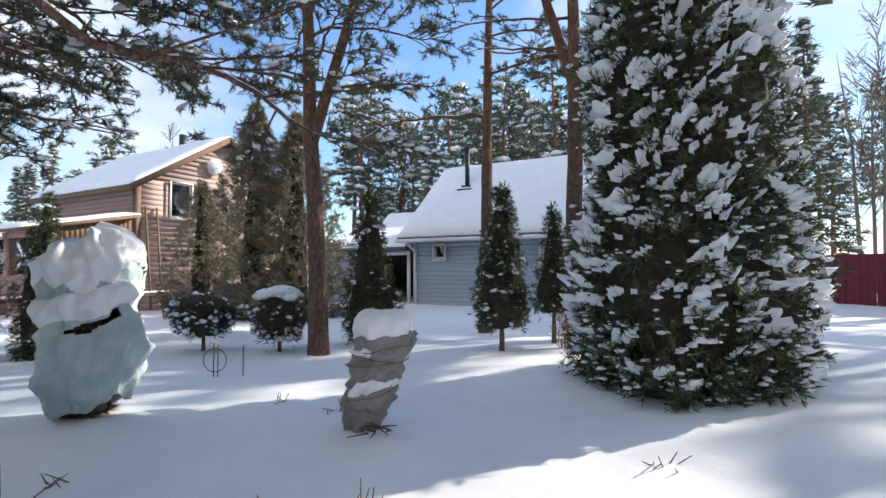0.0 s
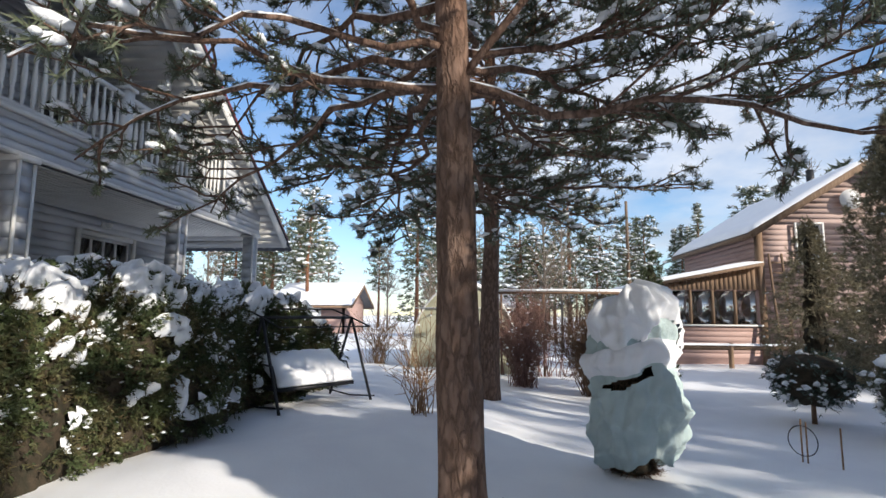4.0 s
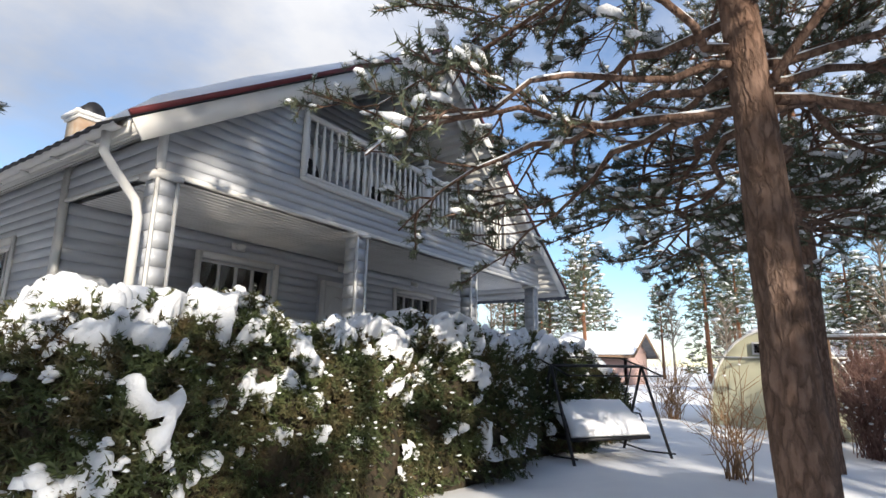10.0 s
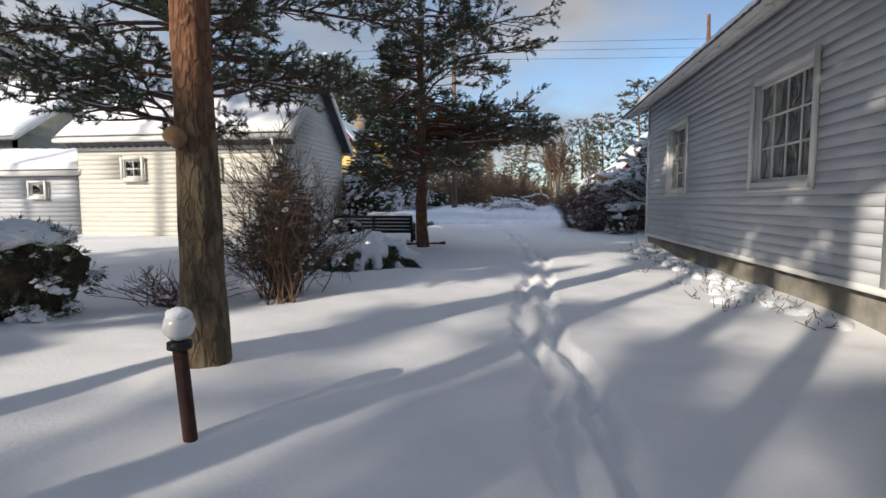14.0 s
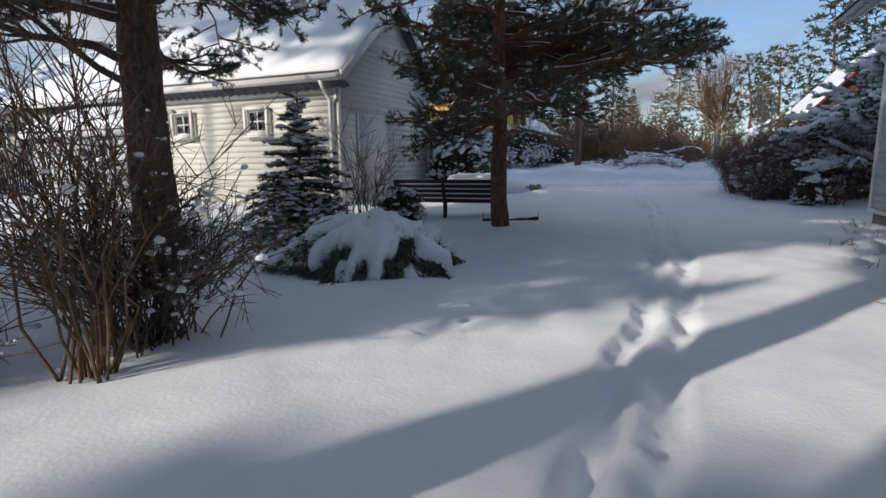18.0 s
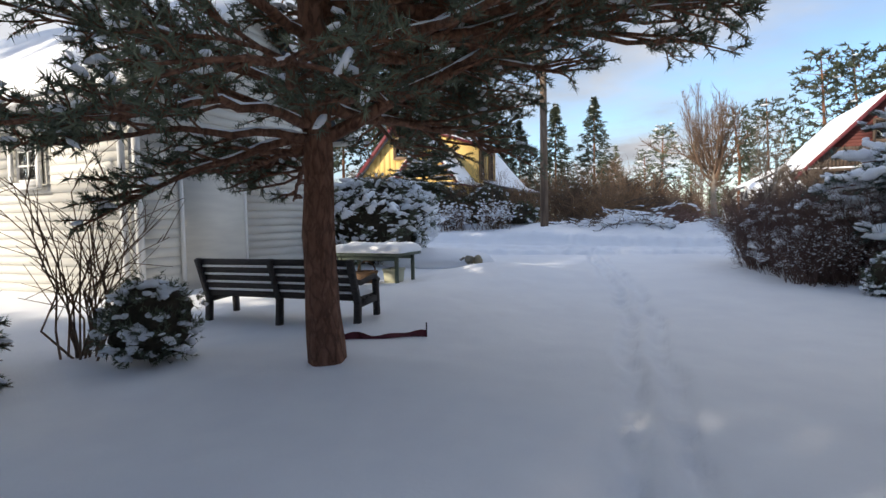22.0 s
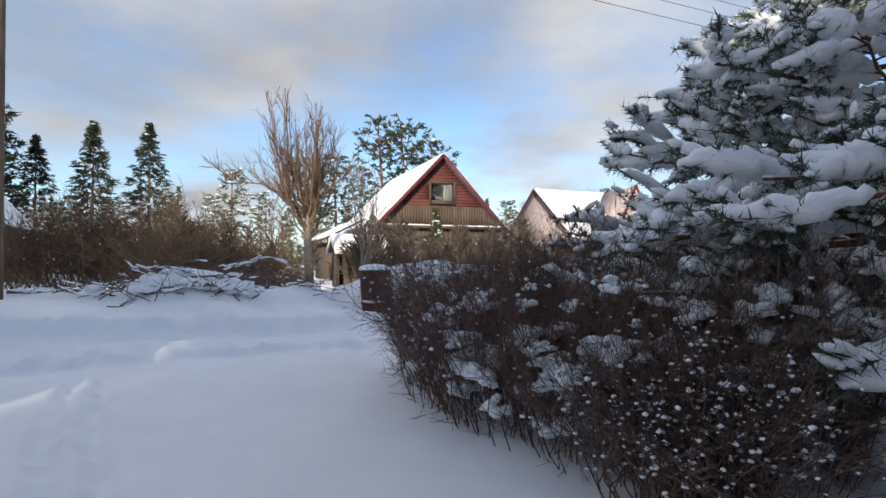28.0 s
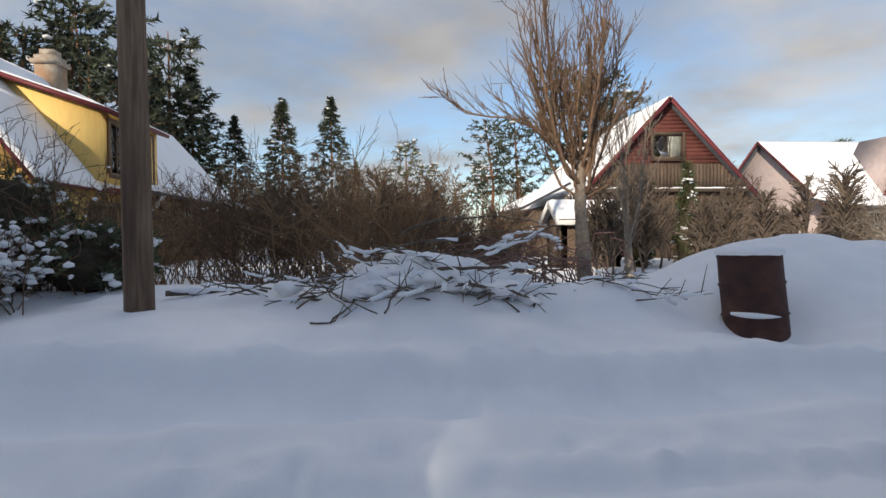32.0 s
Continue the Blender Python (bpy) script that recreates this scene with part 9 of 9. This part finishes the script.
    for dx, dy, hh in ((-0.02, 0.0, 0.4), (0.03, 0.02, 0.38), (0.3, 0.17, 0.38)):
        part("stake", tube([(-5.7 + dx, 4.1 + dy, z - 0.1), (-5.7 + dx, 4.1 + dy, z + hh)], 0.008, 6), TWIG_TAN, k)
    # dead stalks poking through
    rng = np.random.default_rng(83)
    for q, (x, y) in enumerate(((-1.9, 2.3), (-3.3, 3.6), (-1.7, 2.0), (-3.6, 1.5), (-4.0, 3.6), (-2.2, 1.9), (-3.9, 1.2), (-1.5, -7.3), (-1.6, -8.2), (-1.45, -9.3), (-1.6, -6.6), (-0.6, 3.6))):
        z = gz(x, y)
        p = np.c_[x + rng.normal(size=7) * 0.05, y + rng.normal(size=7) * 0.05, np.full(7, z - 0.01)]
        s = thing("dead_stalk", (x, y, z), "dark dead plant stalks poking through the snow", "dead plant", "dead stalks")
        part("stalk", sticks(p, p + np.c_[rng.normal(size=7) * 0.07, rng.normal(size=7) * 0.07, rng.uniform(0.02, 0.12, 7)], 0.006, 0.003), TWIG, s, kind="stuff")


greenhouse()


# clods and dead plants along the house foot
def foot_clods():
    rng = np.random.default_rng(84)
    n = 70
    y = rng.uniform(-13.8, -5.9, n)
    x = -2.28 + np.abs(rng.normal(size=n)) * 0.22
    z = np.array([gz(a, b) for a, b in zip(x, y)])
    t = thing("foot_border", (-2.1, -9.8, gz(-2.1, -9.8)), "lumpy snowed-over border plants along the house wall", "border", kind="stuff")
    part("clod", clumps(np.c_[x, y, z + 0.01], np.tile(A((0.10, 0.10, 0.06)), (n, 1)) * rng.uniform(0.4, 1.3, (n, 1)), rng, 0.16), SNOW_CLUMP, t, smooth=True, kind="stuff")
    p = np.repeat(np.c_[x, y, z], 5, 0) + rng.normal(size=(n * 5, 3)) * A((0.08, 0.12, 0.0))
    part("stalk", sticks(p, p + rng.normal(size=p.shape) * A((0.05, 0.06, 0.02)) + A((0, 0, 0.06)), 0.005, 0.003), TWIG, t, kind="stuff")


foot_clods()


# red metal fence in front of the wood
def red_fence():
    t = thing("metal_fence", (4.0, 21.7, -0.2), "dark red corrugated metal fence", "fence")
    a, b = A((-5.0, 30.0)), A((14.0, 12.6))
    L = np.linalg.norm(b - a)
    n = 26
    for k in range(n):
        p, q = a + (b - a) * k / n, a + (b - a) * (k + 0.985) / n
        m = 25
        u = np.linspace(0, 1, m)[:, None]
        xy = p + (q - p) * u
        nr = A((-(b - a)[1], (b - a)[0])) / L
        xy = xy + nr * (0.012 * np.sign(np.sin(np.arange(m) * 1.05)))[:, None]
        v = np.concatenate([np.c_[xy, np.full(m, -0.25)], np.c_[xy, np.full(m, 1.55)]])
        part("panel", (v, np.array([(i, i + 1, m + i + 1, m + i) for i in range(m - 1)])), RED_FENCE, t)
    for k in range(0, n + 1, 2):
        p = a + (b - a) * k / n
        part("post", box(p[0] - 0.04, p[0] + 0.04, p[1] - 0.04 + 0.06, p[1] + 0.04 + 0.06, -0.4, 1.55), RED_FENCE, t)


red_fence()


# ---------------------------------------------------------------- across the road
def utility_pole(x, y, h, r, label, wires=True, z=None):
    z = gz(x, y) if z is None else z
    t = thing("utility_pole", (x, y, z - 0.1), label, "utility pole")
    part("shaft", tube([(x, y, z - 0.3), (x + 0.02, y, z + h * 0.5), (x + 0.03, y, z + h)], [r, r * 0.85, r * 0.65], 14), POLE_WOOD, t, smooth=True)
    for dz in (0.2, 0.55, 0.9):
        part("insulator", join([tube([(x, y, z + h - dz), (x - 0.18, y, z + h - dz), (x - 0.18, y, z + h - dz + 0.1)], 0.012, 6), lathe([(0.0, z + h - dz + 0.1), (0.04, z + h - dz + 0.1), (0.045, z + h - dz + 0.15), (0.03, z + h - dz + 0.2), (0.0, z + h - dz + 0.21)], 10, (x - 0.18, y))]), WHITE, t, "white porcelain insulator")
    return t


utility_pole(3.35, -24.85, 7.6, 0.118, "tall tarred wooden utility pole on the verge")
utility_pole(-29.0, 8.5, 7.4, 0.11, "distant grey utility pole", z=-0.1)
for _k, (_z, _dy) in enumerate(((8.0, 0.0), (7.65, 0.02), (7.3, -0.02))):
    _xs = np.linspace(-40, 40, 61)
    _sag = np.where(_xs < 3, ((_xs - 3) / 43.0 + 0.5) ** 2 * 1.6 - 0.4, ((_xs - 3) / 37.0 - 0.5) ** 2 * 1.6 - 0.4)
    solid("power_line", tube(np.c_[_xs, np.full(61, -24.85 + _dy) - 0.004 * _xs, _z + _sag], 0.007, 4), IRON, "thin dark overhead power line", "power line", "power lines")


def drum():
    x, y = -2.28, -25.15
    z = 0.38
    t = thing("oil_drum", (x, y, z), "rusty dark red oil drum, dented and leaning, capped with snow", "drum")
    prof = [(0.0, 0.0), (0.285, 0.0), (0.295, 0.01), (0.285, 0.03), (0.285, 0.26), (0.3, 0.28), (0.285, 0.3), (0.285, 0.56), (0.3, 0.58), (0.285, 0.6), (0.285, 0.84), (0.295, 0.86), (0.285, 0.875), (0.27, 0.86), (0.0, 0.855)]
    v, f = lathe(prof, 36)
    a = np.arctan2(v[:, 1], v[:, 0])
    dent = 1 - 0.09 * np.exp(-((a - 1.15) / 0.35) ** 2 - ((v[:, 2] - 0.1) / 0.14) ** 2) - 0.05 * np.exp(-((a - 1.9) / 0.3) ** 2 - ((v[:, 2] - 0.4) / 0.16) ** 2) + 0.012 * np.sin(3 * a + 5 * v[:, 2])
    v[:, :2] *= dent[:, None]
    lean = Matrix.Rotation(radians(4), 3, "X") @ Matrix.Rotation(radians(3), 3, "Y")
    v = v @ np.array(lean).T + A((x, y, z))
    part("body", (v, f), RUST, t, smooth=True)
    rng = np.random.default_rng(91)
    top = np.array(lean @ Vector((0, 0, 0.87))) + A((x, y, z))
    c, _f = lathe([(0.3, -0.01), (0.31, 0.02), (0.29, 0.05), (0.2, 0.085), (0.1, 0.095), (0.0, 0.1)], 30)
    part("snow_cap", (c + rng.normal(size=c.shape) * 0.003 + top, _f), SNOW, t, "neat cap of snow", smooth=True)
    aa = np.linspace(0.25, 1.75, 16)
    p = np.array([np.array(lean @ Vector((0.3 * math.cos(q), 0.3 * math.sin(q), 0.31 - 0.03 * (q - 0.25)))) for q in aa]) + A((x, y, z))
    part("rib_snow", tube(p, 0.03 * np.sin(np.linspace(0.5, 3.0, 16)), 6), SNOW, t, "snow lodged on the rib", smooth=True)


drum()


def picket_fence():
    t = thing("picket_fence", (-6.0, -25.6, 0.4), "dark weathered picket fence by the neighbours' drive", "fence")
    for z in (0.75, 1.25):
        part("rail", beam((-5.6, -25.4, z), (-9.4, -26.0, z), 0.04, 0.07), SHADED_OLD_BOARD, t)
    for k in range(27):
        q = k / 26
        x, y = -5.6 - 3.8 * q, -25.4 - 0.6 * q
        part("picket", beam((x, y, 0.2), (x + 0.01, y, 1.5 + 0.03 * math.sin(5 * k)), 0.08, 0.025, (0.5, 1, 0)), SHADED_OLD_BOARD, t)


picket_fence()


def brush_pile():
    """Cut branches heaped on the verge, most of them under snow."""
    rng = np.random.default_rng(92)
    t = thing("brush_pile", (1.0, -24.9, gz(1.0, -24.9)), "heap of cut branches half buried in snow on the verge", "brush pile")

    def limb(p, az, ln, rise, r, name="branch", snow=True):
        pth = branch_path(p, az, ln, rise, rng, 8, rng.uniform(0.0, 0.2))
        part(name, tube(pth, np.linspace(r, r * 0.35, 8), 6), TWIG_DARK, t)
        tw = []
        for _ in range(int(2 + ln * 3)):
            i = rng.integers(2, 8)
            d = unit(unit(pth[min(i, 7)] - pth[i - 1]) + rng.normal(size=3) * 0.6)
            tw.append((pth[i], pth[i] + (d + A((0, 0, 0.25))) * rng.uniform(0.08, 0.25)))
        tw = A(tw)
        part("twig", sticks(tw[:, 0], tw[:, 1], 0.007, 0.003), TWIG_DARK, t, kind="stuff")
        if snow:  # broken ridges of snow
            m = 24
            w = np.array([np.interp(np.linspace(0, 7, m), np.arange(8), pth[:, c]) for c in range(3)]).T
            on = np.clip(np.sin(np.linspace(0, rng.uniform(4, 9), m) + rng.uniform(0, 6)) * 1.5 + 0.3 + rng.normal(size=m) * 0.2, 0, 1)
            part("branch_snow", tube(w + A((0, 0, 1)) * (r * 0.6), (r * 0.95 + 0.006) * on + 0.0005, 7), SNOW_CLUMP, t, smooth=True)
    limb((3.35, -25.35, gz(3.35, -25.35) + 0.06), 3.79, 1.1, 0.05, 0.03, "log")
    for k in range(44):
        x, y = 0.85 + rng.normal() * 0.45, -25.4 + rng.normal() * 0.25
        limb((x, y, gz(x, y) + rng.uniform(-0.02, 0.26)), rng.uniform(-1.3, 1.3) + rng.choice((0, 3.14)), rng.uniform(0.35, 0.9), rng.uniform(-0.25, 0.45), rng.uniform(0.008, 0.022))
    for k in range(14):
        x, y = rng.uniform(1.4, 2.9), rng.uniform(-26.0, -25.3)
        limb((x, y, gz(x, y) + 0.03), rng.uniform(-1.0, 1.0) + rng.choice((0, 3.14)), rng.uniform(0.4, 0.9), rng.uniform(0.0, 0.5), rng.uniform(0.006, 0.014), snow=k % 2 == 0)
    for k in range(11):
        x, y = rng.uniform(0.2, 2.2), rng.uniform(-25.2, -24.75)
        limb((x, y, gz(x, y) + 0.02), rng.uniform(-1.3, 1.3) + rng.choice((0, 3.14)), rng.uniform(0.2, 0.6), rng.uniform(-0.1, 0.8), rng.uniform(0.005, 0.011), snow=False)
    for k in range(4):
        x, y = rng.uniform(0.4, 1.6), -25.6 + rng.normal() * 0.15
        limb((x, y, gz(x, y) + rng.uniform(0.2, 0.4)), rng.uniform(-0.35, 0.35) + rng.choice((0, 3.14)), rng.uniform(0.9, 1.5), rng.uniform(0.0, 0.2), rng.uniform(0.012, 0.02), snow=k == 0)
    for k in range(14):
        x, y = -0.95 + rng.normal() * 0.2, -25.6 + rng.normal() * 0.15
        limb((x, y, gz(x, y) + rng.uniform(0.0, 0.1)), rng.uniform(-0.8, 0.8) + rng.choice((0, 3.14)), rng.uniform(0.3, 0.7), rng.uniform(-0.3, 0.2), 0.009)
    n = 120
    x, y = 0.85 + rng.normal(size=n) * 0.42, np.minimum(-25.42 + rng.normal(size=n) * 0.2, -25.2)
    z = np.array([gz(p, q) for p, q in zip(x, y)])
    part("heap_snow", clumps(np.c_[x, y, z + 0.09], np.tile(A((0.19, 0.13, 0.08)), (n, 1)) * rng.uniform(0.4, 1.2, (n, 1)), rng, 0.14), SNOW, t, "lumpy snow over the heap", smooth=True, kind="stuff")
    # vine arch behind
    v = thing("vine_arch", (-0.5, -26.9, gz(-0.5, -26.9)), "collapsed arch of tangled vine capped with snow", "vine arch")
    z = gz(-0.5, -26.9)
    for k in range(30):
        w, hh, cx, cy = rng.uniform(0.3, 1.0), rng.uniform(0.25, 0.8), -0.35 + rng.normal() * 0.4, -26.9 + rng.normal() * 0.2
        p = [(cx + w * math.cos(q) + rng.normal() * 0.05, cy + rng.normal() * 0.06, z - 0.1 + (hh + rng.normal() * 0.05) * math.sin(q) ** 0.6) for q in np.linspace(0.05, 3.09, 12)]
        part("vine", tube(p, 0.009, 4), TWIG_RED, v)
    a = np.linspace(0.7, 2.6, 16)
    part("snow_cap", clumps(np.c_[-0.45 + 0.5 * np.cos(a), -26.9 + 0.1 * np.sin(9 * a), z + 0.06 + 0.66 * np.sin(a) ** 0.6], np.tile(A((0.09, 0.06, 0.03)), (16, 1)) * rng.uniform(0.3, 1.1, (16, 1)), rng, 0.12), SNOW_CLUMP, v, smooth=True, kind="stuff")


brush_pile()


# evergreen shrubs caked with snow before the yellow house, with tall bare stems among them
for _k, (_x, _y, _h, _r) in enumerate(((5.6, -26.4, 1.25, 0.8), (6.9, -26.7, 1.1, 0.8), (4.4, -26.2, 0.7, 0.6))):
    thuja((_x, _y), _h, _r, 360 + _k, "dark evergreen shrub caked with snow by the yellow house", THUJA_DARK, 90, 0.1, 190, category="shrub", name="evergreen_shrub", profile=ball, blade=0.1, width=0.013)
    shrub((_x + 0.2, _y - 0.2), _h * 1.9, 0.6, 30, 370 + _k, "tall bare stems rising from the evergreen shrubs", TWIG, 6, 10, 0.03, levels=3, r=0.01, base=0.4)
